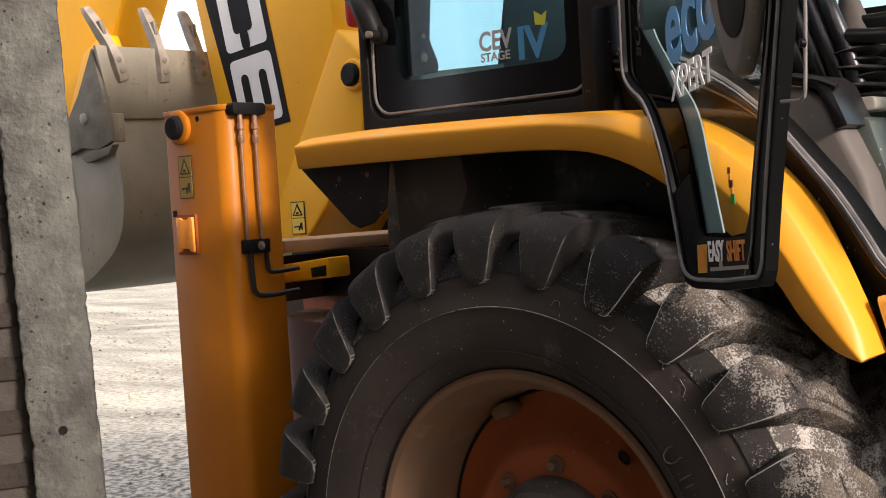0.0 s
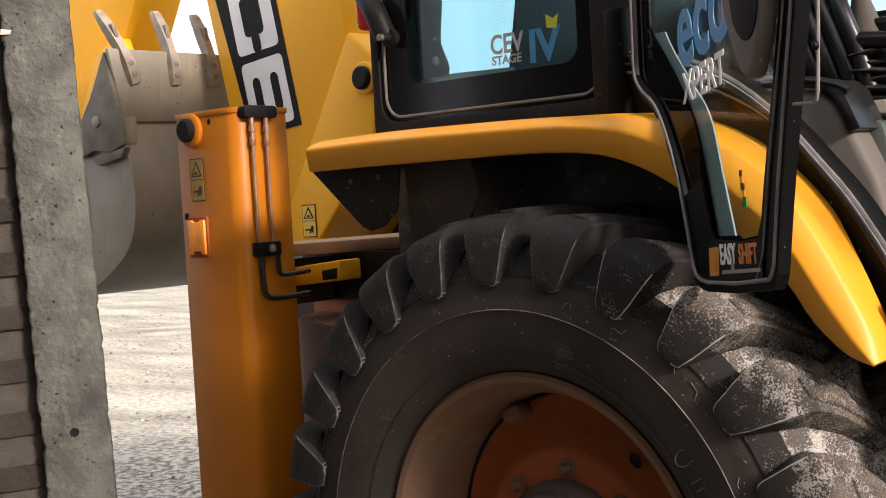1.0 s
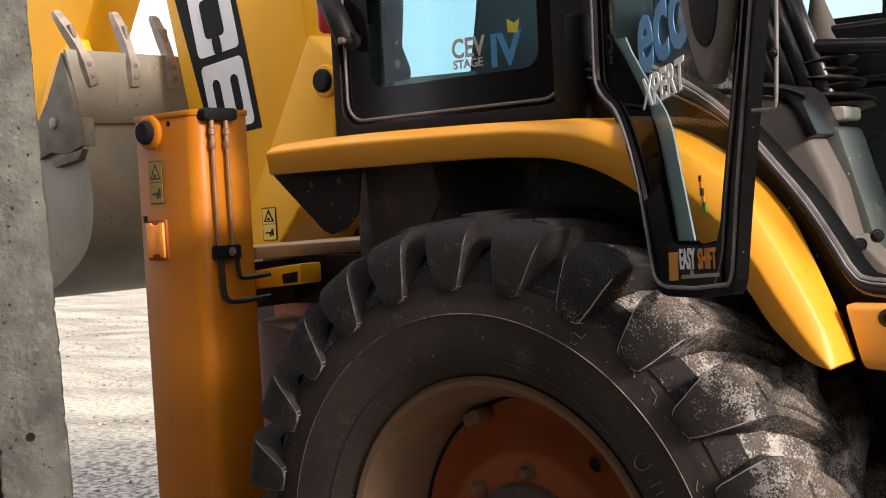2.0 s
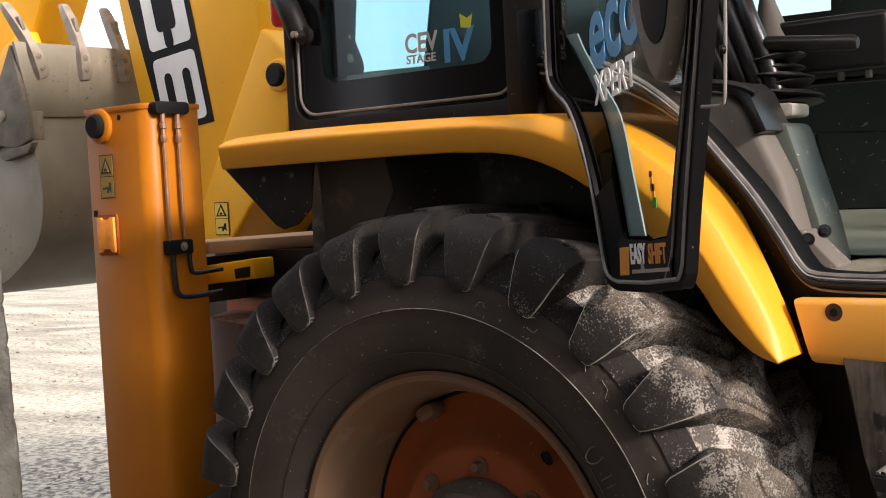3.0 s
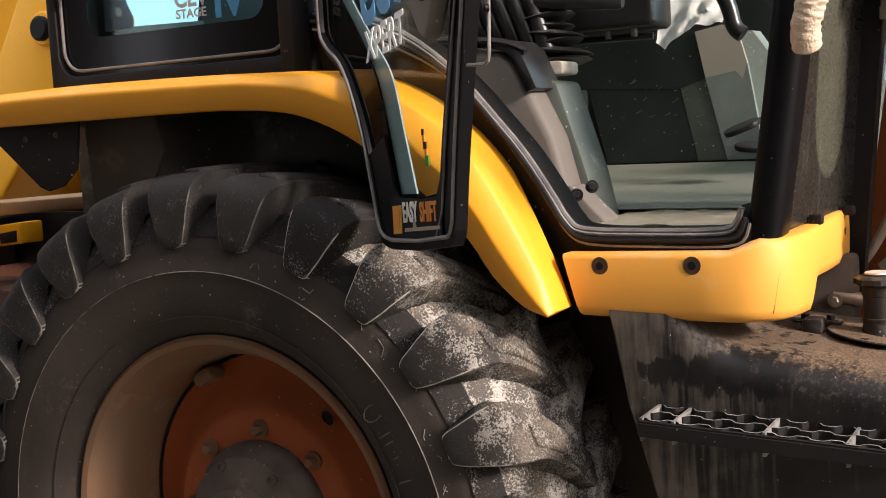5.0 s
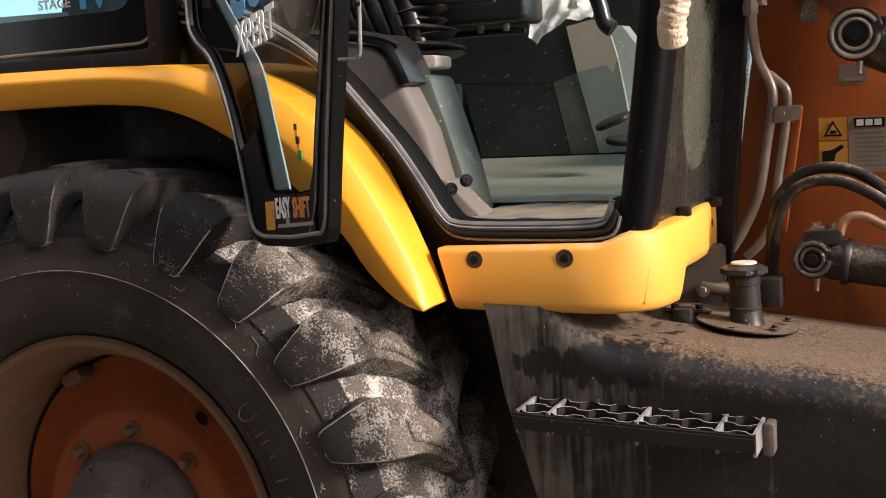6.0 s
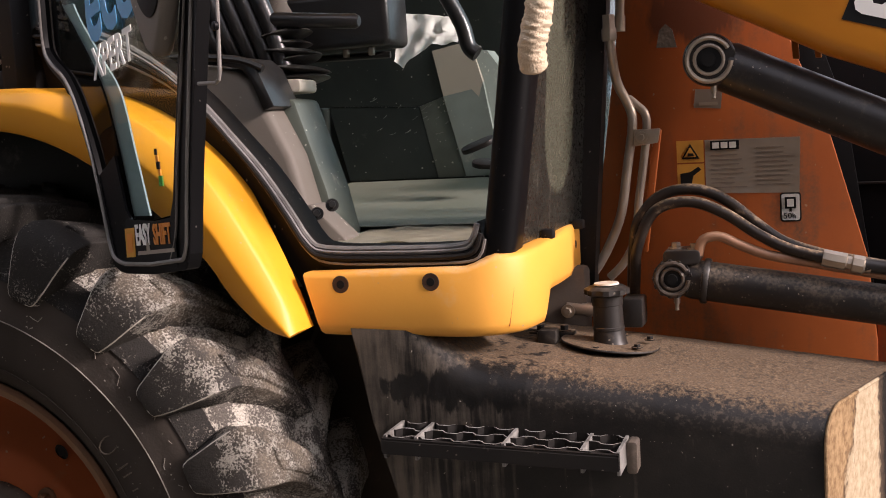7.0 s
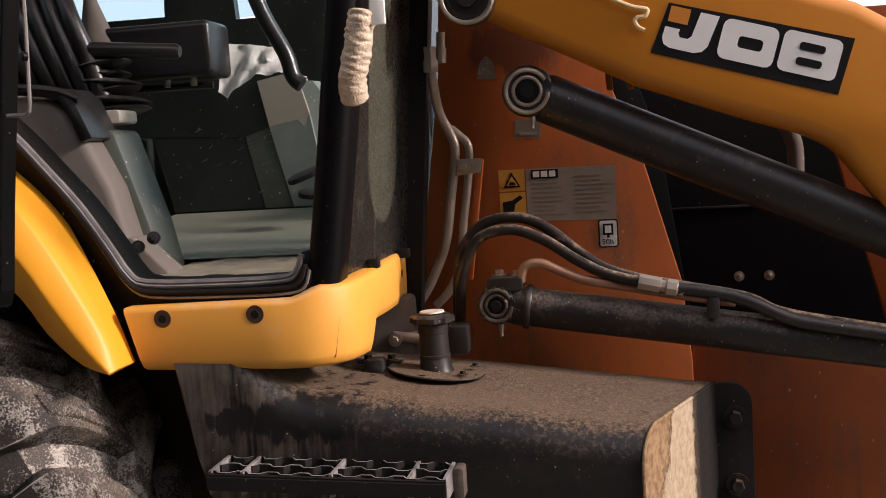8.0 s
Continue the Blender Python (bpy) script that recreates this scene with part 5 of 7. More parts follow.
def cab_inside():
    con = new("side_console")
    con.parent = machine
    part("housing", prism([(0.10, 1.645), (0.40, 1.628), (0.468, 1.612), (0.500, 1.590), (0.538, 1.517), (0.575, 1.44), (0.602, 1.33), (0.612, 1.262), (0.10, 1.262)], 0.395, 0.52, "xz", 0.02, 3), "console", con, "brown-grey plastic side console")
    part("trim", prism([(0.44, 1.643), (0.495, 1.634), (0.517, 1.614), (0.550, 1.536), (0.526, 1.529), (0.503, 1.590), (0.486, 1.612), (0.44, 1.624)], 0.386, 0.515, "xz", 0.003), "seat", con, "black trim strip")
    part("trim_rail", tube(spline([(0.30, 0.39, 1.650), (0.42, 0.39, 1.640), (0.49, 0.39, 1.628), (0.53, 0.39, 1.610)], 4), 0.008, 8), "seat", con)
    part("pedestal", prism([(0.49, 1.560), (0.556, 1.550), (0.613, 1.365), (0.634, 1.264), (0.50, 1.264)], 0.47, 0.60, "xz", 0.010), "mid_panel", con, "grey-green seat pedestal")
    part("foot_trim", prism([(0.585, 1.33), (0.62, 1.345), (0.69, 1.276), (0.69, 1.264), (0.60, 1.264)], 0.36, 0.44, "xz", 0.006), "console", con)
    part("latch", prism(rounded(0.470, 0.545, 1.566, 1.594, 0.008, 3), 0.53, 0.62, "xz", 0.004), "cap", con, "bare metal latch plate")
    for x, z in ((0.640, 1.330), (0.672, 1.345)):
        bolt(con, (x, 0.345, z - 0.004), (0.4, -1, 0.2), 0.0075, 0.010, "seat")
    seat = new("operator_seat")
    seat.parent = machine
    for i in range(6):
        r = 0.052 + 0.011 * (i % 2) + 0.002 * (5 - i)
        tilt = 0.16 * math.sin(i * 2.3)
        part("bellows_fold", lathe([(0.0, -0.010), (r * 0.6, -0.010), (r * 0.9, -0.0035), (r, 0.0), (r * 0.9, 0.0045), (r * 0.6, 0.009), (0, 0.010)], (0.505 - 0.007 * i, 0.64, 1.600 + 0.0185 * i), (tilt, 0.05, 1), 24), "bellows", seat)
    for i in range(6):
        part("back_fold", tube(spline([(0.485 - 0.036 * i, 0.60 + 0.012 * i, 1.62), (0.462 - 0.036 * i, 0.60, 1.70), (0.432 - 0.036 * i, 0.60, 1.78), (0.405 - 0.036 * i, 0.62, 1.84), (0.36 - 0.036 * i, 0.66, 1.92)], 4), 0.019, 10), "seat", seat)
    part("armrest", tube([(0.45, 0.60, 1.726), (0.47, 0.60, 1.724), (0.56, 0.60, 1.715), (0.65, 0.60, 1.706), (0.658, 0.60, 1.705)], 0.016, 14, radii=[0.012, 0.017, 0.016, 0.016, 0.011]), "seat", seat, "black padded armrest")
    part("cushion", prism(rounded(0.20, 0.680, 1.662, 1.782, 0.014, 4), 0.72, 0.86, "xz", 0.02, 3), "seat", seat, "black vinyl seat cushion")
    part("backrest", prism([(-0.05, 1.70), (0.18, 1.70), (0.10, 2.15), (-0.10, 2.15)], 0.85, 1.25, "xz", 0.03, 3), "seat", seat)
    part("lever_boot", lathe([(0.045, 0), (0.034, 0.03), (0.02, 0.08), (0.012, 0.11), (0, 0.115)], (0.42, 0.74, 1.745), (-0.1, 0, 1), 18), "console", seat, "grey lever boot")
    part("slide_bar", tube([(0.42, 0.76, 1.648), (0.66, 0.78, 1.645)], 0.008, 8), "seat", seat)
    for x in (0.56, 0.62):
        part("slide_clip", box(x, x + 0.012, 0.745, 0.76, 1.645, 1.672, 0.002), "steel", seat)
    dash = new("dash_console")
    dash.parent, dash.matrix_basis = machine, FRONT
    # facets lie nearly in one plane; their shading is put into the materials
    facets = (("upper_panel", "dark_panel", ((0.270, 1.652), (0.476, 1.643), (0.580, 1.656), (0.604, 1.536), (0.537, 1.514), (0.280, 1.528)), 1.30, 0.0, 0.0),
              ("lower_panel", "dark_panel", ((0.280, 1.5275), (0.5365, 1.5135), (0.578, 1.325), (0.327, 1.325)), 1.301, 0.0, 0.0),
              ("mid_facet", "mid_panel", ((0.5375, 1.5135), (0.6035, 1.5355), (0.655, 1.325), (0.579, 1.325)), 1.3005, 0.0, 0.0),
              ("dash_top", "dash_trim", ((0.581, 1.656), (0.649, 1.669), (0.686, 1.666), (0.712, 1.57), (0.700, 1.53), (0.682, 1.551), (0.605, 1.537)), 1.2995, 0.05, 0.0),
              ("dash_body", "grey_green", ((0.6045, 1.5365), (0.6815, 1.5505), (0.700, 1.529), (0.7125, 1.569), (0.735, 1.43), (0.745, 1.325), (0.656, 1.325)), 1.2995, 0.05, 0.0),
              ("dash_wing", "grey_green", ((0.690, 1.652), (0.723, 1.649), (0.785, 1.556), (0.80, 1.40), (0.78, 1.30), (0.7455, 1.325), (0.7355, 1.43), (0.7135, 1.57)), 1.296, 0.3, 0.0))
    for nm, mat, pts, y0, kx, kz in facets:
        bm = bmesh.new()
        a = [bm.verts.new((x, y0 + kx * (x - 0.65) + kz * (z - 1.5), z)) for x, z in pts]
        b = [bm.verts.new((x, 1.40, z)) for x, z in pts]
        bm.faces.new(a)
        bm.faces.new(b[::-1])
        for i in range(len(a)):
            bm.faces.new((a[i], b[i], b[(i + 1) % len(a)], a[(i + 1) % len(a)]))
        bmesh.ops.recalc_face_normals(bm, faces=bm.faces)
        part(nm, bm, mat, dash)
    # pale scuffs across the panels
    rng = random.Random(11)
    bm = bmesh.new()
    for i in range(24):
        x, z, w = rng.gauss(0.55, 0.09), rng.gauss(1.47, 0.06), rng.uniform(0.1, 0.8)
        size = rng.uniform(0.003, 0.011)
        dx, dz, y = size * math.cos(w), size * math.sin(w), 1.2985 + 0.05 * max(0.0, x - 0.66)
        tube([(x - dx, y, z - dz), (x + 0.15 * dz, y, z - 0.1 * dx), (x + dx, y, z + dz)], rng.uniform(0.0004, 0.0013), 5, bm=bm)
    scuffs = part("scuff_marks", bm, "scuff", dash, "pale scuffs on the panels")
    tagged(scuffs, kind="stuff")
    bm = loft([[(x, 0.62, 1.2645), (x, 1.297, 1.321), (x, 1.297, 1.263), (x, 0.62, 1.263)] for x in (0.33, 0.6, 1.0)])
    part("footwell_floor", bm, "mat", dash, "sloping grey footwell floor")
    part("dash_core", prism([(0.30, 1.264), (0.32, 1.62), (0.95, 1.62), (1.0, 1.264)], 1.44, 1.66, "xz", 0.006), "dark_panel", dash)
    for x, z, rot in ((0.79, 1.415, 20), (0.815, 1.37, 45)):
        o = part("pedal", prism(rounded(-0.042, 0.042, -0.03, 0.03, 0.026, 4), -0.006, 0.006, "xy", 0.003), "black", dash, "dark worn pedal")
        o.matrix_basis = pose(x, 0.95, z, 12, rot - 40, 10)
        part("pedal_arm", tube([(x, 0.955, z), (x + 0.05, 0.98, z + 0.02), (x + 0.10, 1.0, z + 0.10)], 0.008, 8), "seat", dash)
    part("steering_column", tube(spline([(0.785, 1.0, 1.625), (0.765, 1.0, 1.645), (0.75, 1.0, 1.70), (0.70, 1.0, 1.80), (0.66, 1.0, 1.92)], 4), 0.019, 12), "seat", dash, "black steering column")
    # white sheet thrown over the dash
    bm = bmesh.new()
    g = []
    for i in range(17):
        row = []
        for j in range(13):
            u, v = i / 16, j / 12
            x = 0.542 + 0.165 * u + 0.006 * noise.noise((u * 5, v * 4, 2))
            top = 1.746 - 0.030 * u * u
            low = 1.606 + 0.050 * min(1.0, abs(u - 0.13) / 0.45) ** 0.7 + 0.006 * u
            z = top + (low - top) * v + 0.005 * noise.noise((u * 7, v * 5, 1))
            y = 1.16 - 0.06 * v + 0.014 * noise.noise((u * 6, v * 3, 9)) + 0.009 * abs(math.sin(u * 11 + 2.5 * v)) + 0.0025 * noise.noise((u * 18, v * 12, 4))
            row.append(bm.verts.new((x, y, z)))
        g.append(row)
    for i in range(16):
        for j in range(12):
            bm.faces.new((g[i][j], g[i + 1][j], g[i + 1][j + 1], g[i][j + 1]))
    bmesh.ops.solidify(bm, geom=bm.faces[:], thickness=0.0015)
    sheet = part("plastic_sheet", bm, "sheet", None, sharp=60)
    sheet.matrix_basis = FRONT
    tagged(sheet, "crumpled white plastic sheet draped over the dash", "plastic sheet")


cab_inside()

# ---- the door, ajar: local x runs along the door from its hinge, y outwards into the cab side ----
DOOR = Matrix.Translation((0.12, 0.22, 0)) @ Matrix.Rotation(radians(-38), 4, "Z")


def door():
    d = new("cab_door")
    d.parent, d.matrix_basis = machine, DOOR
    out = spline([(0.706, 1.31), (0.732, 1.42), (0.766, 1.54), (0.808, 1.69)], 3) + [(0.88, 2.0), (0.92, 2.42), (0.11, 2.42), (0.11, 2.1), (0.11, 1.80)] + spline([(0.108, 1.71), (0.112, 1.655), (0.15, 1.622), (0.215, 1.588), (0.27, 1.53), (0.32, 1.45), (0.355, 1.36), (0.380, 1.290), (0.405, 1.272), (0.44, 1.267)], 3) + spline([(0.56, 1.272), (0.66, 1.283), (0.690, 1.288), (0.706, 1.31)], 3)[:-1]
    gl = spline([(0.642, 1.385), (0.660, 1.45), (0.70, 1.58), (0.735, 1.70)], 3) + [(0.80, 2.0), (0.84, 2.34), (0.20, 2.34), (0.20, 2.1), (0.20, 1.80)] + spline([(0.198, 1.75), (0.212, 1.728), (0.255, 1.692), (0.330, 1.626), (0.388, 1.562), (0.418, 1.50), (0.440, 1.44), (0.462, 1.372), (0.470, 1.356), (0.480, 1.352)], 3) + spline([(0.56, 1.356), (0.605, 1.362), (0.628, 1.366), (0.642, 1.385)], 3)[:-1]
    rim = shrunk(out, 0.020)
    part("frame", ring(out, rim, -0.004, 0.016, "xz", 0.004), "door_black", d, "glossy black door frame", sharp=16)
    band = shrunk(out, 0.021)
    part("glass_border", ring(band, gl, 0.004, 0.008, "xz"), "glass_band", d, "dark smoked border of the door glass").visible_shadow = False
    part("pane", prism(gl, 0.006, 0.010, "xz"), "glass_door", d, "clear door glass with smudges").visible_shadow = False
    # pale strip along the slanted side: a sky reflection painted as solid colour
    e0 = spline([(0.200, 1.731), (0.243, 1.692), (0.320, 1.624), (0.377, 1.561), (0.417, 1.468), (0.455, 1.360)], 4)
    e1 = spline([(0.258, 1.726), (0.290, 1.692), (0.372, 1.624), (0.446, 1.561), (0.486, 1.468), (0.528, 1.362)], 4)
    part("glass_edge", prism(e0 + e1[::-1], 0.0105, 0.0135, "xz"), "glass_edge", d, "pale strip painted as sky reflected in the glass")
    loop = [(a, -0.006, b) for a, b in out]
    inset = []
    cx, cz = 0.48, 1.8
    for a, b in out:
        v = Vector((cx - a, cz - b)).normalized()
        inset.append((a + v.x * 0.016, -0.005, b + v.y * 0.016))
    part("edge_trim", tube(inset, 0.0035, 8, True), "seal", d, "grey rubber edge trim")
    # opaque lower panel and lock stile, with a pale bead along the glass
    part("lower_panel", prism([(0.40, 1.286), (0.66, 1.296), (0.70, 1.32), (0.716, 1.40), (0.655, 1.392), (0.636, 1.362), (0.56, 1.354), (0.48, 1.350), (0.455, 1.372), (0.425, 1.46), (0.352, 1.43)], -0.0015, 0.003, "xz"), "door_black", d, "black lower door panel")
    side = [(0.652, 1.386), (0.670, 1.45), (0.711, 1.58), (0.747, 1.70), (0.81, 2.0)]
    part("lock_stile", prism(side + [(0.868, 2.0), (0.796, 1.69), (0.754, 1.54), (0.720, 1.42), (0.712, 1.386)], -0.0012, 0.012, "xz"), "door_black", d, "black lock stile")
    part("stile_bead", tube(spline([(a + 0.006, -0.004, b) for a, b in [(0.628, 1.30), (0.652, 1.335), (0.667, 1.39)] + [(a + 0.012, b) for a, b in side[1:]]], 4), 0.0022, 6), "seal", d)
    # strip with a feature name, under it a bar
    flat(rect(0.452, 0.659, 1.288, 1.356), pose(0, -0.0045, 0, 90, 0, 0), "decal_black", d, "strip")
    flat([(0.456, 1.294), (0.494, 1.297), (0.498, 1.344), (0.457, 1.341)], pose(0, -0.0056, 0, 90, 0, 0), "decal_worn", d, "strip_square")
    flat([(0.464, 1.302), (0.486, 1.304), (0.489, 1.335), (0.465, 1.333)], pose(0, -0.0062, 0, 90, 0, 0), "decal_orange", d, "strip_square")
    tilt = pose(0, 0, 0, 0, 0, 3.5)
    writing("EASY", 0.045, pose(0.503, -0.0062, 1.3165, 90, 0, 0) @ tilt, "decal_white", d, width=0.62, bold=0.03)
    writing("SHIFT", 0.043, pose(0.577, -0.0062, 1.3205, 90, 0, 0) @ tilt, "decal_orange", d, width=0.64, bold=0.03)
    flat([(0.508, 1.300), (0.655, 1.3115), (0.655, 1.3175), (0.560, 1.310), (0.556, 1.3215), (0.547, 1.3215), (0.545, 1.309), (0.510, 1.3065)], pose(0, -0.0062, 0, 90, 0, 0), "decal_grey", d, "strip_bar")
    # sign on the glass: a blue word over a pale one
    writing("eco", 0.196, pose(0.338, 0.003, 1.649, 90, 0, 0) @ pose(0, 0, 0, 0, 0, 8.5), "decal_blue", d, "sign_word", 0.12, 0.80, 0.022)
    writing("XPERT", 0.073, pose(0.353, 0.003, 1.5885, 90, 0, 0) @ pose(0, 0, 0, 0, 0, 6.2), "decal_white", d, "sign_word", 0.1, 0.86, 0.02)
    # inner handle recess on the rear of the frame
    part("latch_cover", prism(spline([(0.585, 1.80), (0.604, 1.728), (0.624, 1.673), (0.651, 1.627), (0.672, 1.603), (0.697, 1.598), (0.719, 1.627), (0.738, 1.666), (0.757, 1.72), (0.785, 1.82)], 4), -0.030, 0.0, "xz", 0.009, 3), "console", d, "grey-brown latch cover")
    part("latch_recess", prism(spline([(0.638, 1.80), (0.644, 1.722), (0.658, 1.677), (0.690, 1.652), (0.722, 1.662), (0.742, 1.706), (0.768, 1.82)], 4), -0.0325, -0.029, "xz", 0.001), "decal_black", d)
    part("grab_rod", tube(spline([(0.866, 0.0, 1.95), (0.858, 0.0, 1.70), (0.850, 0.0, 1.60), (0.846, 0.0, 1.562)], 4) + [(0.842, 0.0, 1.552), (0.832, 0.0, 1.548), (0.775, 0.0, 1.551)], 0.0028, 8), "seal", d, "thin metal rod")
    part("rod_boss", lathe([(0.003, 0), (0.006, 0), (0.006, 0.006), (0.004, 0.007), (0, 0.007)], (0.854, -0.002, 1.622), (0, -1, 0), 16), "door_black", d)


def shrunk(poly, by):
    """An outline of as many points, moved inwards."""
    n = len(poly)
    turn = sum(poly[i][0] * poly[(i + 1) % n][1] - poly[(i + 1) % n][0] * poly[i][1] for i in range(n))
    res = []
    for i in range(n):
        a, c = Vector(poly[i - 1]), Vector(poly[(i + 1) % n])
        t = (c - a).normalized()
        q = Vector((-t.y, t.x)) * (by if turn > 0 else -by)
        res.append((poly[i][0] + q.x, poly[i][1] + q.y))
    return res


door()


def sill():
    """The yellow step cover that wraps round the cab's front corner."""
    plan = [(0.700, 0.118), (0.80, 0.118), (0.90, 0.118), (0.97, 0.120), (1.03, 0.135), (1.075, 0.175), (1.092, 0.24), (1.097, 0.32), (1.10, 0.42), (1.098, 0.58)]
    fine = spline(plan, 4)
    secs = []
    k = len(fine)
    for i, (x, y) in enumerate(fine):
        a, b = Vector(fine[max(i - 1, 0)]), Vector(fine[min(i + 1, k - 1)])
        t = (b - a).normalized()
        n = Vector((t.y, -t.x))
        u = max(0.0, min(1.0, (y - 0.16) / 0.42))
        top = 1.238 + (0.018 if y > 0.15 else 0.018 * max(0, (x - 0.99) / 0.05)) + 0.02 * u
        low = 1.130 - 0.010 * min(1, max(0, (x - 0.7) / 0.3))
        if y > 0.26:
            low += 0.05 * min(1, (y - 0.26) / 0.04)
        th = 0.045
        inner = (x - n.x * th, y - n.y * th)
        def off(q):
            return x - n.x * q, y - n.y * q
        rake = 0.26 * max(0.0, 1 - (x - 0.70) / 0.06) if x < 0.76 else 0.0
        row = [(*off(0.010), top), (*off(0.003), top - 0.003), (*off(0.0), top - 0.010), (*off(0.0), (top + low) / 2), (*off(0.001), low + 0.02), (*off(0.006), low + 0.006), (*off(0.018), low), (*inner, low), (*inner, top)]
        secs.append([(a + rake * (1.236 - c), b, c) for a, b, c in row])
    part("step_cover", loft(secs), "sill", machine, "yellow moulded cab step cover", sharp=50)
    for x, y, ax in ((0.769, 0.118, (0, -1, 0)), (0.930, 0.1176, (0, -1, 0)), (1.0985, 0.53, (1, 0, 0))):
        s = 1.0 if y < 0.2 else 0.55
        z = 1.2175 if y < 0.2 else 1.232
        # flat brown disc with a black centre paints the shade inside the recess
        part("cover_recess", lathe([(0, 0.0004), (0.0130 * s, 0.0004), (0.0145 * s, 0.0007), (0.0152 * s, 0.0001)], (x, y, z), ax, 20), "screw", machine)
        part("cover_screw", lathe([(0, 0.0012), (0.0066 * s, 0.0012), (0.0072 * s, 0.0006)], (x, y, z), ax, 18), "decal_black", machine)
    part("seam", tube([(1.052, 0.1515, 1.135), (1.060, 0.158, 1.19), (1.066, 0.165, 1.235)], 0.0012, 5), "orange", machine)


sill()


def fuel_tank():
    """The side tank: front end cut slantwise, top falling towards the front."""
    def fall(x, z):
        return z - 0.125 * (x - 0.9) * max(0.0, min(1.0, (z - 0.55) / 0.3))
    prof = [(0.52, 0.50), (0.52, 1.055)] + [(0.205 + 0.075 * math.cos(w), 1.027 + 0.06 * math.sin(w)) for w in np.linspace(math.pi / 2 - 0.15, math.pi, 7)] + [(0.13, 0.96), (0.135, 0.50)]
    prof[1] = (0.52, 1.094)
    bm = bmesh.new()
    secs = []
    for f in np.linspace(0, 1, 24):
        s = []
        for y, z in prof:
            x0 = 0.745 + max(0.0, 1.17 - z) * 0.29
            x1 = 1.54 + (y - 0.13) * 0.34
            x = x0 + (x1 - x0) * f
            g = max(0.0, min(1.0, (0.98 - x) / 0.10))
            if z > 0.99:
                z += 0.05 * g
                y = 0.13 + (y - 0.13) * (1 - g * 0.9) if y < 0.3 else y
            s.append((x, y, fall(x, z)))
        secs.append(s)
    loft(secs, bm)
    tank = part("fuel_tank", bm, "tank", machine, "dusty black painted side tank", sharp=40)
    # folded lip round the front end, and the dusty end plate set into it
    lip = []
    for y, z in prof[1:-1] + [(0.135, 0.50)]:
        x = 1.54 + (y - 0.13) * 0.34
        lip.append((x + 0.004, y, fall(x, z)))
    part("end_lip", tube(lip, 0.0032, 8), "tank_end", tank, "thin dusty folded edge")
    bm = bmesh.new()
    pts = [(max(y, 0.1335), z - (0.003 if z > 0.6 else 0.0)) for y, z in prof]
    a = [bm.verts.new((1.541 + (y - 0.13) * 0.34, y, fall(1.545 + (y - 0.13) * 0.34, z))) for y, z in pts]
    b = [bm.verts.new((1.545 + (y - 0.13) * 0.34, y, fall(1.545 + (y - 0.13) * 0.34, z))) for y, z in pts]
    bm.faces.new(a)
    bm.faces.new(b[::-1])
    for i in range(len(a)):
        bm.faces.new((a[i], b[i], b[(i + 1) % len(a)], a[(i + 1) % len(a)]))
    part("end_plate", bm, "tank_end", tank, "pale dust-caked end plate")
    part("end_flange", prism(rounded(1.650, 1.745, 0.50, 0.995, 0.04, 5), 0.524, 0.536, "xz", 0.003), "arch", tank, "black bolted flange")
    for z in (0.93, 0.80, 0.66):
        bolt(tank, (1.712, 0.524, z), (0, -1, 0), 0.013, 0.014, "tank")
    # filler neck and cap
    cx, cy = 1.175, 0.38
    cz = fall(1.175, 1.0915)
    part("neck_flange", lathe([(0, 0), (0.088, 0), (0.0895, 0.002), (0.088, 0.004), (0.03, 0.005), (0, 0.005)], (cx, cy, cz + 0.003), (0.125, 0.03, 1), 36), "tank", tank)
    for i in range(6):
        w = radians(60 * i + 20)
        bolt(tank, (cx + 0.073 * math.cos(w), cy + 0.073 * math.sin(w), cz + 0.006), (0, 0, 1), 0.006, 0.005, "tank")
    part("filler_neck", lathe([(0.034, 0), (0.030, 0.012), (0.0275, 0.03), (0.0285, 0.031), (0.0285, 0.036), (0.0275, 0.037), (0.0265, 0.075), (0.028, 0.076), (0.028, 0.095), (0, 0.095)], (cx, cy, cz), (-0.02, 0, 1), 24), "cylinder", tank, "black filler neck")
    bm = bmesh.new()
    base = Vector((cx - 0.002, cy, cz + 0.092))
    rings = []
    for r, h in ((0.030, 0), (0.037, 0.004), (0.037, 0.013), (0.031, 0.018), (0.0, 0.018)):
        rings.append([bm.verts.new(base + Vector((r * (1 + 0.11 * (j % 6 < 3) * (r > 0.032)) * math.cos(2 * math.pi * j / 48), r * (1 + 0.11 * (j % 6 < 3) * (r > 0.032)) * math.sin(2 * math.pi * j / 48), h))) for j in range(48)])
    for A, B in zip(rings, rings[1:]):
        for j in range(48):
            bm.faces.new((A[j], A[(j + 1) % 48], B[(j + 1) % 48], B[j]))
    bmesh.ops.remove_doubles(bm, verts=bm.verts, dist=1e-4)
    part("filler_cap", bm, "cylinder", tank, "black ribbed filler cap")
    part("cap_top", lathe([(0.0, 0.0), (0.023, 0.0), (0.022, 0.003), (0, 0.0035)], (cx - 0.002, cy, cz + 0.1125), (-0.02, 0, 1), 28), "cap", tank, "worn white cap disc")
    part("tank_strap", box(1.02, 1.105, 0.40, 0.43, 1.066, 1.079, 0.003), "tank", tank)
    for x in (1.04, 1.085):
        bolt(tank, (x, 0.415, 1.078), (0, 0, 1), 0.008, 0.008, "tank")
    part("sender", box(1.05, 1.085, 0.34, 0.375, 1.065, 1.093, 0.005), "cylinder", tank)
    # step
    step = new("tread_step")
    step.parent = machine
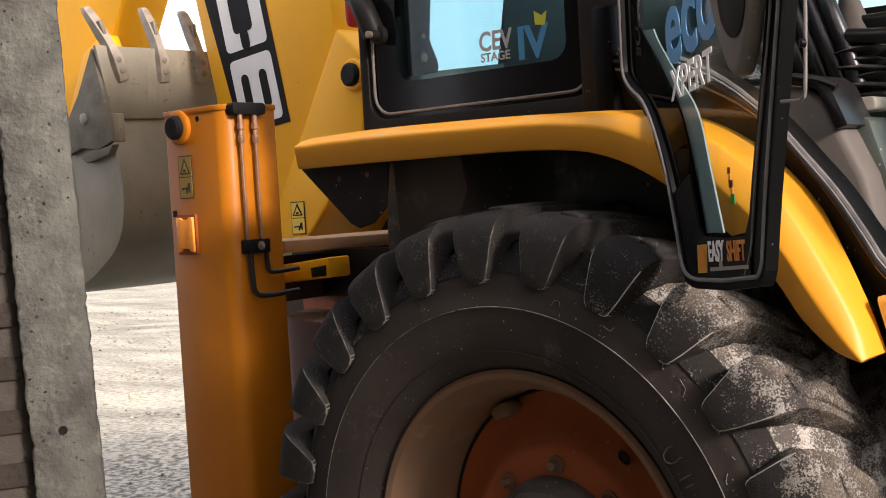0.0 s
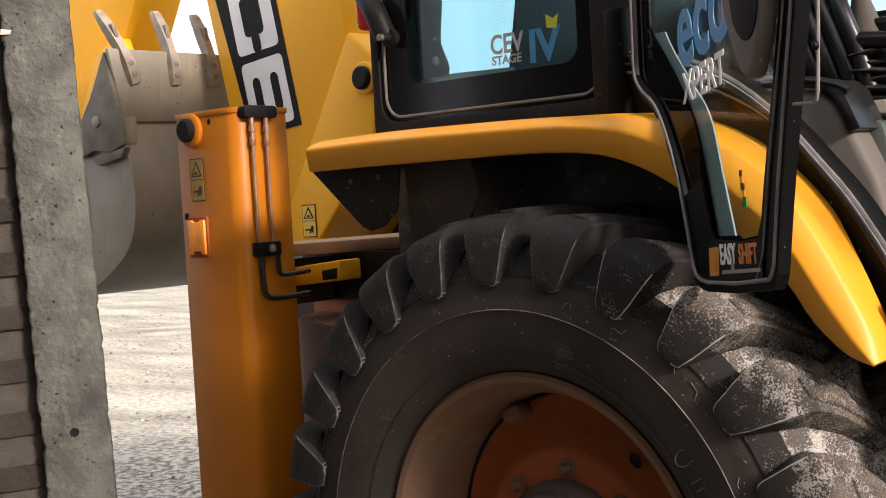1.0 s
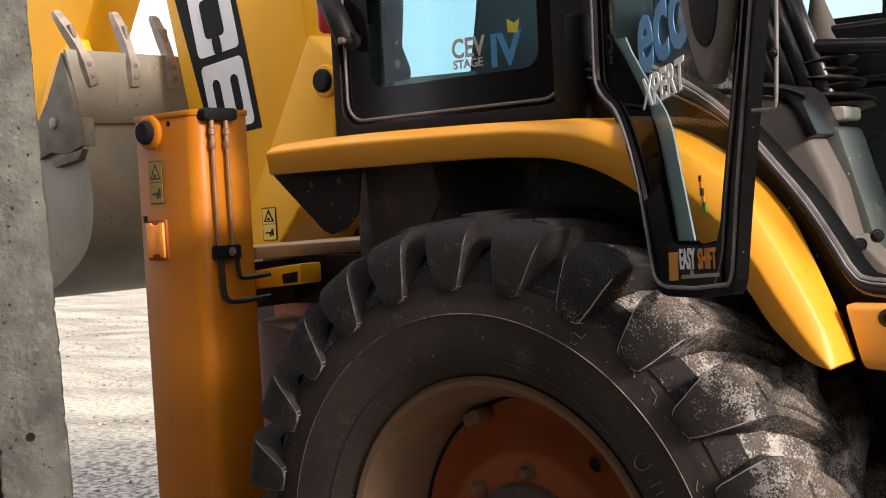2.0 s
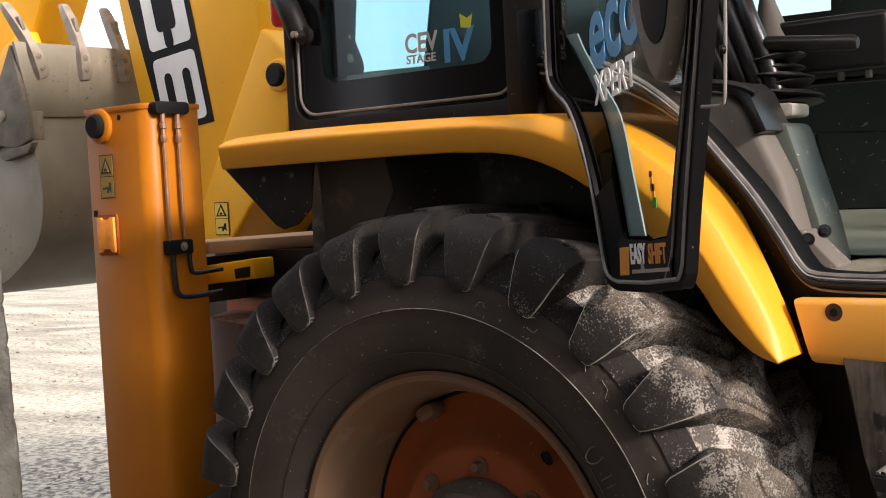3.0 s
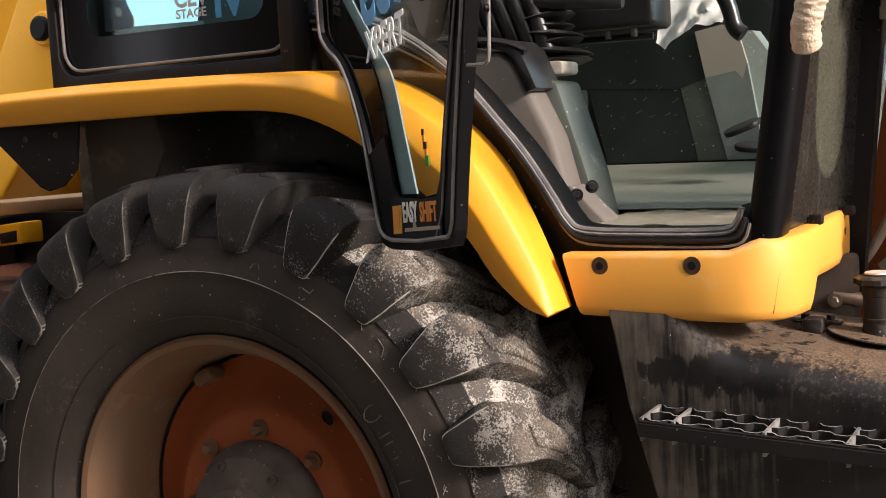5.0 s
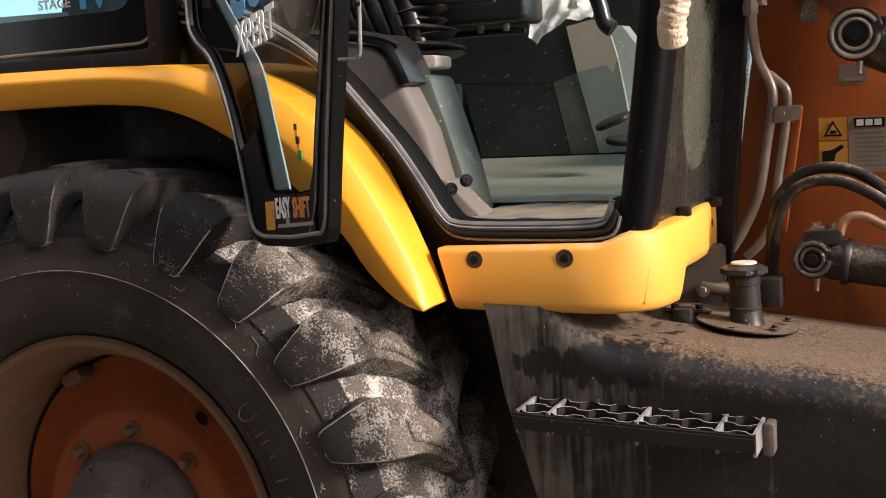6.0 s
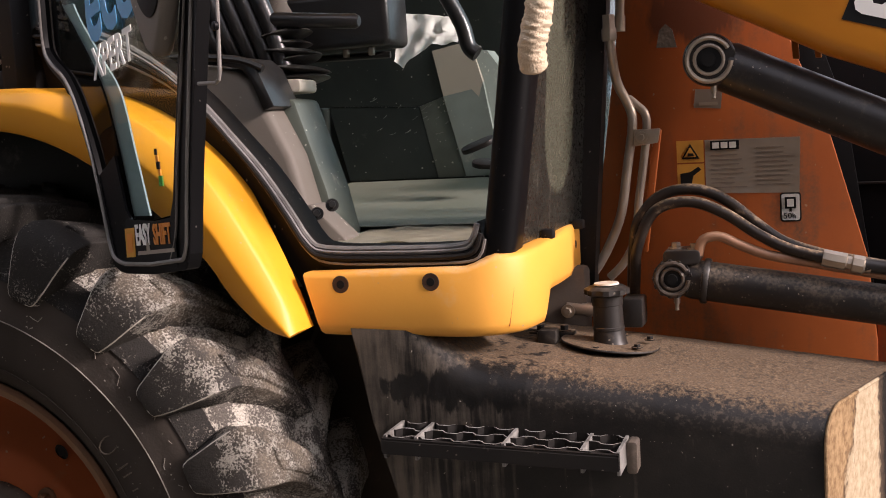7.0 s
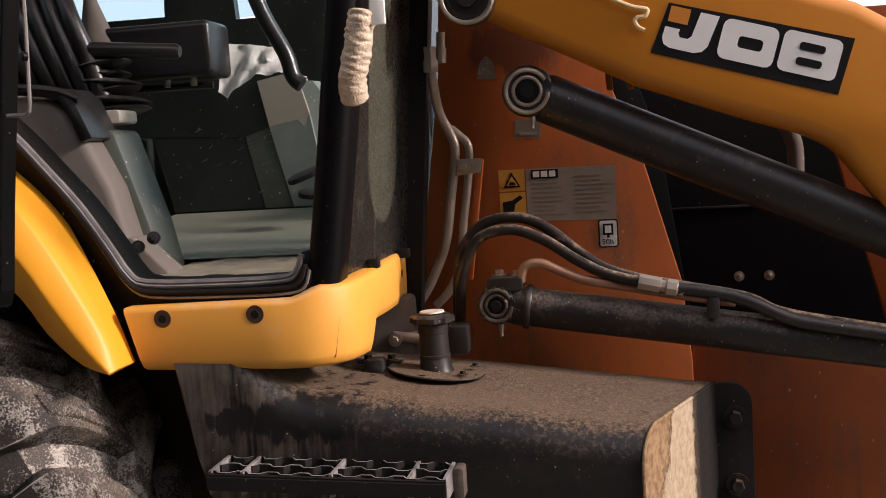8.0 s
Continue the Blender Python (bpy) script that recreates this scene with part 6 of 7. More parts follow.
    x0, x1, y0, y1, zt, h = 0.858, 1.242, 0.035, 0.175, 0.975, 0.025
    def slope(x):
        return zt - 0.045 * (x - x0)
    part("step_front", loft([[(x, y0, slope(x)), (x, y0 - 0.011, slope(x) - 0.004), (x, y0 - 0.012, slope(x) - h), (x, y0 - 0.008, slope(x) - h), (x, y0 - 0.009, slope(x))] for x in np.linspace(x0, x1, 9)]), "black", step, "black pressed step front")
    for k in range(4):
        y = y0 + 0.004 + k * (y1 - y0 - 0.01) / 3
        bm = bmesh.new()
        secs = []
        for i in range(97):
            x = x0 + (x1 - x0) * i / 96
            ph = (i / 96 * 7.5 + 0.5 * (k % 2)) % 1
            wob = 0.0062 * max(-1, min(1, 3.2 * (abs(2 * ph - 1) * 2 - 1)))
            secs.append([(x, y + wob - 0.0019, slope(x) + 0.002), (x, y + wob + 0.0019, slope(x) + 0.002), (x, y + wob + 0.0019, slope(x) - 0.024), (x, y + wob - 0.0019, slope(x) - 0.024)])
        loft(secs, bm)
        bmesh.ops.recalc_face_normals(bm, faces=bm.faces)
        for f in bm.faces:
            f.material_index = 1 if f.normal.z > 0.7 else 0
        part("step_rib", bm, "black", step).data.materials.append(M["worn"])
    for x in (x0 + 0.002, x0 + 0.055, x0 + 0.20, x0 + 0.325, x1 - 0.002):
        part("step_bar", prism([(y0, slope(x) + 0.003), (y1 - 0.004, slope(x) + 0.003), (y1 - 0.004, slope(x) - 0.035), (y0, slope(x) - 0.035)], x - 0.0025, x + 0.0025, "yz", 0.0), "worn", step)
    part("step_bracket", prism(rounded(x1 + 0.001, x1 + 0.018, slope(x1) - 0.05, slope(x1) + 0.002, 0.005, 3), 0.095, 0.13, "xz", 0.002), "hub", step)


rest = set(machine.children)
fuel_tank()


def front_frame():
    part("tower_plate", prism([(1.045, 0.55), (1.053, 1.064), (1.091, 1.183), (1.154, 1.615), (1.175, 1.95), (1.40, 1.95), (1.47, 1.66), (1.565, 1.406), (1.63, 1.165), (1.645, 1.0), (1.645, 0.55)], 0.72, 0.745, "xz", 0.003), "orange", machine, "orange painted loader tower plate")
    part("chassis_side", prism([(1.645, 0.45), (1.645, 1.035), (2.25, 1.03), (2.25, 0.45)], 0.735, 0.76, "xz", 0.003), "grimy_orange", machine, "dusty orange painted chassis side, darkened for shade")
    part("tower_inner", prism([(1.40, 0.9), (1.40, 1.95), (1.50, 1.75), (1.60, 1.45), (1.66, 1.0)], 1.02, 1.04, "xz", 0.002), "door_black", machine)
    part("engine_cover", box(1.20, 2.45, 1.06, 1.60, 0.5, 1.62, 0.02), "door_black", machine, "black engine cover behind the tower")
    part("front_plate", prism([(2.065, 1.01), (2.02, 1.18), (1.96, 1.41), (1.93, 1.55), (1.95, 1.7), (2.4, 1.7), (2.4, 1.01)], 0.88, 0.91, "xz", 0.002), "orange", machine, "orange front plate")
    for x in (1.767, 1.834):
        bolt(machine, (x, 1.0595, 1.126), (0, -1, 0), 0.007, 0.004)
    part("cover_slot", box(1.60, 1.83, 1.045, 1.06, 1.285, 1.29, 0.001), "black", machine)
    # loader arm
    arm = new("loader_arm")
    arm.parent = machine
    pts = [(1.14, 1.80), (1.20, 1.735), (1.297, 1.690), (1.43, 1.624), (1.561, 1.556), (1.731, 1.491), (1.848, 1.452), (1.906, 1.425), (1.99, 1.315), (2.12, 1.10), (2.32, 1.10), (2.20, 1.44), (2.08, 1.60), (1.95, 1.68), (1.70, 1.765), (1.45, 1.86), (1.25, 1.95), (1.14, 1.93)]
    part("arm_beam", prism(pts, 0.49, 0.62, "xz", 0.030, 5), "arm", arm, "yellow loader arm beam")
    part("pivot_boss", lathe([(0.052, -0.01), (0.052, 0.03), (0.046, 0.034), (0.034, 0.034), (0.034, 0.026), (0.020, 0.026), (0.018, 0.034), (0, 0.034)], (1.258, 0.495, 1.738), (0, -1, 0), 36), "cylinder", arm, "black greased pivot pin")
    part("pivot_ring", tube([(1.258 + 0.047 * math.cos(w), 0.463, 1.738 + 0.047 * math.sin(w)) for w in np.linspace(0, 2 * math.pi, 33)[:-1]], 0.005, 8, True), "steel", arm)
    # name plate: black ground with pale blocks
    u = Vector((1.943 - 1.618, 1.605 - 1.702))
    ang = math.degrees(math.atan2(u.y, u.x))
    plate = new("name_plate")
    plate.parent = arm
    plate.matrix_basis = pose(1.5855, 0.489, 1.6145, 90, 0, 0) @ Matrix.Rotation(radians(ang), 4, "Z")
    I = Matrix.Identity(4)
    flat([(0.0, 0.0), (0.339, 0.0), (0.342, 0.102), (0.010, 0.094)], I, "decal_black", plate, "ground")
    up = Matrix.Translation((0, 0, 0.0012))
    flat(rect(0.016, 0.052, 0.062, 0.090), up, "decal_orange", plate, "square")
    flat([(0.014, 0.052), (0.013, 0.032), (0.018, 0.021), (0.030, 0.016), (0.074, 0.016), (0.088, 0.021), (0.096, 0.032), (0.104, 0.089), (0.070, 0.089), (0.064, 0.044), (0.058, 0.038), (0.044, 0.038), (0.040, 0.044), (0.041, 0.052)], up, "decal_white", plate, "block")
    name_block(plate, up, 0.114, 0.214, 0.018, 0.090, 0.146, 0.190, 0.043, 0.064)
    flat(rounded(0.222, 0.326, 0.020, 0.093, 0.012, 3), up, "decal_white", plate, "block")
    for b0, b1 in ((0.036, 0.050), (0.063, 0.077)):
        flat(rounded(0.252, 0.298, b0, b1, 0.005, 2), Matrix.Translation((0, 0, 0.0024)), "decal_black", plate, "slot")
    for x in (1.496, 1.536):
        part("arm_tab", prism([(x, 1.606), (x + 0.013, 1.602), (x + 0.016, 1.555), (x + 0.004, 1.556)], 0.62, 0.66, "xz", 0.002), "arm", arm, "small yellow tab")
    part("bent_pipe", tube(spline([(1.79, 0.75, 1.51), (1.84, 0.75, 1.475), (1.862, 0.75, 1.43), (1.864, 0.75, 1.37)], 5), 0.017, 10), "hub", machine, "dull bent pipe")
    # lift cylinder and lower cylinder
    for nm, a, b, r, ry in (("lift_cylinder", Vector((1.355, 0.56, 1.561)), Vector((2.32, 0.56, 1.115)), 0.047, 0.045), ("crowd_cylinder", Vector((1.278, 0.52, 1.162)), Vector((2.30, 0.52, 1.005)), 0.037, 0.034)):
        cyl = new(nm)
        cyl.parent = machine
        d = (b - a).normalized()
        L = (b - a).length
        part("barrel", lathe([(0, 0.02), (r * 0.9, 0.02), (r, 0.034), (r, L), (0, L)], a, d, 36), "cylinder" if nm == "lift_cylinder" else "cylinder_dusty", cyl, "black painted cylinder barrel")
        part("eye", lathe([(ry * 0.55, -ry), (ry, -ry * 0.95), (ry * 1.08, -ry * 0.8), (ry * 1.08, ry * 0.8), (ry, ry), (0, ry)], a, (0, 1, 0), 32), "cylinder", cyl)
        part("pin", lathe([(0, -0.008), (ry * 0.28, -0.008), (ry * 0.28, 0.0), (ry * 0.5, 0.0), (ry * 0.5, 0.02)], a + Vector((0, -ry, 0)), (0, 1, 0), 24), "decal_black", cyl)
        part("circlip", tube([(a.x + ry * 0.88 * math.cos(w), a.y - ry * 1.02, a.z + ry * 0.88 * math.sin(w)) for w in np.linspace(0.5, 6.2, 30)], 0.0045, 8), "steel" if nm == "lift_cylinder" else "hub", cyl, "worn retaining ring")
        part("inner_ring", tube([(a.x + ry * 0.58 * math.cos(w), a.y - ry * 1.0, a.z + ry * 0.58 * math.sin(w)) for w in np.linspace(0, 6.283, 25)[:-1]], 0.0035, 8, True), "pipe" if nm == "lift_cylinder" else "hub", cyl)
        part("grease_nipple", lathe([(0.006, 0), (0.006, 0.012), (0.004, 0.016), (0.004, 0.026), (0, 0.028)], a + Vector((0.006, -ry * 0.6, -ry)), (0, -0.2, -1), 12), "steel", cyl)
        if nm == "crowd_cylinder":
            part("gland_ring", lathe([(r * 0.9, 0.052), (r * 1.14, 0.053), (r * 1.16, 0.055), (r * 1.16, 0.062), (r * 1.1, 0.065), (r * 0.9, 0.065)], a, d, 32), "cylinder", cyl)
            knobs = bmesh.new()
            for j in range(13):
                w = 2 * math.pi * j / 13 + 0.2
                o = a + Vector((ry * 1.04 * math.cos(w), -ry * 0.98, ry * 1.04 * math.sin(w)))
                lathe([(0, -0.004), (0.0042, -0.003), (0.0045, 0.001), (0, 0.002)], o, (math.cos(w), 0, math.sin(w)), 8, knobs)
            part("castle_nut", knobs, "cylinder", cyl, "grimy castellated nut")
            part("clamp", prism(rounded(1.262, 1.33, 1.188, 1.215, 0.008, 3), 0.485, 0.56, "xz", 0.004), "cylinder", cyl)
            bolt(cyl, (1.283, 0.52, 1.215), (0, 0, 1), 0.009, 0.008, "pipe")
            bolt(cyl, (1.318, 0.51, 1.215), (0, 0, 1), 0.008, 0.007, "pipe")


def name_block(plate, up, a0, a1, b0, b1, c0, c1, e0, e1):
    """A pale rounded block with a slot."""
    o = rounded(a0, a1, b0, b1, 0.014, 3)
    i = rounded(c0, c1, e0, e1, 0.006, 3)
    part("block", ring(o, i, 0.0, 0.0008, "xy"), "decal_white", plate).matrix_basis = up


front_frame()


def tower_labels():
    f = side_plane(0, 0.7195, 0)
    lab = new("safety_label")
    lab.parent = machine
    flat(rect(1.268, 1.3215, 1.365, 1.409), f, "decal_worn", lab, "panel")
    flat(rect(1.268, 1.3215, 1.318, 1.362), f, "decal_worn", lab, "panel")
    g = side_plane(0, 0.7186, 0)
    flat([(1.277, 1.372), (1.313, 1.372), (1.295, 1.403)], g, "decal_black", lab, "triangle")
    flat([(1.283, 1.376), (1.307, 1.376), (1.295, 1.396)], side_plane(0, 0.7177, 0), "decal_worn", lab, "triangle_field")
    flat([(1.289, 1.377), (1.303, 1.378), (1.301, 1.383), (1.291, 1.384)], side_plane(0, 0.7168, 0), "decal_black", lab, "mark")
    flat([(1.274, 1.322), (1.296, 1.322), (1.300, 1.338), (1.316, 1.350), (1.310, 1.356), (1.294, 1.346), (1.274, 1.343)], g, "decal_black", lab, "mark")
    inf = new("info_label")
    inf.parent = machine
    flat([(1.324, 1.3015), (1.504, 1.2975), (1.508, 1.407), (1.324, 1.409)], f, "decal_grey", inf, "sheet", label="grey faded information label")
    flat(rect(1.335, 1.391, 1.388, 1.406), g, "decal_black", inf, "mark_ground")
    for i in range(3):
        flat(rect(1.339 + i * 0.0165, 1.352 + i * 0.0165, 1.391, 1.403), side_plane(0, 0.7177, 0), "decal_white", inf, "mark_block")
    rnd = random.Random(3)
    for c in (1.335, 1.424):
        for r in range(8 if c < 1.4 else 9):
            z = 1.376 - r * 0.0092 + (0.012 if c > 1.4 else 0)
            flat(rect(c, c + rnd.uniform(0.045, 0.074), z, z + 0.0024), side_plane(0, 0.7186, 0), "decal_faint", inf, "text_bar", 0.0003)
    hr = new("service_label")
    hr.parent = machine
    flat(rounded(1.4665, 1.507, 1.240, 1.298, 0.006, 3), f, "decal_black", hr, "border")
    flat(rounded(1.4695, 1.504, 1.243, 1.295, 0.004, 3), g, "decal_white", hr, "field")
    flat(rect(1.476, 1.497, 1.266, 1.289), side_plane(0, 0.7177, 0), "decal_black", hr, "symbol")
    flat(rect(1.480, 1.493, 1.270, 1.285), side_plane(0, 0.7168, 0), "decal_white", hr, "symbol_field")
    flat(rect(1.484, 1.489, 1.260, 1.268), side_plane(0, 0.7168, 0), "decal_black", hr, "symbol_stem")
    writing("50h", 0.0165, side_plane(1.4725, 0.7175, 1.2465), "decal_black", hr)
    flat([(1.305, 1.474), (1.358, 1.470), (1.362, 1.508), (1.309, 1.511)], f, "decal_faint", machine, "small_label", label="faded small label")
    flat(rect(1.316, 1.352, 1.478, 1.484), g, "decal_grey", machine, "text_bar")
    flat([(1.235, 1.598), (1.276, 1.596), (1.268, 1.632), (1.255, 1.644), (1.242, 1.632)], f, "hub", machine, "small_label")


tower_labels()


def hoses():
    def bar(name, pts, r, mat, label="", n=5, seg=10):
        return part(name, tube(spline(pts, n), r, seg), mat, machine, label)
    bar("steel_pipe", [(1.160, 0.60, 1.66), (1.161, 0.61, 1.60), (1.165, 0.64, 1.535), (1.183, 0.66, 1.488), (1.190, 0.66, 1.45), (1.176, 0.66, 1.36), (1.160, 0.66, 1.27), (1.130, 0.66, 1.20), (1.098, 0.66, 1.15), (1.065, 0.66, 1.115), (1.03, 0.66, 1.11)], 0.0095, "pipe", "bent steel hydraulic pipe")
    bar("steel_pipe", [(1.180, 0.685, 1.50), (1.196, 0.675, 1.487), (1.216, 0.67, 1.462), (1.212, 0.67, 1.40), (1.196, 0.67, 1.30), (1.185, 0.67, 1.22), (1.160, 0.67, 1.17), (1.13, 0.67, 1.14)], 0.0085, "pipe")
    part("pipe_nut", lathe([(0, 0), (0.014, 0), (0.016, 0.004), (0.016, 0.022), (0.013, 0.026), (0.013, 0.05), (0, 0.05)], (1.1605, 0.60, 1.612), (0, 0, 1), 6), "steel", machine)
    part("pipe_fitting", lathe([(0.011, 0), (0.011, 0.03), (0.009, 0.03), (0.009, 0.06), (0, 0.06)], (1.178, 0.62, 1.63), (0.05, 0, 1), 12), "steel", machine)
    part("pipe_clamp", prism([(1.192, 1.405), (1.240, 1.410), (1.246, 1.438), (1.196, 1.438)], 0.645, 0.655, "xz", 0.002), "pipe", machine, "steel pipe clamp")
    bolt(machine, (1.209, 0.645, 1.4225), (0, -1, 0), 0.007, 0.007)
    part("stay", prism([(1.228, 1.435), (1.244, 1.435), (1.208, 1.19), (1.196, 1.19)], 0.675, 0.69, "xz", 0.002), "orange", machine)
    bar("hydraulic_hose", [(1.196, 0.55, 1.10), (1.205, 0.52, 1.17), (1.212, 0.506, 1.216), (1.236, 0.506, 1.274), (1.269, 0.506, 1.299), (1.322, 0.506, 1.302), (1.378, 0.506, 1.278), (1.434, 0.502, 1.24), (1.489, 0.496, 1.212), (1.555, 0.487, 1.195)], 0.0105, "hose", "black dusty hydraulic hose", 6, 12)
    bar("hydraulic_hose", [(1.190, 0.57, 1.10), (1.197, 0.545, 1.18), (1.207, 0.532, 1.251), (1.222, 0.532, 1.282), (1.25, 0.532, 1.311), (1.288, 0.532, 1.324), (1.336, 0.532, 1.321), (1.382, 0.532, 1.298), (1.433, 0.532, 1.255), (1.479, 0.53, 1.222), (1.545, 0.52, 1.199), (1.62, 0.515, 1.183), (1.74, 0.512, 1.157), (1.82, 0.51, 1.122), (2.05, 0.505, 1.078)], 0.0105, "hose", "", 6, 12)
    part("hose_ferrule", lathe([(0.015, 0), (0.016, 0.002), (0.016, 0.040), (0.012, 0.042), (0.012, 0.05), (0.0165, 0.052), (0.0165, 0.07), (0.012, 0.074), (0.012, 0.084), (0, 0.085)], (1.545, 0.487, 1.197), (0.96, 0, -0.22), 8), "steel", machine, "bright crimped hose fitting")
    bar("steel_pipe", [(1.60, 0.487, 1.184), (1.68, 0.487, 1.172), (1.74, 0.487, 1.155), (1.817, 0.485, 1.118), (1.90, 0.482, 1.10), (2.05, 0.48, 1.075), (2.3, 0.48, 1.04)], 0.0125, "cylinder")
    bar("steel_pipe", [(1.325, 0.50, 1.205), (1.335, 0.50, 1.232), (1.365, 0.50, 1.238), (1.40, 0.50, 1.222), (1.45, 0.50, 1.202), (1.52, 0.50, 1.188), (1.62, 0.50, 1.168), (1.72, 0.50, 1.150)], 0.0095, "copper")
    part("pipe_bracket", box(1.668, 1.69, 0.475, 0.515, 1.125, 1.165, 0.003), "cylinder", machine)
    bar("steel_pipe", [(1.07, 0.52, 1.105), (1.12, 0.52, 1.10), (1.19, 0.52, 1.10)], 0.013, "pipe")
    bolt(machine, (1.075, 0.505, 1.10), (0, -1, 0), 0.008, 0.007)
    part("valve_block", box(1.185, 1.225, 0.46, 0.52, 1.075, 1.13, 0.005), "cylinder", machine)
    # wrapped grab handle on the front post
    part("grab_handle", tube(spline([(1.118, 0.17, 1.56), (1.13, 0.12, 1.585), (1.140, 0.10, 1.66), (1.155, 0.10, 1.80), (1.175, 0.10, 2.05), (1.17, 0.18, 2.1)], 5), 0.011, 10), "black", machine, "black grab handle")
    path = spline([(1.116, 0.13, 1.548), (1.118, 0.115, 1.58), (1.128, 0.105, 1.62), (1.138, 0.10, 1.66), (1.144, 0.10, 1.692)], 22)
    k1 = len(path) - 1
    bm = tube(path, 0.02, 20, radii=[0.0225 * min(1.0, 0.5 + 0.08 * k, 0.6 + 0.1 * (k1 - k)) for k in range(k1 + 1)])
    for v in bm.verts:
        q = Vector(v.co)
        v.co += (q - Vector((1.13, 0.11, q.z))).normalized() * (0.0028 * noise.noise((q.x * 40, q.y * 40, q.z * 60)) + 0.0007 * math.sin(q.z * 470 + q.x * 230 + 2.0 * noise.noise((q.x * 60, q.y * 60, q.z * 40))) + 0.0024 * noise.noise((q.x * 70, q.y * 70, q.z * 210)))
    part("handle_wrap", bm, "wrap", machine, "crinkled cream wrapping", sharp=80)
    part("handle_tag", box(1.158, 1.182, 0.088, 0.094, 1.665, 1.76, 0.002), "sheet", machine)
    # rope end on the loader arm
    rp = [(1.47, 0.482, 1.745), (1.52, 0.480, 1.716), (1.555, 0.480, 1.699), (1.575, 0.480, 1.694), (1.583, 0.480, 1.690), (1.578, 0.480, 1.680), (1.565, 0.480, 1.679), (1.560, 0.480, 1.672), (1.566, 0.480, 1.661), (1.577, 0.480, 1.655)]
    rope = part("rope", tube(spline(rp, 5), 0.0042, 8), "rope", None)
    rope.matrix_basis = FRONT
    tagged(rope, "knotted cream rope end tied on the loader arm", "rope")


hoses()
settle(rest)


LEG = [(-1.274, 0.15)] + [(-1.062 + 0.042 * math.sin(w), 0.192 - 0.042 * math.cos(w)) for w in np.linspace(0, math.pi / 2, 8)] + [(-1.02, 0.325), (-1.274, 0.325)]


def stabiliser():
    leg = new("stabiliser_leg")
    leg.parent = machine
    part("leg_casing", prism(LEG, 0.25, 1.71, "xy", 0.003), "leg", leg, "yellow stabiliser leg casing, darkened for shade", sharp=25)
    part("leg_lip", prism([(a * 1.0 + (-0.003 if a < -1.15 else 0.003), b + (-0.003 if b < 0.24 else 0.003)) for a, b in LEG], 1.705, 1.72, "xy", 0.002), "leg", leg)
    part("leg_boss", lathe([(0.046, 0), (0.046, 0.012), (0.040, 0.016), (0.030, 0.016), (0.0, 0.014)], (-1.205, 0.151, 1.672), (0, -1, 0), 28), "leg", leg)
    part("leg_plug", lathe([(0.032, 0.0), (0.032, 0.028), (0.026, 0.034), (0, 0.035)], (-1.205, 0.151, 1.672), (0, -1, 0), 24), "decal_black", leg, "black rubber plug")
    for x in (-1.255, -1.13):
        part("leg_hole", lathe([(0, 0.0006), (0.007, 0.0006), (0.008, 0)], (x, 0.15, 1.69), (0, -1, 0), 12), "decal_black", leg)
    part("leg_hole", box(-1.262, -1.245, 0.148, 0.151, 1.432, 1.450, 0.001), "decal_black", leg)
    part("leg_top_block", prism(rounded(0.165, 0.275, 1.690, 1.722, 0.01, 3), -1.03, -0.995, "yz", 0.004), "decal_black", leg, "black hose clamp block")
    part("lamp_body", prism(rounded(-1.242, -1.158, 1.328, 1.438, 0.006, 3), 0.143, 0.152, "xz", 0.002), "orange", leg)
    part("lamp_lens", prism([(-1.236, 1.336), (-1.222, 1.336), (-1.215, 1.345), (-1.185, 1.345), (-1.178, 1.336), (-1.164, 1.336), (-1.164, 1.43), (-1.18, 1.43), (-1.188, 1.424), (-1.212, 1.424), (-1.22, 1.43), (-1.236, 1.43)], 0.136, 0.144, "xz", 0.002), "amber", leg, "amber marker lens")
    warning_label(leg, side_plane(-1.224, 0.1492, 1.480), 0.060, 0.116)
    # pipes down the inner face
    for y, r in ((0.192, 0.0046), (0.240, 0.0046)):
        part("leg_pipe", tube([(-1.004, y, 1.665), (-1.004, y, 1.50), (-1.004, y, 1.355)], r, 10), "copper", leg, "copper-coloured pipe")
        part("pipe_nut", lathe([(0.0, 0), (0.007, 0), (0.009, 0.003), (0.009, 0.018), (0.006, 0.020), (0.006, 0.034), (0.0095, 0.036), (0.0095, 0.05), (0.007, 0.052), (0.007, 0.075), (0, 0.075)], (-1.004, y, 1.617), (0, 0, 1), 8), "copper", leg)
    part("pipe_clip", prism(rounded(0.178, 0.256, 1.325, 1.362, 0.005, 3), -1.016, -0.99, "yz", 0.003), "decal_black", leg)
    bolt(leg, (-0.99, 0.225, 1.345), (1, 0, 0), 0.007, 0.006, "pipe")
    part("leg_pipe", tube(spline([(-1.0, 0.195, 1.33), (-1.0, 0.197, 1.26), (-1.0, 0.205, 1.222), (-0.995, 0.24, 1.212), (-0.99, 0.345, 1.215)], 5), 0.0075, 10), "cylinder", leg)
    part("leg_pipe", tube(spline([(-1.0, 0.250, 1.33), (-1.0, 0.252, 1.29), (-0.998, 0.265, 1.272), (-0.99, 0.35, 1.275)], 5), 0.0065, 10), "cylinder", leg)
    # cross frame behind the wheel
    part("rear_rail", prism([(-1.29, 0.40), (-1.10, 0.40), (-0.99, 0.76), (-0.98, 1.80), (-1.29, 1.80)], 1.312, 1.347, "xy", 0.005), "dusty_yellow", machine, "dusty rear frame rail")
    part("rear_rail", box(-1.29, -0.80, 0.62, 1.80, 1.10, 1.17, 0.008), "orange", machine)
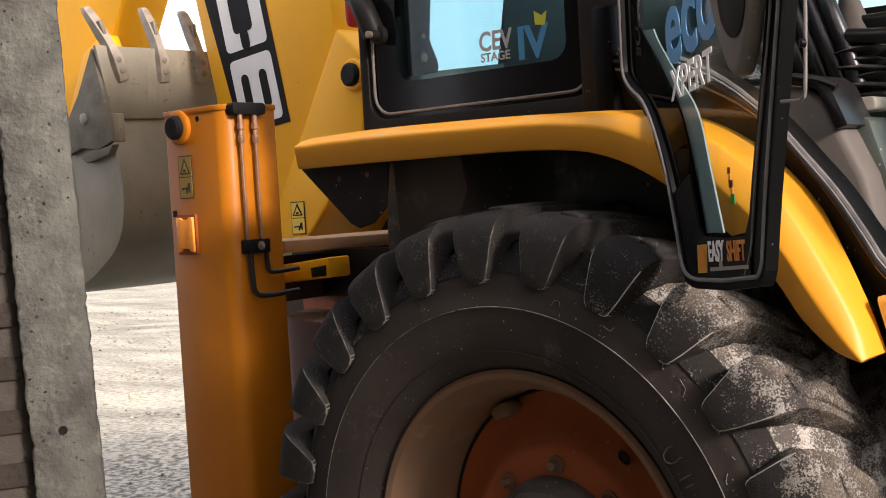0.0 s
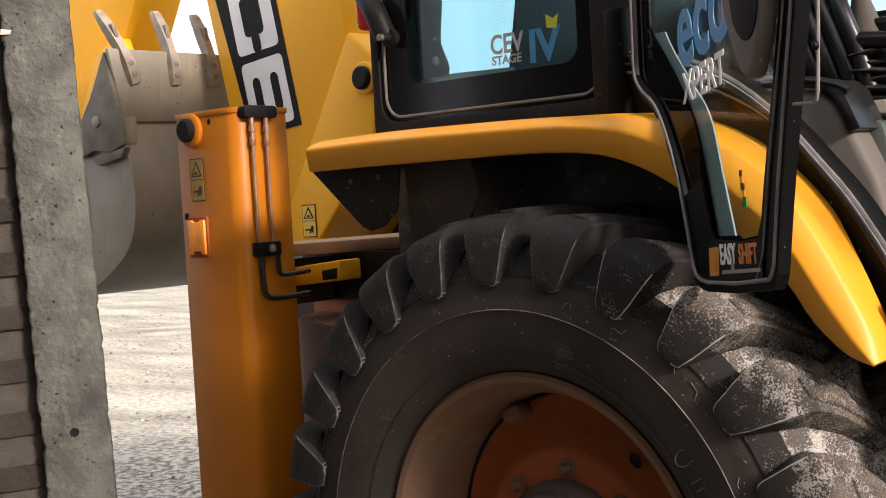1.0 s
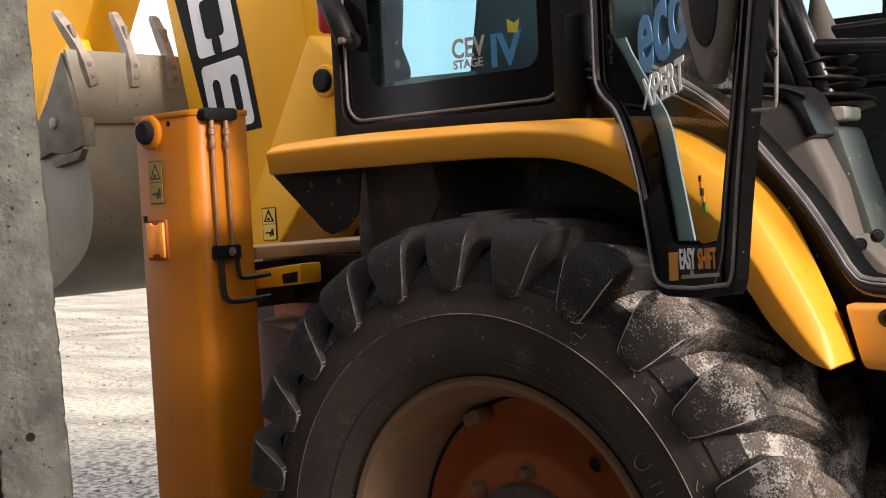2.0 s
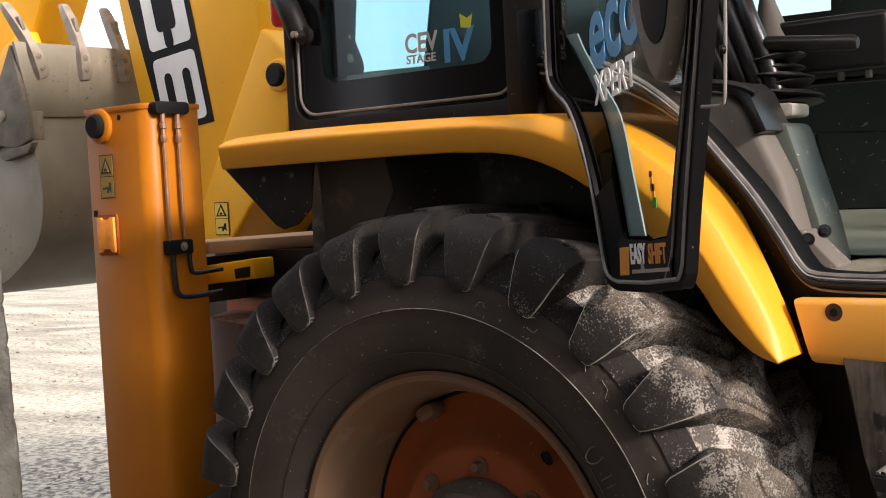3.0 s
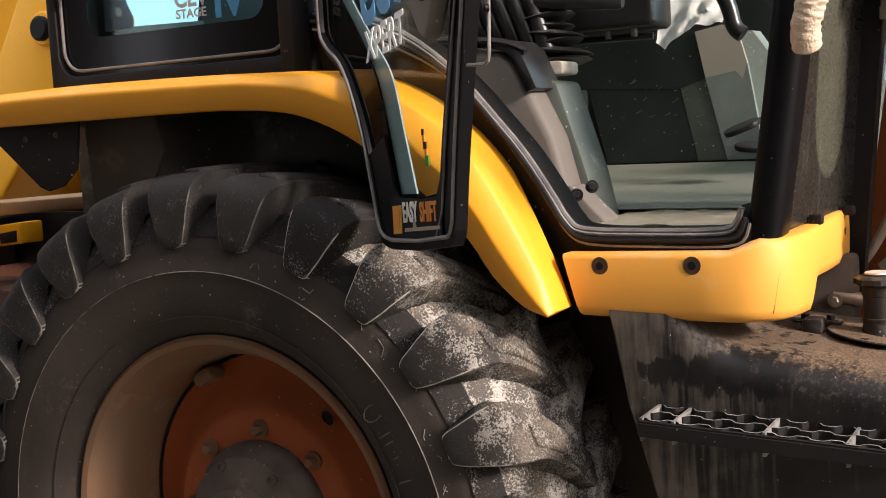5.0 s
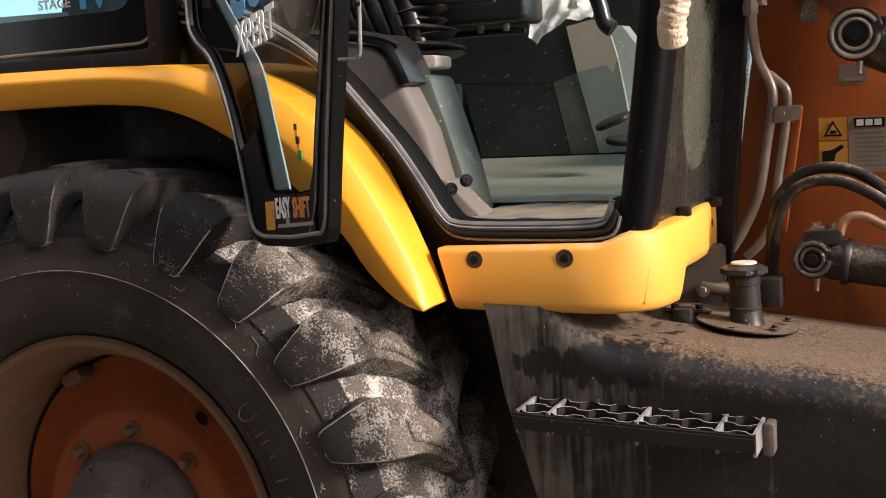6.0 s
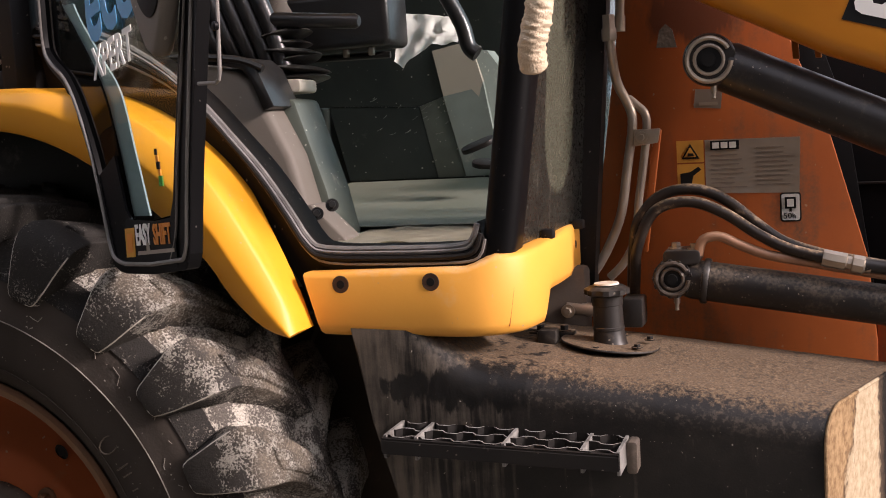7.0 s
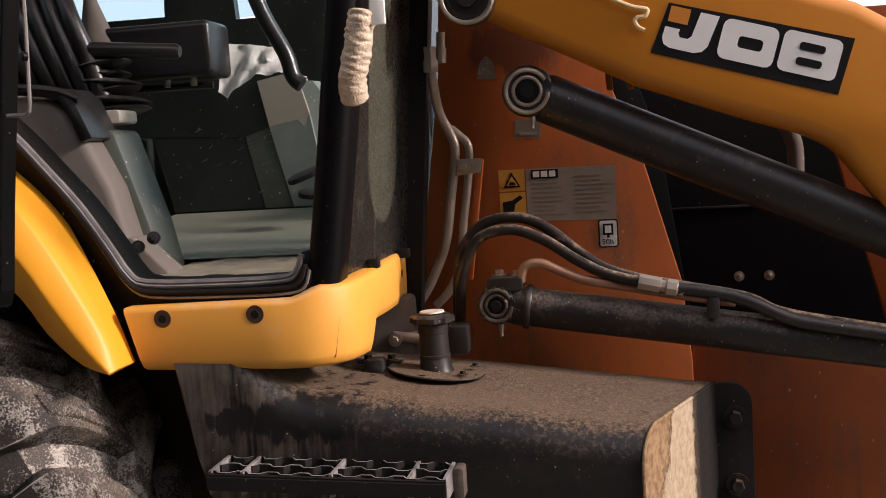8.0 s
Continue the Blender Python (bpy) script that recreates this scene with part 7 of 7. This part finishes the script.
    part("swing_frame", box(-1.95, -0.66, 1.23, 1.75, 1.172, 1.46, 0.01), "dark", machine, "dark swing frame")
    # plain dark block added to fill the gap where hoses crowd together
    part("king_post", box(-1.60, -0.66, 1.24, 1.72, 1.462, 1.62, 0.01), "dark", machine, "plain dark block standing in for clutter above the rail")
    part("rear_plate", box(-1.30, -0.70, 0.60, 0.62, 1.172, 1.310, 0.0), "black", machine)
    part("frame_plate", box(-1.95, -0.72, 0.97, 0.99, 0.25, 1.12, 0.0), "dark", machine)
    part("rear_web", box(-1.20, -1.17, 0.36, 1.8, 1.17, 1.30, 0.0), "dark", machine)
    part("slide_block", prism([(-1.26, 1.215), (-0.943, 1.242), (-0.944, 1.298), (-1.16, 1.277), (-1.26, 1.272)], 0.42, 0.5, "xz", 0.006), "yellow", machine)
    part("slide_slot", prism([(-1.015, 1.242), (-0.957, 1.247), (-0.955, 1.277), (-1.018, 1.269)], 0.417, 0.424, "xz", 0.002), "black", machine)
    part("axle_plate", prism(spline([(-1.24, 0.56), (-1.19, 0.47), (-1.09, 0.412), (-0.88, 0.325)], 4) + [(-0.76, 0.325), (-0.76, 0.95), (-1.30, 0.95), (-1.30, 0.70)], 0.25, 1.13, "xy", 0.008, 3), "dusty_orange", machine, "brown painted axle plate")
    part("axle_case", box(-0.75, 0.35, 0.50, 1.7, 0.45, 1.20, 0.02), "dark", machine, "dark rear axle housing")
    part("chassis_block", box(0.352, 1.06, 0.56, 1.7, 0.40, 1.19, 0.01), "dark", machine, "dark chassis between the wheels")
    part("chassis_skirt", box(0.40, 1.12, 0.50, 0.555, 0.40, 1.19, 0.01), "dark", machine)


def warning_label(parent, m, w, h, field="decal_old", ink="decal_brown"):
    lab = new("warning_label")
    lab.parent, lab.matrix_basis = parent, m
    z1, z2, z3, z4 = (Matrix.Translation((0, 0, 0.001 * k)) for k in (1, 2, 3, 4))
    flat(rect(0, w, 0, h), Matrix.Identity(4), ink, lab, "border")
    flat(rect(0.003, w - 0.003, h * 0.51, h - 0.003), z1, field, lab, "panel")
    flat(rect(0.003, w - 0.003, 0.003, h * 0.49), z1, field, lab, "panel")
    flat([(w * 0.12, h * 0.57), (w * 0.88, h * 0.57), (w * 0.5, h * 0.95)], z2, ink, lab, "triangle")
    flat([(w * 0.27, h * 0.605), (w * 0.73, h * 0.605), (w * 0.5, h * 0.845)], z3, field, lab, "triangle_field")
    flat([(w * 0.38, h * 0.62), (w * 0.62, h * 0.62), (w * 0.60, h * 0.67), (w * 0.50, h * 0.70), (w * 0.44, h * 0.67)], z4, ink, lab, "mark")
    flat([(w * 0.2, h * 0.20), (w * 0.5, h * 0.22), (w * 0.5, h * 0.12), (w * 0.62, h * 0.12), (w * 0.62, h * 0.20), (w * 0.8, h * 0.12), (w * 0.8, h * 0.36), (w * 0.66, h * 0.36), (w * 0.62, h * 0.27), (w * 0.2, h * 0.25)], z2, ink, lab, "mark")


stabiliser()


def excavator_end():
    boom = new("backhoe_boom")
    boom.parent = machine
    part("boom_beam", prism([(-2.30, 3.0), (-2.085, 2.207), (-1.995, 1.815), (-1.93, 1.55), (-1.75, 1.36), (-1.55, 1.50), (-1.36, 1.95), (-1.375, 2.10), (-1.55, 3.0)], 0.90, 1.20, "xz", 0.012), "yellow", boom, "yellow backhoe boom beam")
    part("boom_foot", prism([(-1.335, 2.005), (-1.212, 1.899), (-1.235, 1.66), (-1.30, 1.57), (-1.453, 1.407), (-1.53, 1.325), (-1.64, 1.29), (-1.715, 1.375), (-1.606, 1.565)], 0.875, 1.22, "xz", 0.014, 3), "yellow", boom, "yellow boom foot plate")
    part("boom_boss", lathe([(0.052, 0), (0.052, 0.012), (0.046, 0.018), (0, 0.018)], (-1.258, 0.876, 1.845), (0, -1, 0), 32), "yellow", boom)
    part("boom_plug", lathe([(0.037, 0), (0.037, 0.026), (0.030, 0.032), (0, 0.032)], (-1.258, 0.872, 1.845), (0, -1, 0), 28), "decal_black", boom, "black pin plug")
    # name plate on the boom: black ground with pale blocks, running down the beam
    pl = new("name_plate")
    pl.parent = boom
    pl.matrix_basis = side_plane(0, 0.8985, 0)
    I, up = Matrix.Identity(4), Matrix.Translation((0, 0, 0.0015))
    flat([(-2.12, 2.50), (-1.868, 1.700), (-1.605, 1.727), (-1.695, 2.148), (-1.77, 2.50)], I, "decal_black", pl, "ground")
    def slant(a0, a1, c0, c1, mat, m, lift):
        # a runs up along the plate from its lower edge, c across it
        o, al, ac = Vector((-1.610, 1.727)), Vector((-0.0905, 0.421)).normalized(), Vector((-1.0, -0.10)).normalized()
        pts = [tuple(o + al * a + ac * c) for a, c in rounded(a0, a1, c0, c1, min(0.02, (a1 - a0) * 0.3), 3)]
        return flat(pts, Matrix.Translation((0, 0, lift)), mat, pl, m)
    slant(0.022, 0.262, 0.022, 0.243, "decal_white", "block", 0.0012)
    slant(0.070, 0.205, 0.062, 0.102, "decal_black", "slot", 0.0024)
    slant(0.070, 0.205, 0.158, 0.198, "decal_black", "slot", 0.0024)
    slant(0.292, 0.545, 0.022, 0.243, "decal_white", "block", 0.0012)
    slant(0.350, 0.490, 0.082, 0.186, "decal_black", "slot", 0.0024)
    slant(0.286, 0.360, 0.112, 0.156, "decal_black", "slot", 0.0026)
    warning_label(boom, side_plane(-1.602, 0.873, 1.346), 0.068, 0.110, "decal_yellow", "decal_black")
    part("rear_lamp", prism(rounded(-0.70, -0.60, 1.88, 2.02, 0.02, 3), 0.30, 0.40, "xz", 0.01), "red", machine, "red rear lamp")
    part("lamp_arm", tube(spline([(-0.62, 0.26, 1.95), (-0.57, 0.24, 1.90), (-0.55, 0.25, 1.84)], 4), 0.028, 12), "black", machine)
    bk = new("digging_bucket")
    bk.parent, bk.matrix_basis = machine, Matrix.Translation((0, -0.042, 0))
    prof = spline([(-2.19, 2.02), (-2.185, 1.90), (-2.175, 1.79), (-2.115, 1.62), (-2.10, 1.50), (-2.13, 1.38), (-2.22, 1.29), (-2.44, 1.186), (-2.75, 1.16), (-3.05, 1.25)], 4)
    secs = []
    for i, (x, z) in enumerate(prof):
        a, b = Vector(prof[max(i - 1, 0)]), Vector(prof[min(i + 1, len(prof) - 1)])
        t = (b - a).normalized()
        n = Vector((-t.y, t.x)) * (-1)
        th = 0.022
        secs.append([(x, 0.61, z), (x, 1.52, z), (x - abs(n.x) * th, 1.52, z + (th if x < -2.3 else 0.0)), (x - abs(n.x) * th, 0.61, z + (th if x < -2.3 else 0.0))])
    part("shell", loft(secs), "bucket", bk, "worn grey curved bucket shell", sharp=30)
    side = [(x, z) for x, z in prof] + [(-3.0, 1.5), (-2.62, 1.60), (-2.46, 1.72), (-2.38, 1.80), (-2.31, 1.88), (-2.215, 2.03)]
    for y in (0.595, 1.52):
        part("cheek", prism(side, y, y + 0.018, "xz", 0.003), "bucket", bk, "grey steel bucket cheek")
    part("cheek_rib", tube([(-2.44, 0.592, 1.70), (-2.40, 0.592, 1.52), (-2.40, 0.592, 1.38)], 0.008, 8), "bucket", bk)
    part("lip_plate", prism([(0.615, 1.78), (1.52, 1.80), (1.52, 2.035), (0.565, 2.035)], -2.176, -2.160, "yz", 0.003), "bucket", bk, "flat grey cutting lip")
    bm = bmesh.new()
    secs = []
    for z, w, x0, x1 in ((1.915, 0.022, -2.160, -2.150), (1.935, 0.026, -2.160, -2.139), (2.00, 0.024, -2.162, -2.136), (2.045, 0.0165, -2.185, -2.148), (2.08, 0.0175, -2.197, -2.158), (2.14, 0.019, -2.213, -2.182), (2.178, 0.018, -2.225, -2.203), (2.190, 0.012, -2.228, -2.214)):
        secs.append([(a, b, z) for a, b in ((x0, -w), (x1, -w * 0.8), (x1, w * 0.8), (x0, w))])
    loft(secs, bm)
    tooth = part("tooth", bevelled(bm, 0.004, 2, 40), "teeth", bk, "worn steel digging tooth")
    part("tooth_slot", prism(rounded(-0.007, 0.007, 2.085, 2.135, 0.006, 3), -2.188, -2.158, "yz", 0.001), "bucket", tooth)
    for z in (1.95, 1.99):
        part("tooth_pin", lathe([(0.011, -0.004), (0.011, 0.0015), (0.009, 0.0025), (0, 0.0025)], (-2.1375, 0, z), (1, 0, 0), 14), "bucket", tooth)
    def stand(k):
        # the corner tooth leans outwards
        foot = Matrix.Translation((0, 0.667 + 0.172 * k, 1.915))
        return foot @ Matrix.Rotation(radians(6 if k else 20), 4, "X") @ Matrix.Translation((0, 0, -1.915))
    tooth.matrix_basis = stand(0)
    for k in range(1, 5):
        twin = again(tooth, "tooth", stand(k), bk)
        for c in list(tooth.children):
            again(c, c.name.split(".")[0], c.matrix_basis, twin)
    part("side_cutter", prism([(-2.20, 2.03), (-2.305, 1.875), (-2.385, 1.79), (-2.44, 1.722), (-2.39, 1.668), (-2.30, 1.690), (-2.20, 1.676), (-2.112, 1.70), (-2.118, 1.765)], 0.572, 0.592, "xz", 0.004), "dirty_steel", bk, "worn steel side cutter plate")
    part("cutter_edge", prism([(-2.32, 1.662), (-2.10, 1.69), (-2.13, 1.655), (-2.27, 1.635)], 0.568, 0.596, "xz", 0.004), "dirty_steel", bk)
    part("cutter_bolt", lathe([(0.02, 0), (0.02, 0.008), (0.012, 0.012), (0, 0.012)], (-2.27, 0.573, 1.79), (0, -1, 0), 16), "bucket", bk)
    part("lip_gusset", box(-2.172, -2.14, 0.60, 0.65, 1.70, 1.80, 0.006), "bucket", bk)
    part("dipper_arm", prism([(-3.5, 1.5), (-3.05, 1.72), (-2.80, 2.02), (-2.60, 2.33), (-2.45, 3.0), (-3.3, 3.0)], 1.0, 1.22, "xz", 0.01), "yellow", bk, "yellow dipper end")
    part("dipper_link", prism([(-2.95, 1.85), (-2.75, 1.9), (-2.62, 2.08), (-2.66, 2.16), (-2.80, 2.1)], 0.92, 1.0, "xz", 0.01), "yellow", bk)


excavator_end()

# ---- bricks of the wall ----


def bricks():
    bm = prism(rounded(-0.108, 0.108, -0.031, 0.031, 0.004, 1), -0.006, 0.05, "xz")
    first = None
    for r in range(36):
        for c in range(4):
            x = -0.196 - c * 0.23 - (0.115 if r % 2 else 0)
            z = 0.05 + r * 0.072
            m = POST @ pose(x, 0.058, z, 0, 0, 0)
            rnd = random.Random(r * 10 + c)
            if first is None:
                first = part("brick", bm, "brick", WALL)
                first.matrix_basis = pose(x, 0.06, z)
            else:
                again(first, "brick", pose(x, 0.06 + rnd.uniform(-0.004, 0.003), z, 0, rnd.uniform(-0.6, 0.6), rnd.uniform(-0.6, 0.6)), WALL)


bricks()


def shallow(root):
    """No piece lies deeper than thing > part > sub-part."""
    for ob in list(root.children):
        for sub in list(ob.children):
            for deep in list(sub.children):
                deep.matrix_basis = sub.matrix_basis @ deep.matrix_basis
                deep.parent = ob
            if sub.type == "EMPTY":
                bpy.data.objects.remove(sub)


shallow(machine)
